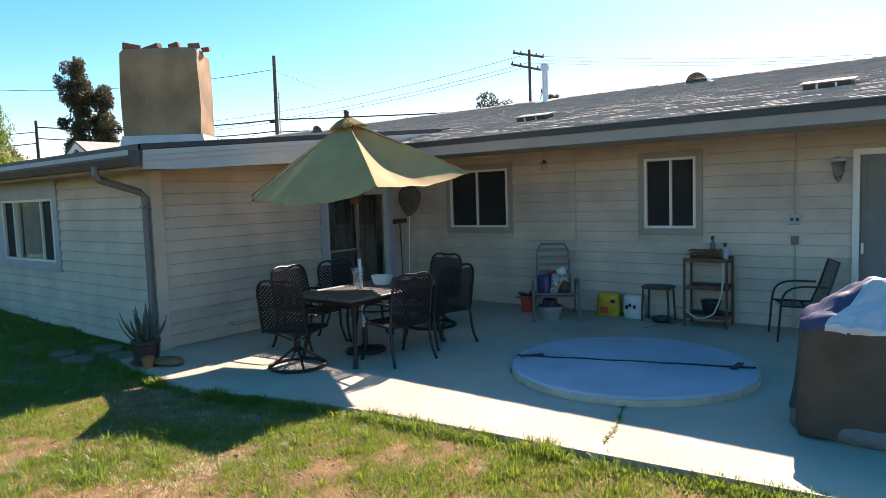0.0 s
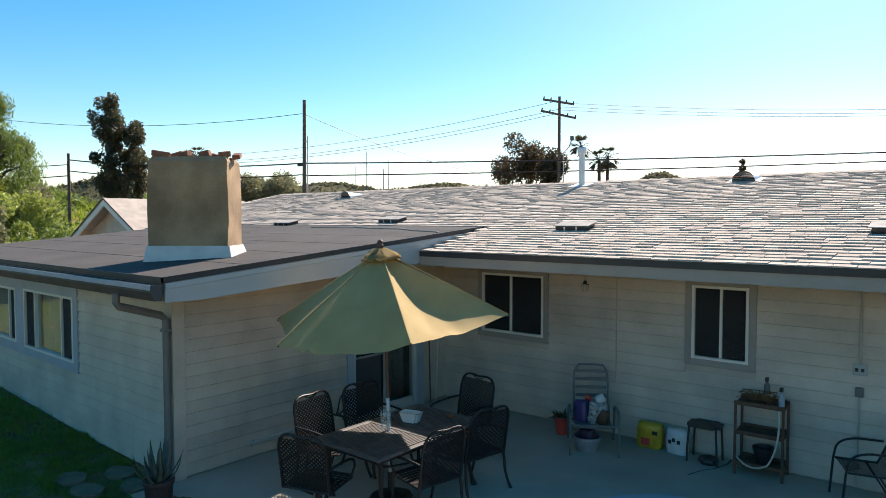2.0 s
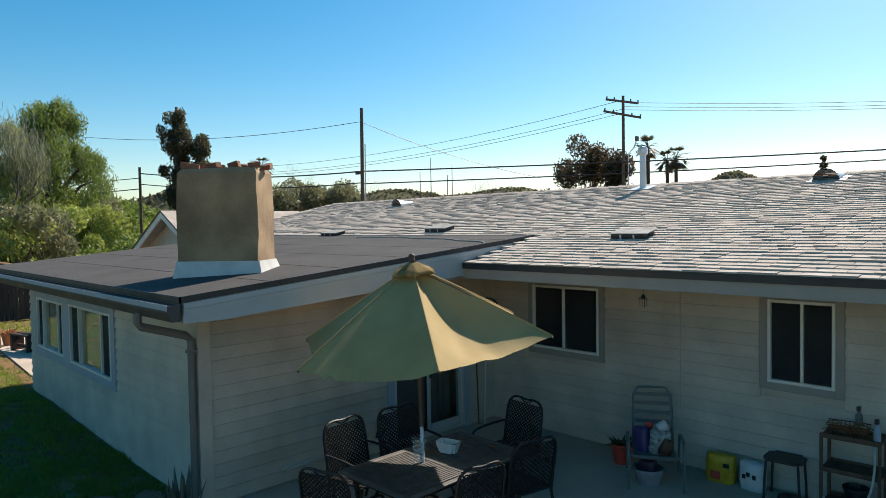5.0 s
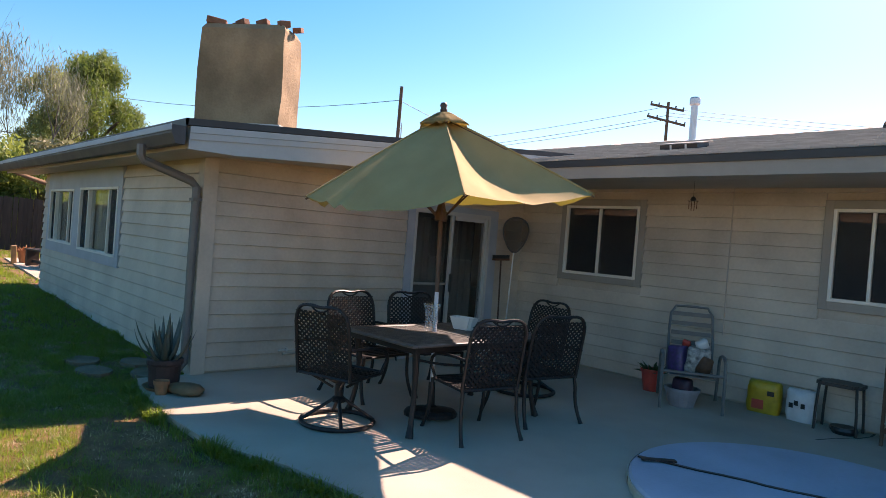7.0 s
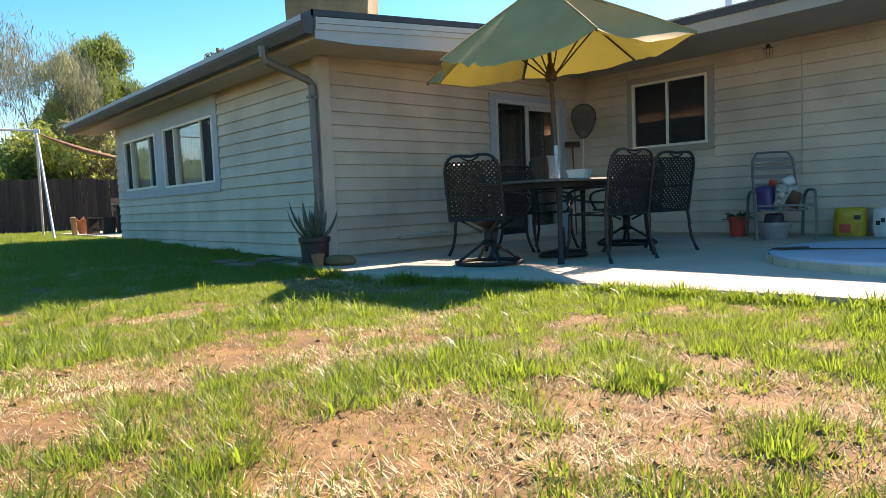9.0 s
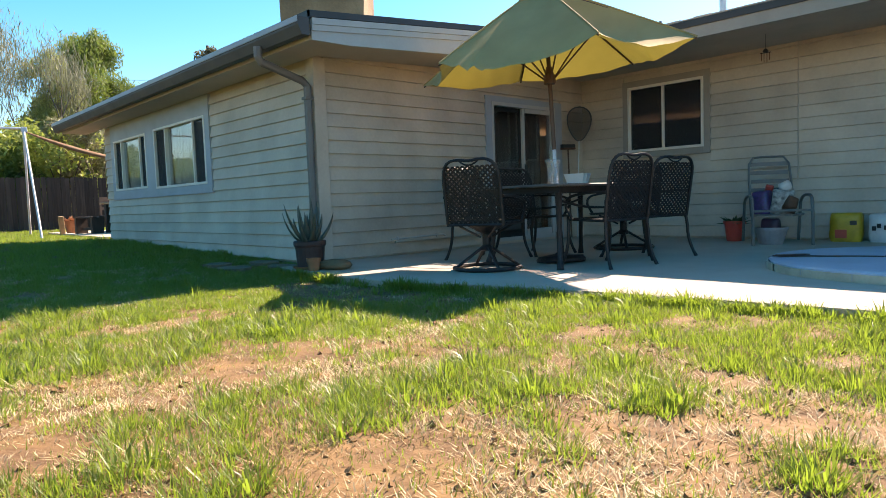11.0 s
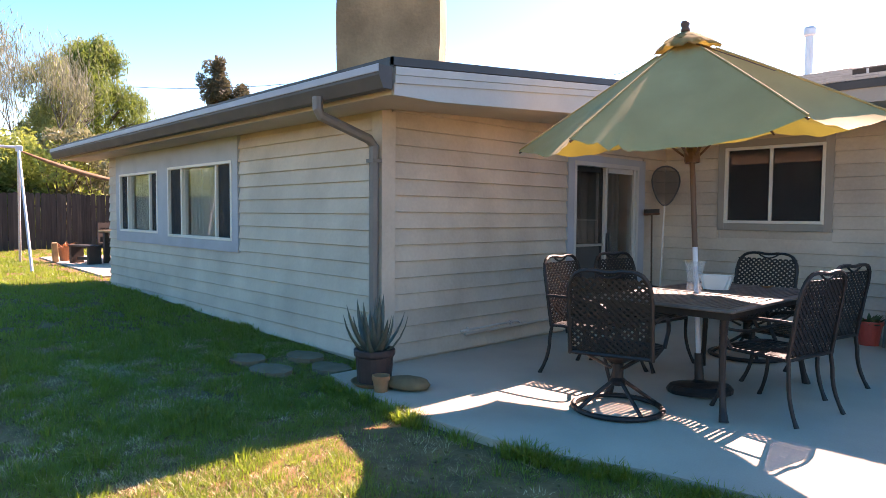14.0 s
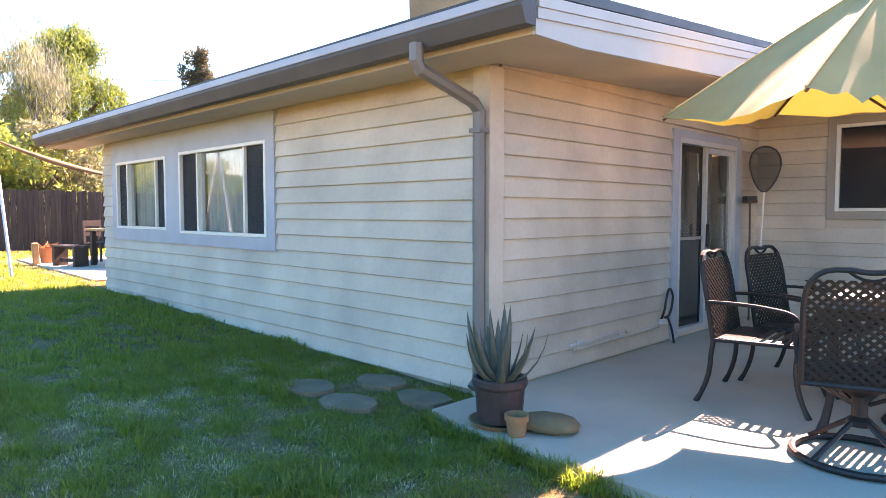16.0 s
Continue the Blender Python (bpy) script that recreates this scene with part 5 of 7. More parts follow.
for i in range(19):
    a = i * 2.4 + rd.uniform(-0.3, 0.3)
    tilt = 0.2 + 1.2 * (i / 19) ** 0.85
    L = rd.uniform(0.34, 0.56) * (1.0 - 0.12 * tilt)
    bend = rd.uniform(0.35, 0.75)
    d = Vector((math.cos(a), math.sin(a), 0))
    bm = bmesh.new()
    prev = None
    for j in range(6):
        s = j / 5
        p = d * (0.03 + L * s * math.sin(tilt * (1.12 - bend * s * 0.75))) + Vector((0, 0, L * s * math.cos(tilt * (1.12 - bend * s))))
        wd = 0.041 * (1 - s) ** 0.7 + 0.001
        sd = Vector((-d.y, d.x, 0)) * wd
        nrm = Vector((d.x * math.cos(tilt), d.y * math.cos(tilt), -math.sin(tilt))) * wd * 0.45
        ring = [bm.verts.new(p + sd), bm.verts.new(p + nrm), bm.verts.new(p - sd), bm.verts.new(p - nrm * 0.2)]
        if prev:
            for k in range(4):
                bm.faces.new((prev[k], prev[(k + 1) % 4], ring[(k + 1) % 4], ring[k]))
        prev = ring
    part("leaf", bm, ALOE, t, smooth=True, at=pose(0, 0, 0.25))
t = thing("small_pot", "small terracotta pot on the patio edge", "flower pot", pose(0.70, -0.56, 0))
bm = bmesh.new()
lathe(bm, [(0.05, 0), (0.062, 0.09), (0.07, 0.09), (0.07, 0.125), (0.06, 0.125), (0.045, 0.02), (0, 0.02)], 18)
part("pot", bm, TERRA, t)
bm = bmesh.new()
bmesh.ops.create_icosphere(bm, subdivisions=2, radius=1)
for v in bm.verts:
    v.co = Vector((v.co.x * 0.2, v.co.y * 0.13, max(0, v.co.z * 0.06 + 0.045))) * (1 + 0.12 * noise.noise(v.co * 1.5))
ROCK = mat("tan_garden_rock", (0.25, 0.155, 0.08), 0.9, 0.2, 7, 0.6, 30)
tagged(part("garden_rock", bm, ROCK, smooth=True), "flat tan rock at the patio corner", "rock").matrix_basis = pose(0.78, -0.36, 0, 0, 0, 25)
FLAG = mat("stepping_stone", (0.22, 0.15, 0.095), 0.9, 0.15, 5, 0.3, 40, rnd=0.15)
rd = random.Random(4)
for x, y, rx, ry in ((-1.02, -0.80, 0.24, 0.17), (-0.55, -0.80, 0.23, 0.17), (-0.78, -0.32, 0.23, 0.16), (-0.28, -0.36, 0.23, 0.16)):
    bm = bmesh.new()
    prism(bm, [(rx * math.cos(a) * rd.uniform(0.88, 1.08), ry * math.sin(a) * rd.uniform(0.88, 1.08)) for a in [2 * math.pi * i / 11 for i in range(11)]], "z", -0.05, 0.03)
    st = tagged(part("stepping_stone", bm, FLAG), "flat grey stepping stone set in the shaded lawn", "stepping stone", "stepping stones by the wing")
    st.matrix_basis = pose(x, y, lawn_height(x, y) + 0.012)

# ---------------------------------------------------------------- things on the roofs
VENTLID = mat("dull_vent_lid", (0.40, 0.38, 0.35), 0.85, 0.15, 8, 0.1, 60, spec=0.2)


def slot_vent(x, y):
    t = thing("roof_vent", "low black roof vent with a dull sheet metal lid", "roof vent", pose(x, y, roof_z(y), math.degrees(math.atan(PITCH)), 0, 0), "low roof vents")
    part("vent_throat", boxes((-0.25, 0.25, -0.13, 0.16, 0.0, 0.07)), BLACKPLASTIC, t)
    part("vent_lid", boxes((-0.29, 0.29, -0.125, 0.2, 0.071, 0.083), bevel=0.004), VENTLID, t)
    for sx in (-0.1, 0.1):
        part("vent_rib", boxes((sx - 0.012, sx + 0.012, -0.137, -0.131, 0.0, 0.065)), GALV, t)
    return t


for x, y in ((2.56, 4.98), (-1.74, 5.45), (-4.7, 5.1), (6.6, 5.0)):
    slot_vent(x, y)


def dome_vent(x, y):
    t = thing("dome_vent", "half round sheet metal roof vent near the ridge", "roof vent", pose(x, y, roof_z(y), math.degrees(math.atan(PITCH)), 0, 0) @ Matrix.Scale(0.68, 4), "dome roof vents")
    bm = bmesh.new()
    n = 14
    a = [bm.verts.new((0.3 * math.cos(math.pi * i / n), -0.14, 0.3 * math.sin(math.pi * i / n))) for i in range(n + 1)]
    b = [bm.verts.new((0.26 * math.cos(math.pi * i / n), 0.55, 0.02 + 0.05 * math.sin(math.pi * i / n))) for i in range(n + 1)]
    for i in range(n):
        bm.faces.new((a[i], a[i + 1], b[i + 1], b[i]))
    part("hood", bm, GALV, t, smooth=True)
    part("base_flange", boxes((-0.42, 0.42, -0.22, 0.6, 0.0, 0.012)), GALV, t)
    for i in range(5):
        z = 0.05 + i * 0.048
        hw = math.sqrt(max(0.0, 0.29 ** 2 - z * z))
        part("louvre", boxes((-hw, hw, -0.13, -0.09, z - 0.012, z + 0.012)), TERRA if i == 2 else GREYSTEEL, t)
    part("shade_board", boxes((-0.28, 0.28, -0.06, -0.05, 0.01, 0.1)), BLACKPLASTIC, t)
    return t


dome_vent(3.85, 8.95)
dome_vent(-6.45, 8.5)
t = thing("vent_pipe", "galvanised vent pipe with a cap on the main roof", "vent pipe", pose(0.45, 9.1, roof_z(9.1)))
bm = bmesh.new()
tube(bm, [(0, 0, -0.05), (0, 0, 0.72)], 0.065, 14)
part("pipe", bm, GALV, t)
bm = bmesh.new()
lathe(bm, [(0.085, 0.68), (0.1, 0.7), (0.1, 0.8), (0.085, 0.83), (0.0, 0.84)], 14)
part("cap", bm, GALV, t)
part("flange", boxes((-0.22, 0.22, -0.22, 0.22, 0.012, 0.022)), GALV, t, at=pose(0, 0, 0, math.degrees(math.atan(PITCH)), 0, 0))
t = thing("roof_cable", "loose pale cable lying across the wing roof", "cable")
bm = bmesh.new()
tube(bm, [(x, y, wing_z(y) + 0.012) for x, y in ((-3.2, 4.6), (-2.2, 4.75), (-1.4, 4.55), (-0.6, 4.5), (0.0, 4.25), (0.4, 4.2), (0.6, 4.1))] + [(0.66, 4.05, wing_z(4.05) + 0.02), (0.68, 4.0, wing_z(4.0) - 0.25), (0.7, 4.0, wing_z(4.0) - 0.42)], 0.011, 6)
part("cable", bm, SOFFIT, t, smooth=True)
bm = bmesh.new()
for y in (0.5, 1.5, 2.5, 3.5, 4.5):
    prism(bm, [(y, wing_z(y) + 0.0), (y, wing_z(y) + 0.005), (y + 0.12, wing_z(y + 0.12) + 0.002), (y + 0.12, wing_z(y + 0.12))], "x", -8.59, RAKE_X - 0.01)
part("roofing_seam", bm, ROLLROOF, wing_roof)

# steps of the rake boards
bm = bmesh.new()
for d0, d1, t_ in ((0.055, 0.115, 0.022), (0.118, 0.175, 0.014)):
    prism(bm, [(WING_EAVE_Y + 0.02, wing_z(WING_EAVE_Y) - d1), (WING_EAVE_Y + 0.02, wing_z(WING_EAVE_Y) - d0), (JOIN_Y - 0.1, wing_z(JOIN_Y - 0.1) - d0), (JOIN_Y - 0.1, wing_z(JOIN_Y - 0.1) - d1)], "x", RAKE_X + 0.001, RAKE_X + t_)
part("stepped_moulding", bm, FASCIA, rake)

# cross gable at the far end of the house
GX, GZ, GY, GH = -12.2, 3.74, 4.75, 2.3
gab = thing("gable_wing", "cream gabled end of the house with a shingle roof", "house wing", pose(GX, GY, 0), kind="structure")
bm = bmesh.new()
prism(bm, [(-GH + 0.3, -0.1), (GH - 0.3, -0.1), (GH - 0.3, 2.72), (0, GZ - 0.12), (-GH + 0.3, 2.72)], "y", 0.0, 4.0)
part("wall", bm, SIDING, gab)
s_ = (GZ - 2.62) / GH
for sg in (-1, 1):
    bm = bmesh.new()
    prism(bm, [(0, GZ), (sg * (GH + 0.1), GZ - s_ * (GH + 0.1)), (sg * (GH + 0.1), GZ - s_ * (GH + 0.1) - 0.05), (0, GZ - 0.055)], "y", -0.42, 4.2)
    part("roof_slope", bm, SHINGLE, gab)
    bm = bmesh.new()
    prism(bm, [(0, GZ - 0.056), (sg * (GH + 0.1), GZ - s_ * (GH + 0.1) - 0.052), (sg * (GH + 0.1), GZ - s_ * (GH + 0.1) - 0.2), (0, GZ - 0.22)], "y", -0.41, -0.36)
    part("barge_board", bm, WHITE, gab, "white barge board")
    bm = bmesh.new()
    prism(bm, [(0, GZ + 0.012), (sg * (GH + 0.12), GZ - s_ * (GH + 0.12) + 0.012), (sg * (GH + 0.12), GZ - s_ * (GH + 0.12) - 0.03), (0, GZ - 0.03)], "y", -0.44, -0.422)
    part("edge_strip", bm, DARKEDGE, gab)

# ---------------------------------------------------------------- far end of the yard
fence = thing("board_fence", "dark weathered board fence along the far end of the yard", "fence", pose(-19.5, 0, 0.12))
bm = bmesh.new()
prism(bm, [(-0.07, 0.0), (0.07, 0.0), (0.07, 1.76), (0.04, 1.8), (-0.04, 1.8), (-0.07, 1.76)], "x", -0.01, 0.01)
picket = finish(bm, "picket", OLDWOOD)
rd = random.Random(3)
for i in range(180):
    ob = new("picket", picket)
    ob.matrix_basis = pose(rd.uniform(-0.006, 0.006), -14 + i * 0.148, rd.uniform(-0.02, 0.03), rd.uniform(-0.6, 0.6), 0, rd.uniform(-2, 2))
    ob.parent = fence
for z in (0.35, 1.4):
    part("rail", boxes((-0.06, -0.02, -14.1, 12.7, z - 0.045, z + 0.045)), OLDWOOD, fence)
for i in range(12):
    part("post", boxes((-0.16, -0.062, -14 + i * 2.4 - 0.05, -14 + i * 2.4 + 0.05, -0.2, 1.7)), OLDWOOD, fence)
t = thing("swing_frame", "pale steel swing set frame on the lawn", "swing set", pose(-12.3, -0.45, 0.08))
for fx, fy in ((1.45, -0.08), (-1.7, 0.3)):
    bm = bmesh.new()
    tube(bm, [(fx, fy, 0.0), (0.0, 0.0, 2.66)], 0.028, 8)
    part("leg", bm, STEELWHITE, t)
bm = bmesh.new()
tube(bm, [(0.02, 0.06, 2.66), (-0.6, -4.0, 2.7)], 0.03, 8)
part("top_bar", bm, STEELWHITE, t)
part("corner_bracket", boxes((-0.06, 0.06, -0.05, 0.07, 2.57, 2.7), bevel=0.01), STEELWHITE, t)
for fx in (0.9, -1.05):
    bm = bmesh.new()
    tube(bm, [(-0.6 + fx, -3.95, 0.0), (-0.6, -4.0, 2.7)], 0.028, 8)
    part("leg", bm, STEELWHITE, t)
t = thing("hammock", "orange brown cloth band slung from the swing frame", "hammock")
bm = bmesh.new()
prev = None
for i in range(13):
    u = i / 12
    p = Vector((-12.3, -0.4, 2.66)).lerp(Vector((-13.3, 2.7, 2.05)), u) - Vector((0, 0, 0.22 * 4 * u * (1 - u) * 0.6))
    wd = 0.015 + 0.045 * math.sin(math.pi * min(1, u * 1.2))
    ring = [bm.verts.new(p + Vector((0, 0, wd))), bm.verts.new(p - Vector((0, 0, wd))), bm.verts.new(p + Vector((0.03, 0, -wd))), bm.verts.new(p + Vector((0.03, 0, wd)))]
    if prev:
        for k in range(4):
            bm.faces.new((prev[k], prev[(k + 1) % 4], ring[(k + 1) % 4], ring[k]))
    prev = ring
HAM = mat("orange_brown_cloth", (0.26, 0.14, 0.07), 0.85, 0.1, 6, 0.2, 60)
part("cloth", bm, HAM, t, smooth=True)

bm = bmesh.new()
prism(bm, [(-15.6, 0.6), (-8.9, 0.25), (-8.8, 4.5), (-15.6, 4.5)], "z", 0.0, 0.13)
structure("pavement_far_patio", bm, CONCRETE, "small concrete pad beside the house", "patio")
WOODD = mat("dark_stained_bench_wood", (0.07, 0.045, 0.035), 0.6, 0.15, 6, 0.2, 50)
TANW = mat("tan_table_top", (0.45, 0.26, 0.12), 0.5, 0.15, 6, 0.15, 40)
t = thing("garden_bench", "low dark wooden garden bench on the far patio", "bench", pose(-12.45, 0.88, 0.13, 0, 0, 14))
part("seat", boxes((-0.45, 0.45, -0.17, -0.03, 0.4, 0.44), (-0.45, 0.45, 0.03, 0.17, 0.4, 0.44), bevel=0.004), WOODD, t)
for s in (-1, 1):
    part("leg", boxes((s * 0.38 - 0.04, s * 0.38 + 0.04, -0.15, 0.15, 0.0, 0.4)), WOODD, t)
part("stretcher", boxes((-0.34, 0.34, -0.02, 0.02, 0.08, 0.16)), WOODD, t)
t = thing("garden_table", "dark wooden garden table with a tan top", "table", pose(-12.0, 1.75, 0.13, 0, 0, 10))
part("top", boxes((-0.55, 0.55, -0.5, 0.5, 0.74, 0.79), bevel=0.008), TANW, t)
for sx in (-1, 1):
    for sy in (-1, 1):
        part("leg", boxes((sx * 0.42 - 0.045, sx * 0.42 + 0.045, sy * 0.38 - 0.045, sy * 0.38 + 0.045, 0, 0.74)), WOODD, t)
t = thing("garden_chair", "dark wooden garden chair at the far table", "chair", pose(-13.1, 1.65, 0.13, 0, 0, -70))
part("seat", boxes((-0.22, 0.22, -0.2, 0.2, 0.42, 0.46)), WOODD, t)
part("backrest", boxes((-0.22, -0.17, -0.23, -0.19, 0.46, 0.95), (0.17, 0.22, -0.23, -0.19, 0.46, 0.95), (-0.17, 0.17, -0.23, -0.19, 0.82, 0.95), (-0.17, 0.17, -0.23, -0.19, 0.6, 0.68)), WOODD, t)
for sx in (-1, 1):
    for sy in (-1, 1):
        part("leg", boxes((sx * 0.19 - 0.02, sx * 0.19 + 0.02, sy * 0.17 - 0.02, sy * 0.17 + 0.02, 0, 0.42)), WOODD, t)
t = thing("succulent_pot", "red tipped succulent in a terracotta pot", "potted plant", pose(-13.75, 0.78, 0.13) @ Matrix.Scale(0.8, 4))
bm = bmesh.new()
lathe(bm, [(0.15, 0), (0.22, 0.36), (0.24, 0.36), (0.24, 0.42), (0.2, 0.42), (0.15, 0.3), (0, 0.3)], 16)
part("pot", bm, TERRA, t)
REDLEAF = translucent(mat("red_succulent_leaf", (0.45, 0.12, 0.06), 0.6, 0.2, 6, 0, 30, col2=(0.2, 0.22, 0.06)), 0.2, (0.6, 0.2, 0.1))
part("leaves", leaves(46, 0.2, 0.42, 0.022, 5, 0.9), REDLEAF, t, at=pose(0, 0, 0.36))
t = thing("garden_post", "short pale wooden post beside the pot", "post", pose(-13.5, 0.5, 0.1, 4, 6, 0))
part("post", boxes((-0.06, 0.06, -0.06, 0.06, 0, 0.5), bevel=0.01), TANW, t)


# ---------------------------------------------------------------- trees
def leaf_mat(name, a, b, tr):
    return translucent(mat(name, a, 0.6, 0.15, 0.5, 0, 30, col2=b, rnd=0.35, island=True), 0.3, tr)


PEPPER = leaf_mat("pepper_tree_leaf", (0.12, 0.17, 0.042), (0.05, 0.08, 0.02), (0.30, 0.41, 0.07))
WILLOW = leaf_mat("pale_weeping_leaf", (0.25, 0.28, 0.11), (0.15, 0.19, 0.06), (0.42, 0.47, 0.14))
TWIGGY = leaf_mat("grey_twig", (0.17, 0.18, 0.13), (0.12, 0.13, 0.08), (0.28, 0.30, 0.18))
CONIFER = leaf_mat("dark_conifer_needle", (0.12, 0.10, 0.055), (0.045, 0.045, 0.025), (0.14, 0.13, 0.06))
YELLOWG = leaf_mat("yellow_green_bush_leaf", (0.34, 0.37, 0.09), (0.14, 0.19, 0.04), (0.48, 0.55, 0.11))
GREYBUSH = leaf_mat("grey_brown_bush_leaf", (0.26, 0.22, 0.13), (0.16, 0.17, 0.08), (0.3, 0.3, 0.15))
REDDISH = leaf_mat("reddish_tree_leaf", (0.10, 0.06, 0.035), (0.035, 0.05, 0.022), (0.14, 0.10, 0.05))
BARK = mat("tree_bark", (0.12, 0.085, 0.06), 0.95, 0.2, 5, 0.5, 25)
PALEBARK = mat("pale_twig_bark", (0.15, 0.13, 0.12), 0.9, 0.15, 5, 0.3, 25)


def leaf_cloud(name, clumps, per, size, m, parent, seed, droop=0.0, spread=0.35, stretch=1.0):
    """Many small leaves round clump centres, one joined mesh."""
    r = np.random.RandomState(seed)
    c = np.array(clumps, float)                       # x, y, z, radius
    idx = np.repeat(np.arange(len(c)), per)
    n = len(idx)
    d = r.normal(size=(n, 3))
    d /= np.linalg.norm(d, axis=1)[:, None]
    rad = c[idx, 3] * r.uniform(0.25, 1.0, n) ** 0.55
    p = c[idx, :3] + d * rad[:, None] * np.array([1, 1, stretch])
    p[:, 2] -= droop * r.uniform(0, 1, n) * c[idx, 3]
    u = r.normal(size=(n, 3))
    u[:, 2] -= droop * 1.5
    u /= np.linalg.norm(u, axis=1)[:, None]
    w = np.cross(u, r.normal(size=(n, 3)))
    w /= np.linalg.norm(w, axis=1)[:, None]
    s = size * r.uniform(0.6, 1.4, n)[:, None]
    spread = spread * (0.6 if droop > 0.5 else 1.0)
    v = np.stack([p - u * s, p + w * s * spread, p + u * s, p - w * s * spread], 1).reshape(-1, 3)
    f = np.arange(4 * n).reshape(-1, 4)
    me = bpy.data.meshes.new(name)
    me.vertices.add(len(v))
    me.vertices.foreach_set("co", v.ravel())
    me.loops.add(4 * n)
    me.loops.foreach_set("vertex_index", f.ravel())
    me.polygons.add(n)
    me.polygons.foreach_set("loop_start", np.arange(0, 4 * n, 4))
    me.update(calc_edges=True)
    me.materials.append(m)
    ob = new(name, me)
    ob.parent = parent
    return ob


def limbs(bm, p, d, length, r, depth, rd, tips, bend=0.35, sides=6):
    pts, rs = [p], [r]
    q = p.copy()
    for i in range(3):
        d = (d + Vector((rd.uniform(-1, 1), rd.uniform(-1, 1), rd.uniform(-0.3, 0.6))) * bend * 0.4).normalized()
        q = q + d * length / 3
        pts.append(q.copy())
        rs.append(r * (1 - 0.14 * (i + 1)))
    tube(bm, pts, rs, sides, caps=False)
    if depth == 0:
        tips.append(q)
        return
    for _ in range(rd.choice((2, 3, 3))):
        nd = (d + Vector((rd.uniform(-1, 1), rd.uniform(-1, 1), rd.uniform(-0.2, 0.7))) * 0.85).normalized()
        limbs(bm, q, nd, length * rd.uniform(0.6, 0.85), rs[-1] * 0.68, depth - 1, rd, tips, bend, max(3, sides - 1))


def tree(name, label, x, y, z, h, r, m, seed, per=160, size=0.22, droop=0.0, clump=None, trunk=None, bark=None, stretch=1.0, category="tree", depth=3, crown=0.35, spread=0.35):
    t = thing(name, label, category, pose(x, y, z))
    rd = random.Random(seed)
    bm = bmesh.new()
    tips = []
    limbs(bm, Vector((0, 0, -0.4)), Vector((rd.uniform(-0.1, 0.1), rd.uniform(-0.1, 0.1), 1)), h * (trunk or 0.34), (h * 0.03 + 0.05) * (0.55 if bark else 1.0), depth, rd, tips)
    part("trunk", bm, bark or BARK, t, smooth=True)
    clumps = []
    for q in tips:
        q = Vector((q.x, q.y, q.z))
        k = math.hypot(q.x, q.y)
        if k > r:
            q.x, q.y = q.x * r / k, q.y * r / k
        clumps.append((q.x, q.y, min(q.z, h * 0.93), (clump or r * 0.34) * rd.uniform(0.7, 1.25)))
    for _ in range(10):
        a, k, s = rd.uniform(0, 6.28), r * math.sqrt(rd.random()) * 0.8, rd.uniform(crown, 0.95)
        k *= math.sin(math.pi * min(1, 0.15 + 0.75 * s)) ** 0.6
        clumps.append((k * math.cos(a), k * math.sin(a), h * s, (clump or r * 0.34) * rd.uniform(0.7, 1.2)))
    leaf_cloud("crown", clumps, per, size, m, t, seed, droop, spread, stretch=stretch)
    return t


def bush(name, label, x, y, z, r, h, m, seed, n=900, size=0.09):
    t = thing(name, label, "bush", pose(x, y, z))
    rd = random.Random(seed)
    bm = bmesh.new()
    for k in range(7):
        a = rd.uniform(0, 6.28)
        tube(bm, [(0, 0, -0.2), (0.3 * r * math.cos(a), 0.3 * r * math.sin(a), 0.45 * h), (0.75 * r * math.cos(a), 0.75 * r * math.sin(a), h * rd.uniform(0.6, 0.9))], [0.03, 0.02, 0.008], 5)
    part("stems", bm, BARK, t)
    cl = []
    for k in range(9):
        a, q = rd.uniform(0, 6.28), r * math.sqrt(rd.random()) * 0.8
        cl.append((q * math.cos(a), q * math.sin(a), h * rd.uniform(0.25, 0.85), r * rd.uniform(0.28, 0.45)))
    leaf_cloud("foliage", cl, n // 9, size, m, t, seed)
    return t


def polar(ex, ey, dx, dy, dist):
    k = math.hypot(dx, dy)
    return ex + dx / k * dist, ey + dy / k * dist


def along(dx, dy, dist):
    return polar(7.3, -3.8, dx, dy, dist)


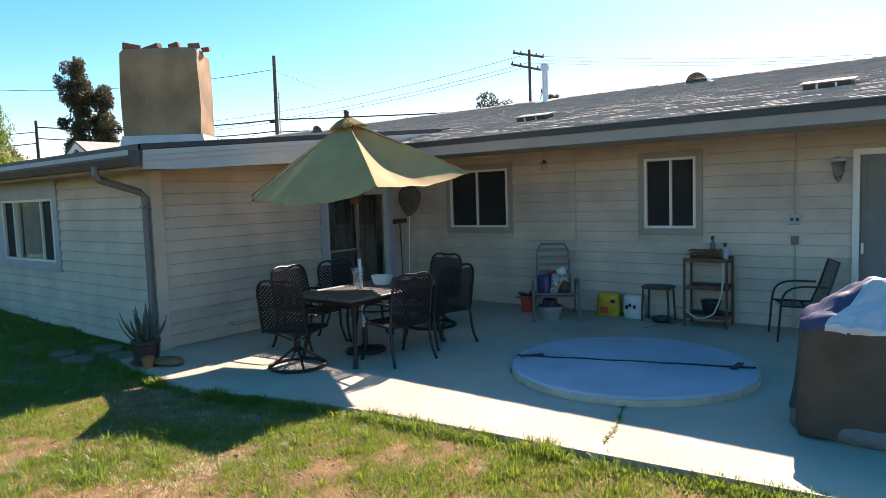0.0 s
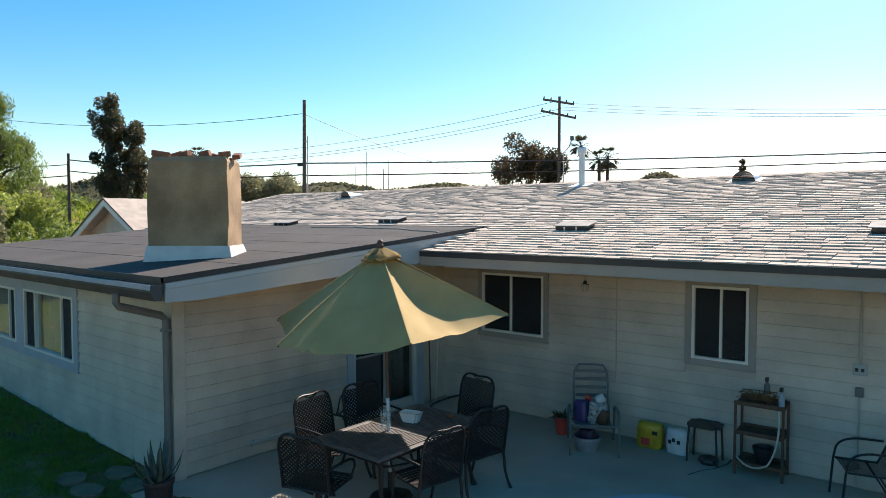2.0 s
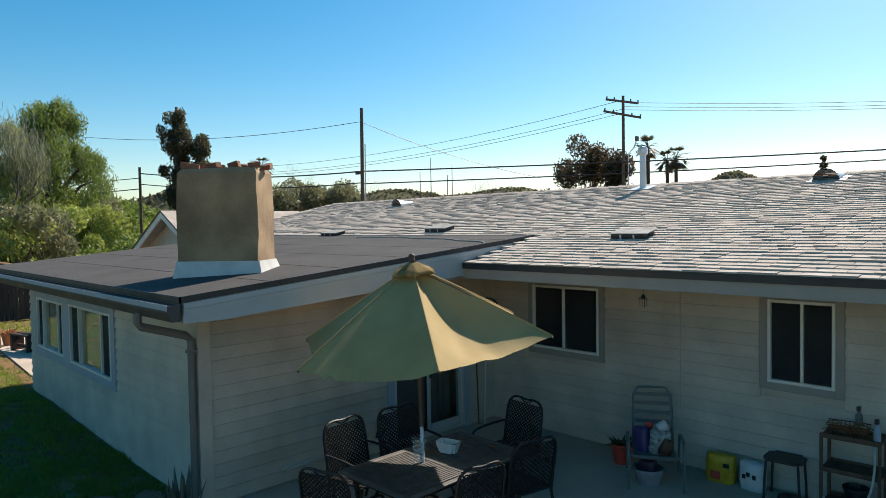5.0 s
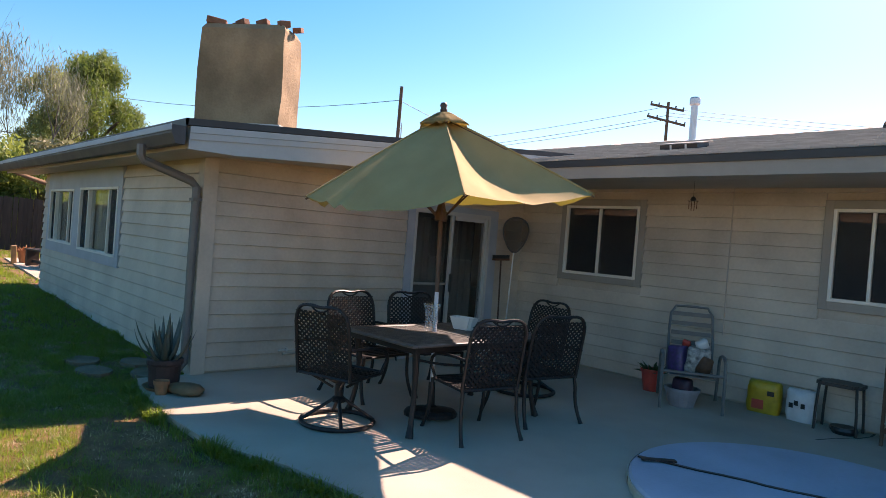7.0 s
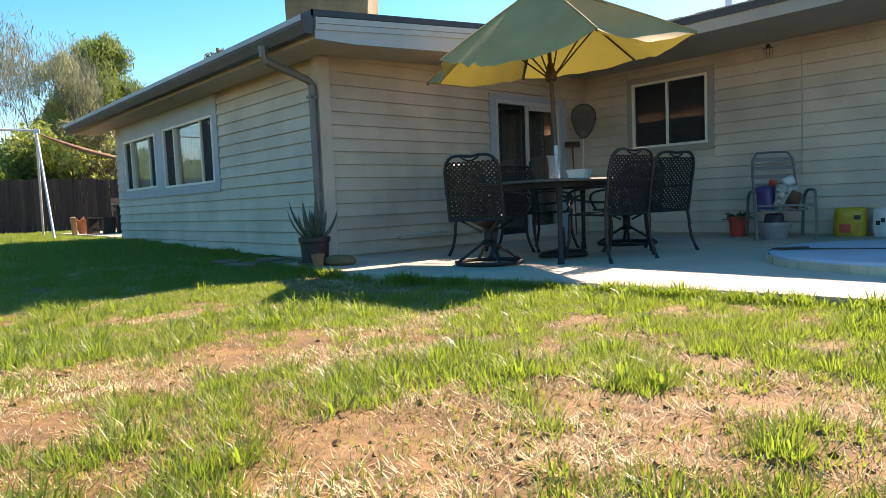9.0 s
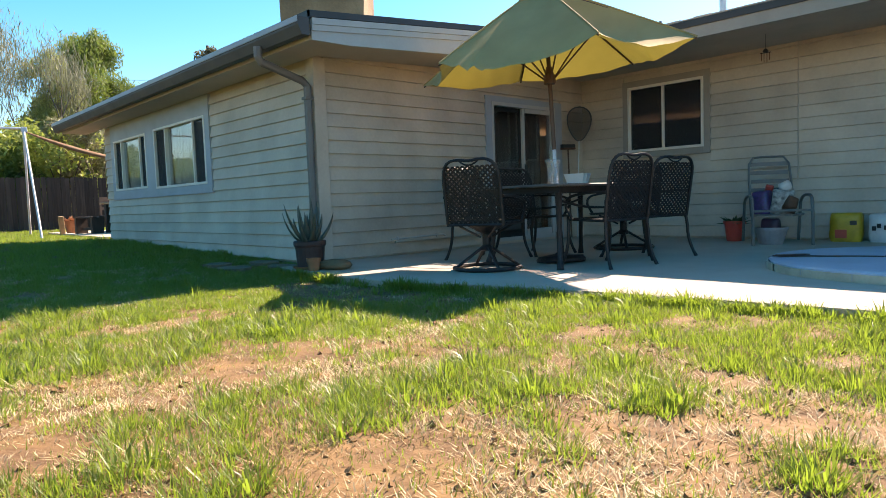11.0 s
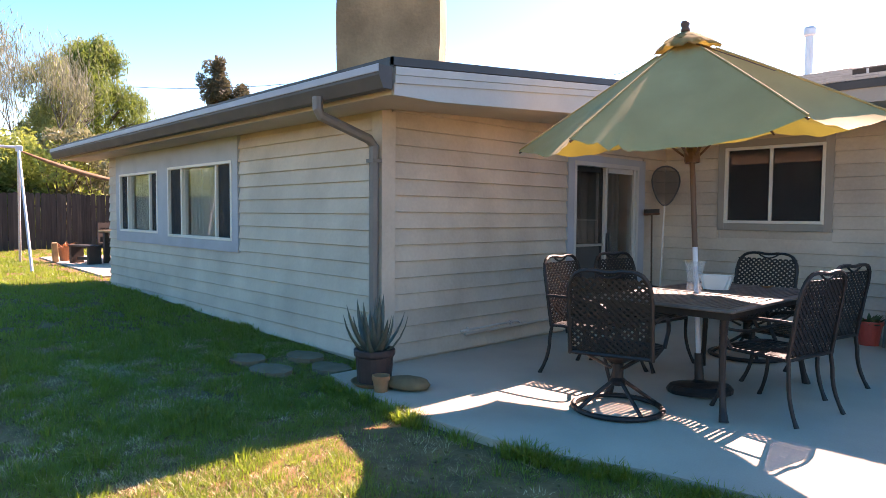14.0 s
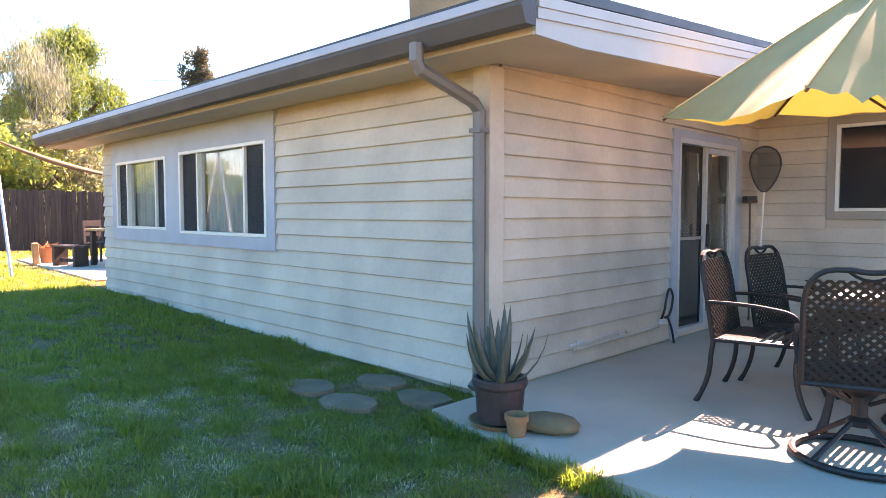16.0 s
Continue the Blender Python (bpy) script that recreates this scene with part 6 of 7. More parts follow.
def weeping_tree(name, label, x, y, h, wide, low, m, seed, n, per, size, ragged=0.3):
    """A tall crown of hanging clumps round rising limbs, uneven at its edge."""
    z = lawn_height(x, y)
    t = thing(name, label, "tree", pose(x, y, z))
    rd = random.Random(seed)
    bm = bmesh.new()
    tube(bm, [(0, 0, -0.5), (0.1, 0.05, h * 0.25), (-0.1, 0.1, h * 0.55), (0.05, 0, h * 0.85)], [0.3, 0.24, 0.15, 0.04], 8)
    for k in range(7):
        a, b = rd.uniform(0, 6.28), rd.uniform(0.2, 0.5)
        tube(bm, [(0, 0, h * b), (0.45 * wide * math.cos(a), 0.45 * wide * math.sin(a), h * (b + 0.16)), (0.8 * wide * math.cos(a), 0.8 * wide * math.sin(a), h * (b + 0.2))], [0.12, 0.07, 0.02], 6)
    part("trunk", bm, BARK, t, smooth=True)
    clumps = []
    for _ in range(n):
        u, a = rd.random(), rd.uniform(0, 6.28)
        edge = wide * math.sin(math.pi * (0.22 + 0.70 * u)) ** 0.8 * (1 + ragged * noise.noise(Vector((2 * math.cos(a), 2 * math.sin(a), 5 * u + seed))))
        k = edge * math.sqrt(rd.uniform(0.1, 1.0))
        clumps.append((k * math.cos(a), k * math.sin(a), h * (low + (0.96 - low) * u), wide * rd.uniform(0.16, 0.30)))
    leaf_cloud("crown", clumps, per, size, m, t, seed, 1.0, stretch=1.25)
    return t


x, y = along(-0.9664, 0.257, 40)
weeping_tree("pepper_tree", "tall dense green pepper tree on the hillside behind the fence", x, y, 8.9, 2.6, 0.12, PEPPER, 12, 115, 520, 0.105)
x, y = along(-0.9767, 0.2147, 37)
weeping_tree("pepper_tree", "pale olive weeping pepper tree behind the fence", x, y, 7.6, 1.8, 0.2, WILLOW, 31, 60, 300, 0.105, 0.5)
x, y = along(-0.985, 0.1725, 35)
t = tree("bare_tree", "nearly bare grey tree with thin drooping twigs", x, y, lawn_height(x, y), 8.6, 2.3, TWIGGY, 8, 60, 0.17, 2.2, 0.8, bark=PALEBARK, depth=4, spread=0.13)
x, y = along(-0.993, 0.118, 35)
t = tree("bare_tree", "bare pale tree with thin hanging twigs", x, y, lawn_height(x, y), 9.0, 2.6, TWIGGY, 18, 55, 0.17, 2.2, 0.9, bark=PALEBARK, depth=4, spread=0.13)
rd = random.Random(77)
for i in range(34):
    dx = -0.9995 + 0.0031 * i
    dy = math.sqrt(1 - dx * dx)
    dist = rd.uniform(29, 39)
    x, y = along(dx, dy, dist)
    m_, lab = rd.choice(((YELLOWG, "yellow green bush on the slope behind the fence"), (YELLOWG, "yellow green bush on the slope behind the fence"), (PEPPER, "dark green bush on the slope behind the fence"), (GREYBUSH, "dry grey brown bush on the slope behind the fence"), (GREYBUSH, "dry grey brown bush on the slope behind the fence")))
    tall = rd.uniform(3.2, 4.8) if dx < -0.955 else rd.uniform(1.3, 2.4)
    b = bush("hillside_bush", lab, x, y, lawn_height(x, y), rd.uniform(1.2, 2.0), tall, m_, 100 + i, 4200, 0.105)
    b["group"] = "bushes on the slope"
for i in range(16):
    x, y = rd.uniform(-46, -23), rd.uniform(-30, -7)
    b = bush("hillside_bush", "green bush on the slope behind the fence", x, y, lawn_height(x, y), rd.uniform(1.5, 2.6), rd.uniform(1.5, 3.0), rd.choice((PEPPER, YELLOWG)), 300 + i, 1000, 0.15)
    b["group"] = "bushes on the slope"
# planting at the near end of the yard, mirrored in the windows
for i in range(13):
    m_, lab = ((YELLOWG, "yellow green bush at the end of the lawn"), (PEPPER, "green bush at the end of the lawn"))[i % 2]
    x, y = -19.0 + i * 2.3 + rd.uniform(-0.5, 0.5), -13.2 + rd.uniform(-0.8, 0.8)
    b = bush("garden_bush", lab, x, y, -0.05, rd.uniform(1.5, 2.0), rd.uniform(2.0, 3.2), m_, 200 + i, 1800, 0.13)
    b["group"] = "bushes at the end of the lawn"
# two-headed dark conifer
x, y = -34.6, 14.1
t = thing("tall_conifer", "tall dark two headed conifer beyond the house", "tree", pose(x, y, 0.4) @ Matrix.Diagonal((0.95, 0.95, 1.1, 1)))
bm = bmesh.new()
tube(bm, [(0, 0, -1), (0.1, 0, 4), (-0.2, 0.2, 9.6)], [0.35, 0.28, 0.1], 8)
tube(bm, [(0.1, 0, 2.2), (0.6, 1.0, 4.2), (0.75, 1.5, 7.4)], [0.2, 0.15, 0.07], 7)
part("trunk", bm, BARK, t, smooth=True)
rd = random.Random(9)
cl = []
for cx, cy, z0, z1, wide, n in ((-0.15, 0.0, 4.4, 9.6, 1.15, 46), (0.6, 1.35, 3.4, 7.9, 1.15, 40), (0.1, 0.2, 1.8, 4.4, 0.8, 9)):
    for _ in range(n):
        s, a = rd.random(), rd.uniform(0, 6.28)
        k = wide * math.sqrt(math.sin(math.pi * (0.1 + 0.82 * s))) * rd.uniform(0.2, 0.9)
        cl.append((cx + k * math.cos(a), cy + k * math.sin(a), z0 + (z1 - z0) * s, rd.uniform(0.32, 0.55)))
leaf_cloud("crown", cl, 230, 0.11, CONIFER, t, 4, 0.3)
# trees past the roof ridge
for dx, dy, dist, h, r, m_, sd, lab in ((-0.938, 0.345, 62, 4.6, 3.4, PEPPER, 141, "low green tree beyond the house"), (-0.915, 0.40, 66, 4.4, 3.4, YELLOWG, 142, "low yellow green tree beyond the house"), (-0.885, 0.465, 68, 4.8, 3.6, PEPPER, 143, "low green tree beyond the house"), (-0.945, 0.325, 52, 4.6, 2.6, PEPPER, 41, "round green tree beyond the house"), (-0.905, 0.425, 50, 4.0, 2.2, PEPPER, 42, "green tree beyond the house"), (-0.85, 0.53, 55, 6.3, 3.6, GREYBUSH, 43, "dry tan tree beyond the house"), (-0.81, 0.58, 58, 6.2, 3.4, GREYBUSH, 44, "dry tan tree beyond the house"), (-0.775, 0.63, 60, 4.6, 2.6, PEPPER, 45, "green tree beyond the house"), (-0.545, 0.838, 62, 10.2, 4.6, REDDISH, 46, "large reddish brown tree behind the house"), (-0.60, 0.80, 60, 5.8, 2.6, REDDISH, 47, "reddish brown tree behind the house"), (-0.50, 0.866, 60, 6.4, 2.6, REDDISH, 48, "reddish brown tree behind the house"), (-0.18, 0.98, 90, 4.4, 3.4, PEPPER, 49, "green tree far behind the house"), (-0.235, 0.972, 95, 5.6, 3.0, GREYBUSH, 50, "thin grey tree far behind the house"), (-0.13, 0.99, 90, 4.7, 3.4, PEPPER, 51, "green tree far behind the house")):
    x, y = along(dx, dy, dist)
    tree("background_tree", lab, x, y, 0.5, h, r, m_, sd, 480, 0.15 * dist / 55, 0.2, None if r < 3.5 else 1.15)
for dx, dy, dist, h, sd in ((-0.675, 0.735, 60, 6.9, 61), (-0.655, 0.755, 61, 6.2, 62), (-0.835, 0.548, 52, 7.0, 63), (-0.80, 0.60, 55, 6.6, 64)):
    x, y = along(dx, dy, dist)
    t = thing("bare_tree", "leafless pale tree beyond the roof", "tree", pose(x, y, 0.5))
    bm, tips = bmesh.new(), []
    limbs(bm, Vector((0, 0, 0)), Vector((0, 0, 1)), h * 0.36, 0.16, 5, random.Random(sd), tips, sides=5)
    part("trunk", bm, PALEBARK, t)


def palm(x, y, h, seed, r=1.5):
    t = thing("palm_tree", "fan palm with a thin trunk beyond the house", "palm tree", pose(x, y, 0.5))
    rd = random.Random(seed)
    bm = bmesh.new()
    tube(bm, [(0, 0, -0.3), (0.1, 0, h * 0.5), (0, 0.1, h)], [0.22, 0.18, 0.17], 8)
    part("trunk", bm, BARK, t)
    bm = bmesh.new()
    for i in range(34):
        a, e = rd.uniform(0, 6.28), rd.uniform(-0.9, 1.2)
        d = Vector((math.cos(a) * math.cos(e), math.sin(a) * math.cos(e), math.sin(e)))
        c = Vector((0, 0.1, h)) + d * r * 0.55
        sd = d.cross(Vector((0, 0, 1)))
        sd.normalize()
        for k in range(9):
            b = (k - 4) / 4
            tip = c + (d + sd * b * 0.9 - Vector((0, 0, 0.25 + 0.3 * abs(b)))) * r * 0.5 * (1 - 0.25 * abs(b))
            o = sd * 0.1
            bm.faces.new([bm.verts.new(p) for p in (c - o, c + o, tip)])
        tube(bm, [(0, 0.1, h), c], 0.02, 3, caps=False)
    part("crown", bm, CONIFER, t)
    return t


for dx, dy, dist, h, sd, r in ((-0.871, 0.491, 60, 8.0, 1, 1.2), (-0.475, 0.880, 66, 9.8, 2, 1.4), (-0.452, 0.892, 69, 8.6, 3, 1.4), (-0.4415, 0.897, 70, 9.0, 4, 1.6)):
    x, y = along(dx, dy, dist)
    palm(x, y, h, sd, r)
x, y = along(-0.272, 0.962, 80)
t = thing("cypress", "slim dark cypress beyond the ridge", "tree", pose(x, y, 0.5))
bm = bmesh.new()
tube(bm, [(0, 0, -0.3), (0, 0, 5)], [0.2, 0.08], 6)
part("trunk", bm, BARK, t)
leaf_cloud("crown", [(0, 0, 1.5 + 0.75 * i, 0.7 * (1 - (i / 11) ** 2) + 0.15) for i in range(11)], 140, 0.2, CONIFER, t, 6)

# ---------------------------------------------------------------- hills
SCRUB = translucent(mat("hill_scrub", (0.12, 0.115, 0.07), 0.95, 0.2, 0.1, 0, 1, rnd=0.25, island=True), 0.5, (0.20, 0.19, 0.11))
def hill(name, label, az0, az1, dist, base, peak, seed, m, n=60):
    bm = bmesh.new()
    rows = []
    for j, (k, dd) in enumerate(((0.0, 0.82), (0.55, 0.92), (0.9, 0.98), (1.0, 1.0), (0.6, 1.1), (0.0, 1.3))):
        row = []
        for i in range(n + 1):
            s = i / n
            az = radians(az0 + (az1 - az0) * s)
            e = math.sin(math.pi * s) ** 0.7
            z = base + k * peak * e * (0.78 + 0.32 * noise.noise(Vector((s * 5 + seed, seed, j * 0.15))) + 0.035 * noise.noise(Vector((s * 30, seed, j))))
            row.append(bm.verts.new((7 + dist * dd * math.sin(az) * -1, -4 + dist * dd * math.cos(az), z)))
        rows.append(row)
    for a, b in zip(rows, rows[1:]):
        for i in range(n):
            bm.faces.new((a[i], a[i + 1], b[i + 1], b[i]))
    rd = random.Random(int(seed * 10))
    clumps = []
    for _ in range(2600):
        i, j, s, u = rd.randrange(n), rd.randrange(3), rd.random(), rd.random()
        a, b = rows[j][i].co.lerp(rows[j][i + 1].co, s), rows[j + 1][i].co.lerp(rows[j + 1][i + 1].co, s)
        p = a.lerp(b, u)
        clumps.append((p.x, p.y, p.z + 0.4, rd.uniform(0.4, 0.9) * dist / 500))
    ob = structure(name, bm, m, label, "hill", smooth=True)
    leaf_cloud("scrub", clumps, 6, 0.7 * dist / 500, SCRUB, ob, int(seed * 10), spread=0.8)["kind"] = "stuff"
    return ob


# distance haze is put into the hills' paler base colours
HILLG = mat("chaparral_hill", (0.150, 0.132, 0.078), 0.95, 0.25, 0.035, 0, 0.3, col2=(0.085, 0.085, 0.045), spec=0.05)
HILLB = mat("hazy_chaparral_hill", (0.165, 0.145, 0.105), 0.95, 0.2, 0.03, 0, 0.25, col2=(0.10, 0.095, 0.065), spec=0.05)
hill("backdrop_hill_a", "low scrub covered hill in the distance", 29, 68, 450, -5, 43, 1, HILLG)
hill("backdrop_hill_b", "scrub covered hill in the distance", 13, 32, 500, -5, 47, 2.4, HILLB)
hill("backdrop_hill_c", "hazy scrub covered hill in the distance", -34, 15.5, 620, -5, 62, 4.2, HILLB)
hill("backdrop_hill_d", "green slope beyond the neighbouring trees", 54, 82, 260, -2, 22, 6.7, HILLG)

# ---------------------------------------------------------------- poles and wires
def utility_pole(x, y, h, arms, lean=0.0, name="utility_pole", label="dark wooden utility pole with crossarms"):
    t = thing(name, label, "utility pole", pose(x, y, 0, 0, lean, 0))
    bm = bmesh.new()
    tube(bm, [(0, 0, -0.5), (0, 0, h)], [0.125, 0.085], 10)
    part("pole", bm, POLE_T, t)
    for z, l, r in arms:
        a = part("crossarm", boxes((-l, l, -0.06, 0.06, -0.06, 0.06)), POLE_T, t, at=pose(0, -0.12, z, 0, r[1], r[0]))
        for k in (-0.95, -0.5, 0.5, 0.95):
            part("insulator", boxes((l * k - 0.04, l * k + 0.04, -0.04, 0.04, 0.062, 0.2), bevel=0.01), GREYSTEEL, a)
    return t


P1 = (-20.8, 18.2)
P2 = (-14.4, 33.6)
P3 = along(-0.889, 0.457, 70)
P4 = along(-0.937, 0.349, 48)
p1 = utility_pole(*P1, 9.4, [], 0.6)
bm = bmesh.new()
tube(bm, [(0.28, 0, 0), (0.26, 0, 7.5)], 0.03, 6)
part("conduit_riser", bm, STEELWHITE, p1)
part("riser_bracket", boxes((0.0, 0.28, -0.02, 0.02, 7.2, 7.25)), GALV, p1)
part("splice_case", boxes((-0.55, -0.2, -0.06, 0.06, 5.95, 6.13), bevel=0.02), BLACKPLASTIC, p1)
p2 = utility_pole(*P2, 11.0, [(10.65, 1.0, (40, 9)), (9.85, 1.15, (40, 12))])
bm = bmesh.new()
tube(bm, [(0.3, 0.1, 0), (0.28, 0.1, 7.4), (0.5, 0.4, 7.8), (0.65, 0.5, 8.3)], 0.035, 6)
part("conduit_riser", bm, STEELWHITE, p2)
part("cutout_switch", boxes((-0.1, 0.1, -0.1, 0.1, 8.2, 8.5), bevel=0.03), GREYSTEEL, p2, at=pose(0.65, 0.5, 0))
utility_pole(*P3, 9.6, [(9.3, 1.0, (10, 0)), (8.5, 0.8, (10, 0))])
utility_pole(*P4, 7.3, [])
WIREM = mat("black_cable", (0.02, 0.02, 0.02), 0.5, 0.1, 5, 0, 30)


def wire(a, b, sag, r=0.018):
    bm = bmesh.new()
    A, B = Vector(a), Vector(b)
    tube(bm, [A.lerp(B, i / 14) - Vector((0, 0, sag * 4 * (i / 14) * (1 - i / 14))) for i in range(15)], r, 4, caps=False)
    return tagged(part("overhead_wire", bm, WIREM), "thin black overhead wire between utility poles", "wire", "overhead wires")


for z1, z2 in ((10.75, 9.3), (10.2, 8.7), (9.95, 8.5)):
    wire((*P2, z1), (*P3, z2), 0.9, 0.014)
for dz in (0, -0.25, -0.45):
    wire((*P2, 10.6 + dz), (*along(0.12, 1.0, 75), 12.8 + dz), 0.8, 0.014)
wire((*P1, 8.7), (*along(-0.985, 0.17, 60), 11.5), 1.2, 0.014)
wire((*P1, 8.7), (*along(-0.60, 0.80, 40), 5.9), 0.3, 0.014)
wire((*P1, 6.1), (2.6, 35.9, 6.5), 0.1, 0.034)
wire((*P1, 6.1), (*P4, 6.9), 0.3, 0.034)
wire((*P1, 5.45), (2.5, 35.9, 6.05), 0.1, 0.03)
wire((*P1, 5.5), (*P4, 6.2), 0.3, 0.028)
wire((2.6, 35.9, 6.5), (31.0, 53.0, 6.9), 0.2, 0.034)
wire((2.5, 35.9, 6.05), (31.0, 53.0, 6.4), 0.2, 0.03)
wire((*P4, 6.6), (*along(-0.99, 0.1, 55), 6.8), 0.4, 0.025)
wire((*P4, 5.9), (*along(-0.99, 0.1, 55), 6.0), 0.4, 0.03)
for dx, dy, h in ((-0.727, 0.686, 35), (-0.738, 0.674, 26), (-0.705, 0.709, 30), (-0.71, 0.704, 24)):
    x, y = along(dx, dy, 430)
    t = thing("radio_mast", "thin steel mast on the distant hill", "mast", pose(x, y, 12), "masts on the hill")
    bm = bmesh.new()
    tube(bm, [(0, 0, 0), (0, 0, h)], [0.5, 0.25], 4)
    part("mast", bm, GREYSTEEL, t)

# ---------------------------------------------------------------- grass
def edge_y(x):
    for (x0, y0_), (x1, y1_) in zip(PATIO_EDGE, PATIO_EDGE[1:]):
        if x0 <= x <= x1:
            return y0_ + (y1_ - y0_) * (x - x0) / (x1 - x0)
    return 99.0 if x < 0 else 0.8


def patchiness(x, y):
    return 0.6 * noise.noise(Vector((x * 1.2, y * 1.2, 7.0))) + 0.6 * noise.noise(Vector((x * 3.7, y * 3.7, 1.0))) + 0.5 * noise.noise(Vector((x * 9.0, y * 9.0, 4.0)))


def bare_spot(x, y):
    """The trodden patch of soil in front of the slab's corner."""
    return (x - 1.95) ** 2 + ((y + 1.05) / 0.5) ** 2 < 0.75


def straw_keep(p, x, y):
    if bare_spot(x, y):
        return 0.10
    q = noise.noise(Vector((x * 2.3, y * 2.3, 15.0))) + 0.9 * noise.noise(Vector((x * 7.0, y * 7.0, 21.0)))
    return max(0.16, min(0.95, 0.60 + 1.0 * q)) * (1.12 - green_keep(p, x, y))


def grass(name, label, count, region, lo, hi, width, m, seed, keep, tuft, lean, spread=0.05, plain=False):
    """Blades in tufts; plain ones are a single pointed facet each."""
    r = np.random.RandomState(seed)
    x0, x1, ya, yb = region
    cx, cy = r.uniform(x0, x1, count // tuft), r.uniform(ya, yb, count // tuft)
    ok = []
    for i in range(len(cx)):
        x, y = float(cx[i]), float(cy[i])
        if x < 0.0 and y > -0.04 and x > WING_L - 0.02:
            continue
        if x >= 0.0 and y > edge_y(x) - 0.015:
            continue
        if -15.7 < x < -8.7 and y > 0.3:
            continue
        p = patchiness(x, y)
        if r.rand() < keep(p, x, y):
            ok.append((x, y, lawn_height(x, y), 0.6 + 0.8 * max(0.0, min(1.0, 0.5 + p))))
    c = np.array(ok)
    idx = np.repeat(np.arange(len(c)), tuft)
    n = len(idx)
    a = r.uniform(0, 2 * np.pi, n)
    off = r.uniform(0, 1, n) ** 0.7 * spread
    bx, by, bz = c[idx, 0] + off * np.cos(a), c[idx, 1] + off * np.sin(a), c[idx, 2] - 0.012
    h = r.uniform(lo, hi, n) * c[idx, 3]
    b = a + r.uniform(-0.8, 0.8, n)
    ln = h * r.uniform(0.1, 1.0, n) * lean
    w = width * r.uniform(0.6, 1.3, n)
    px, py = -np.sin(b) * w, np.cos(b) * w
    lx, ly = np.cos(b) * ln, np.sin(b) * ln
    foot = [np.stack([bx - px, by - py, bz], 1), np.stack([bx + px, by + py, bz], 1)]
    tip = np.stack([bx + lx, by + ly, bz + h * (1 - 0.25 * np.minimum(1, ln / h))], 1)
    me = bpy.data.meshes.new(name)
    if plain:
        v = np.stack([*foot, tip], 1)
        loops, starts = np.arange(3 * n), np.arange(0, 3 * n, 3)
    else:
        mid = [np.stack([bx + lx * 0.35 + q * px * 0.8, by + ly * 0.35 + q * py * 0.8, bz + h * 0.6], 1) for q in (1, -1)]
        v = np.stack([*foot, *mid, tip], 1)
        base = np.arange(n)[:, None] * 5
        loops = np.concatenate([base + [0, 1, 2, 3], base + [3, 2, 4]], 1).ravel()
        starts = (np.arange(n)[:, None] * 7 + [0, 4]).ravel()
    me.vertices.add(v.shape[0] * v.shape[1])
    me.vertices.foreach_set("co", v.ravel())
    me.loops.add(len(loops))
    me.loops.foreach_set("vertex_index", loops)
    me.polygons.add(len(starts))
    me.polygons.foreach_set("loop_start", starts)
    me.update(calc_edges=True)
    me.materials.append(m)
    return tagged(new(name, me), label, "grass", kind="stuff")


GREEN = translucent(mat("green_grass_blade", (0.095, 0.125, 0.027), 0.42, 0.15, 0.8, 0, 30, col2=(0.12, 0.155, 0.045), rnd=0.5, island=True, spec=0.3), 0.40, (0.36, 0.50, 0.05))
STRAW = translucent(mat("dry_straw_blade", (0.74, 0.61, 0.37), 0.7, 0.15, 1.2, 0, 30, col2=(0.40, 0.26, 0.12), rnd=0.35, island=True), 0.2, (0.45, 0.32, 0.13))
NEAR, FAR = (-3.0, 9.2, -6.2, 0.8), (-19.3, -2.0, -9.0, 6.0)


def green_keep(p, x, y):
    d = edge_y(x) - y if x >= 0 else 0.6 - y
    k = 0.13 + 0.82 * max(0.0, min(1.0, (p + 0.10 + 0.14 * max(0.0, min(1.0, (4.0 - x) / 2.0)) + 0.34 * max(0.0, 1 - d / 2.0)) / 0.30))
    if bare_spot(x, y):
        return 0.08
    if d < 0.25 and x >= 0:
        k = max(k, 0.7)
    return k


grass("lawn_grass", "uneven green lawn grass in clumps", 1300000, NEAR, 0.028, 0.062, 0.0031, GREEN, 1, green_keep, 14, 1.1, 0.05, True)
grass("tall_grass_tufts", "taller green grass tufts in the lawn", 150000, NEAR, 0.045, 0.10, 0.0034, GREEN, 2, lambda p, x, y: 0.05 if 1.4 < x < 2.3 and y > -1.5 else 0.8 if p > 0.28 or (x >= 0 and edge_y(x) - y < 0.2) else 0.05, 26, 1.3, 0.055)
grass("edge_grass", "longer green grass growing over the patio edge", 170000, (0.0, 9.2, -0.95, 0.35), 0.05, 0.11, 0.0038, GREEN, 9, lambda p, x, y: (0.12 if 1.45 < x < 2.2 else 0.9 if p > -0.25 else 0.35) if edge_y(x) - y < 0.12 else 0.0, 12, 1.1)
grass("dry_grass", "dry straw coloured grass lying over the soil", 1000000, NEAR, 0.024, 0.050, 0.0036, STRAW, 3, straw_keep, 16, 2.2, 0.05, True)
grass("far_grass", "green lawn grass at the far end of the yard", 170000, FAR, 0.04, 0.10, 0.009, GREEN, 4, lambda p, x, y: 0.85 if p > -0.2 else 0.4, 9, 0.9, 0.07, True)
grass("hillside_grass", "green grass on the slope behind the fence", 190000, (-56, -19.8, -32, 26), 0.12, 0.4, 0.045, GREEN, 5, lambda p, x, y: 0.9 if p > -0.3 else 0.5, 6, 0.8, 0.1, True)
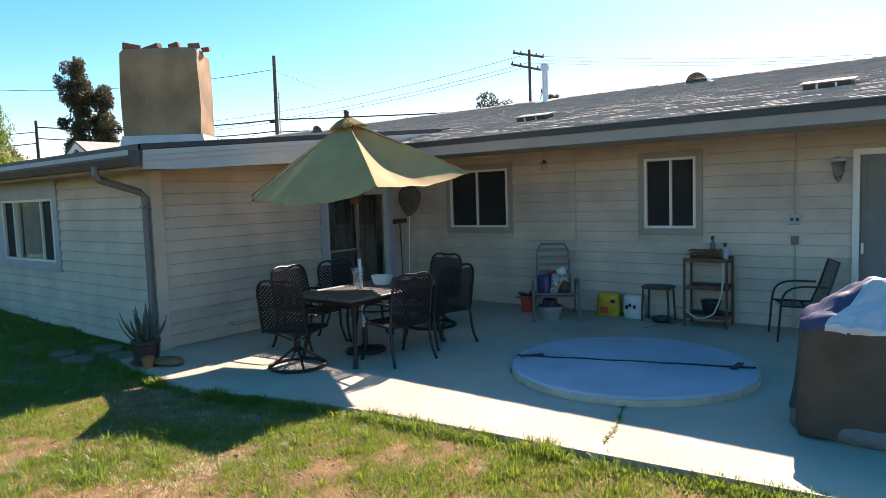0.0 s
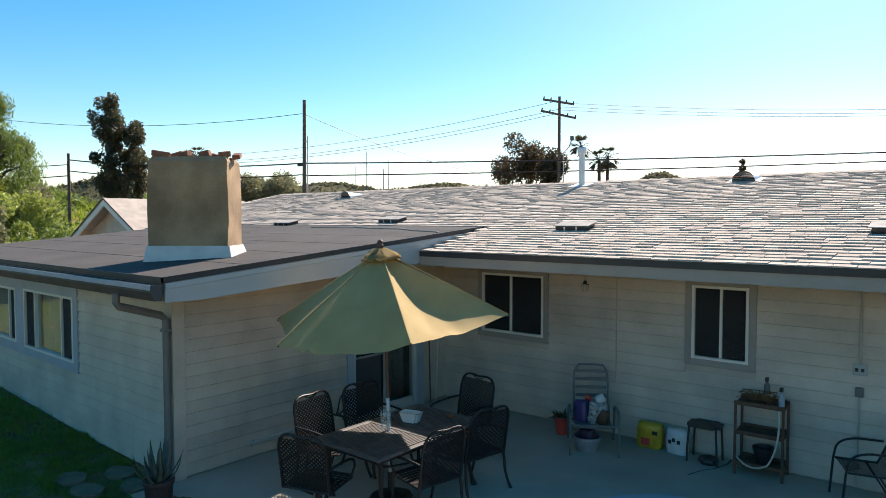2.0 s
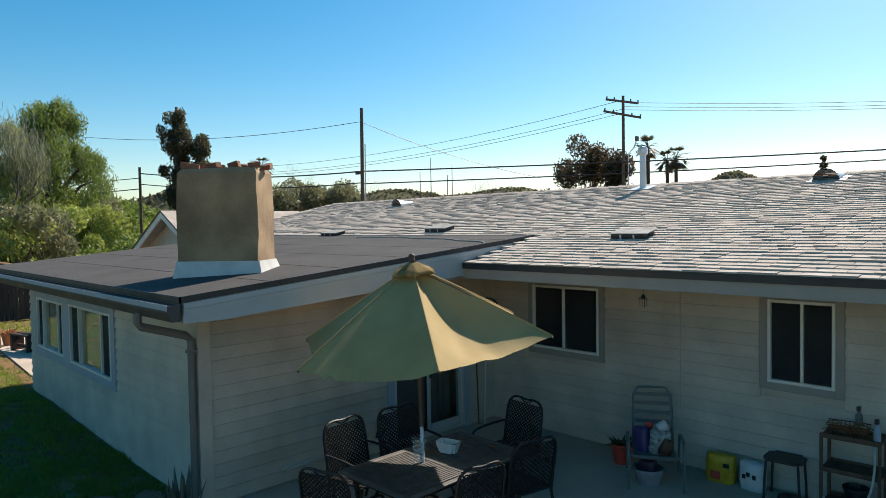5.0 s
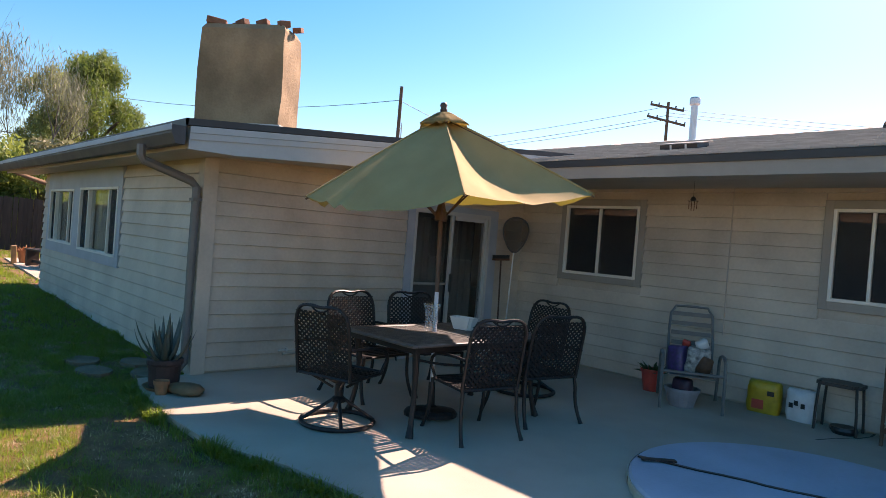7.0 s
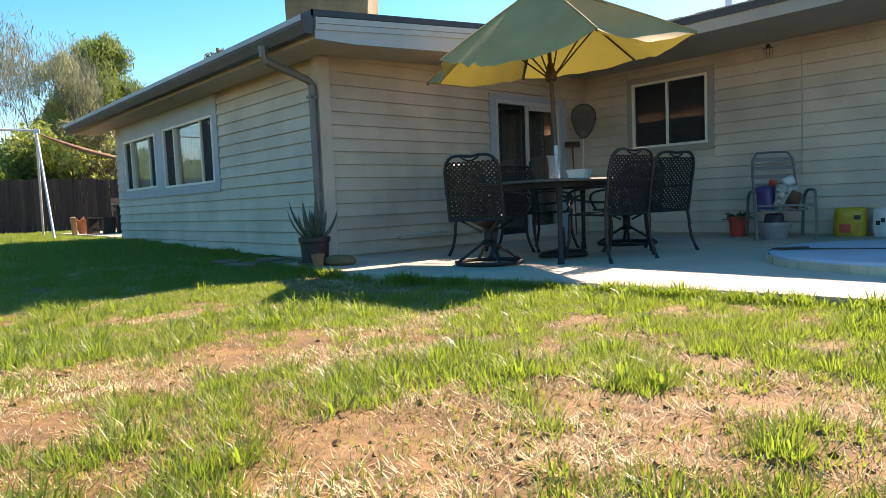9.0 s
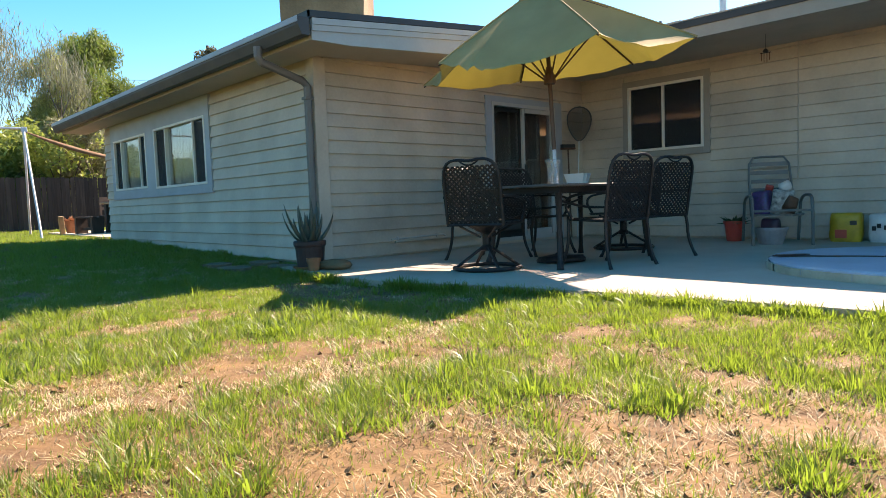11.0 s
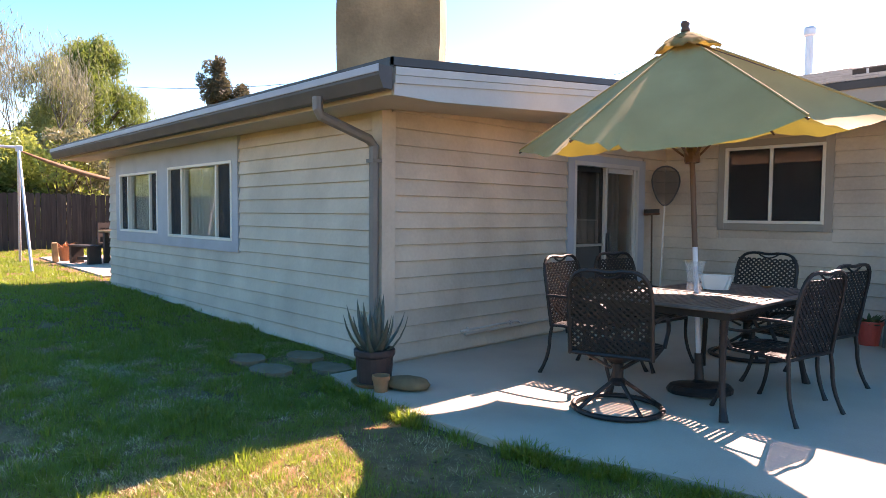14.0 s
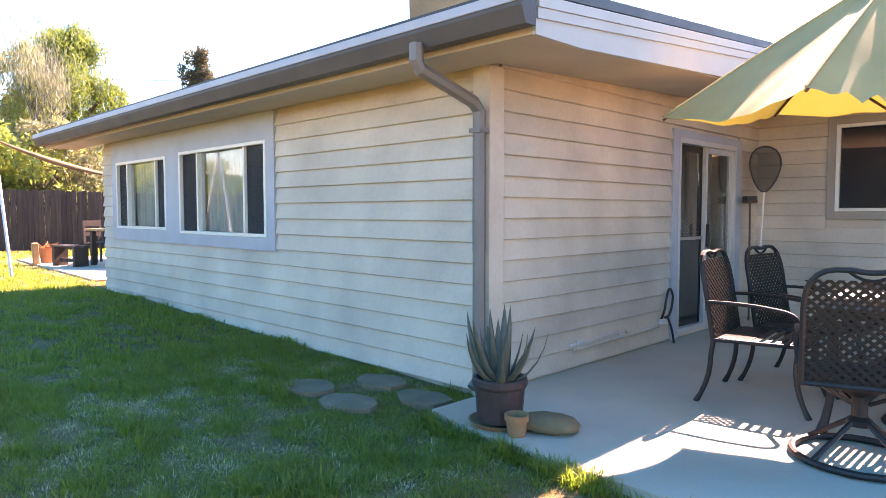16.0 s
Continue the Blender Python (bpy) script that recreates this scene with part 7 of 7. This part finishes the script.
grass("end_grass", "green lawn grass at the end of the yard", 330000, (-18, 16, -14, -6.2), 0.03, 0.09, 0.013, GREEN, 6, lambda p, x, y: max(0.45, green_keep(p, x, y)), 9, 1.7, 0.08, True)
grass("side_grass", "green lawn grass along the side of the yard", 110000, (9.2, 16, -6.2, 0.8), 0.03, 0.09, 0.009, GREEN, 7, lambda p, x, y: max(0.45, green_keep(p, x, y)), 9, 1.6, 0.06, True)
grass("wing_grass", "green lawn grass in front of the wing", 190000, (-19, -3.0, -6.2, -0.1), 0.03, 0.08, 0.008, GREEN, 8, green_keep, 9, 1.0, 0.06, True)
rd = random.Random(14)
bm = bmesh.new()
for i in range(4200):
    x, y = rd.uniform(-1, 8.5), rd.uniform(-5.5, -0.6)
    if x >= 0 and y > edge_y(x) - 0.05:
        continue
    s = 0.003 + 0.011 * rd.random() ** 3
    z = lawn_height(x, y)
    q = pose(x, y, z, rd.uniform(-40, 40), rd.uniform(-40, 40), rd.uniform(0, 360))
    box(bm, -s, s, -s * 0.7, s * 0.7, -s * 0.3, s * 0.6, m=q)
tagged(part("soil_clods", bm, SOIL), "small clods of dry soil on the bare patches", "soil", kind="stuff")
# crack with weeds in the slab
bm = bmesh.new()
pts = [(5.90, 0.15), (5.86, 0.4), (5.80, 0.64), (5.70, 0.95), (5.62, 1.25)]
for (xa, ya), (xb, yb) in zip(pts, pts[1:]):
    for k in range(6):
        s = rd.random()
        q = leaves(3, 0.02, rd.uniform(0.03, 0.07), 0.008, rd.randint(0, 9999), 0.9)
        bmesh.ops.translate(q, verts=q.verts, vec=(xa + (xb - xa) * s, ya + (yb - ya) * s, 0.002))
        me = bpy.data.meshes.new("tmp")
        q.to_mesh(me)
        q.free()
        bm.from_mesh(me)
        bpy.data.meshes.remove(me)
tagged(part("crack_weeds", bm, GREEN), "small weeds growing along a crack in the slab", "weeds", kind="stuff")
CRACK = mat("dark_joint", (0.16, 0.13, 0.10), 0.95, 0.2, 9, 0, 60)
bm = bmesh.new()
for (xa, ya), (xb, yb) in zip(pts, pts[1:]):
    vs = [bm.verts.new(p) for p in ((xa - 0.008, ya, 0.003), (xb - 0.008, yb, 0.003), (xb + 0.008, yb, 0.003), (xa + 0.008, ya, 0.003))]
    bm.faces.new(vs)
part("slab_crack", bm, CRACK, bpy.data.objects["patio"])
bm = bmesh.new()
pts = [(4.62, 4.1), (4.7, 4.35), (4.82, 4.55), (4.88, 4.8), (4.86, 5.15)]
for (xa, ya), (xb, yb) in zip(pts, pts[1:]):
    vs = [bm.verts.new(p) for p in ((xa - 0.012, ya, 0.003), (xb - 0.01, yb, 0.003), (xb + 0.01, yb, 0.003), (xa + 0.012, ya, 0.003))]
    bm.faces.new(vs)
part("slab_crack", bm, CRACK, bpy.data.objects["patio"])

# ---------------------------------------------------------------- siding boards
siding(wall_front, WING_L, 0.0, 0.0, 2.2, OPEN_F)
siding(wall_side, 0.0, Y_MAIN, 0.02, 2.42, OPEN_S)
siding(wall_main, 0.0, 11.0, 0.02, 2.51, OPEN_M)

# ---------------------------------------------------------------- shingles
COURSE, TABW = 0.135, 0.21
rd = random.Random(6)


def tab_verts(x0, x1, y, lift):
    """One shingle tab, its foot proud of the course below."""
    yb = y + COURSE * 1.15
    return [(x0, y, roof_z(y) + lift), (x1, y, roof_z(y) + lift), (x1, yb, roof_z(yb) + 0.001), (x0, yb, roof_z(yb) + 0.001), (x0, y, roof_z(y) - 0.006), (x1, y, roof_z(y) - 0.006)]


TAB_F = [(0, 1, 2, 3), (0, 4, 5, 1), (0, 3, 4), (1, 5, 2)]
verts, faces = [], []
near_tabs = 0
y, row = EAVE_Y - 0.02, 0
piece = {}
while y < RIDGE_Y - 0.05:
    x = (RAKE_X + 0.03 if y < JOIN_Y else -10.9) + (0.15 if row % 2 else 0.0) * rd.uniform(0.6, 1.0)
    while x < 11.5:
        w = TABW * rd.choice((0.75, 1.0, 1.0, 1.25))
        lift = rd.choice((0.012, 0.016, 0.022))
        x1 = min(x + w - 0.006, 11.55)
        if row < 11 and 0.6 < x < 8.6 and near_tabs < 300:
            key = (round(w, 3), lift)
            if key not in piece:
                yb = COURSE * 1.15
                me = bpy.data.meshes.new("shingle")
                me.from_pydata([(0, 0, lift), (w - 0.006, 0, lift), (w - 0.006, yb, PITCH * yb + 0.001), (0, yb, PITCH * yb + 0.001), (0, 0, -0.006), (w - 0.006, 0, -0.006)], [], TAB_F)
                me.materials.append(SHINGLE_P)
                piece[key] = me
            ob = new("shingle", piece[key])
            ob.matrix_basis = pose(x, y, roof_z(y))
            ob.parent = main_roof
            near_tabs += 1
        else:
            k = len(verts)
            verts += tab_verts(x, x1, y, lift)
            faces += [tuple(k + i for i in f) for f in TAB_F]
        x += w
    y += COURSE
    row += 1
sh = raw("shingle_courses", verts, faces, SHINGLE, main_roof)
sh["kind"] = "stuff"
verts, faces = [], []
x = -10.9
while x < 11.5:
    k = len(verts)
    z = RIDGE_Z + rd.uniform(0.0, 0.008)
    verts += [(x, RIDGE_Y - 0.13, z - 0.015), (x + 0.29, RIDGE_Y - 0.13, z - 0.028), (x + 0.29, RIDGE_Y, z + 0.01), (x, RIDGE_Y, z + 0.028), (x + 0.29, RIDGE_Y + 0.13, z - 0.028), (x, RIDGE_Y + 0.13, z - 0.015), (x, RIDGE_Y - 0.13, z - 0.04)]
    faces += [(k, k + 1, k + 2, k + 3), (k + 3, k + 2, k + 4, k + 5), (k, k + 3, k + 6)]
    x += 0.24
raw("ridge_caps", verts, faces, SHINGLE, main_roof, "")["kind"] = "stuff"
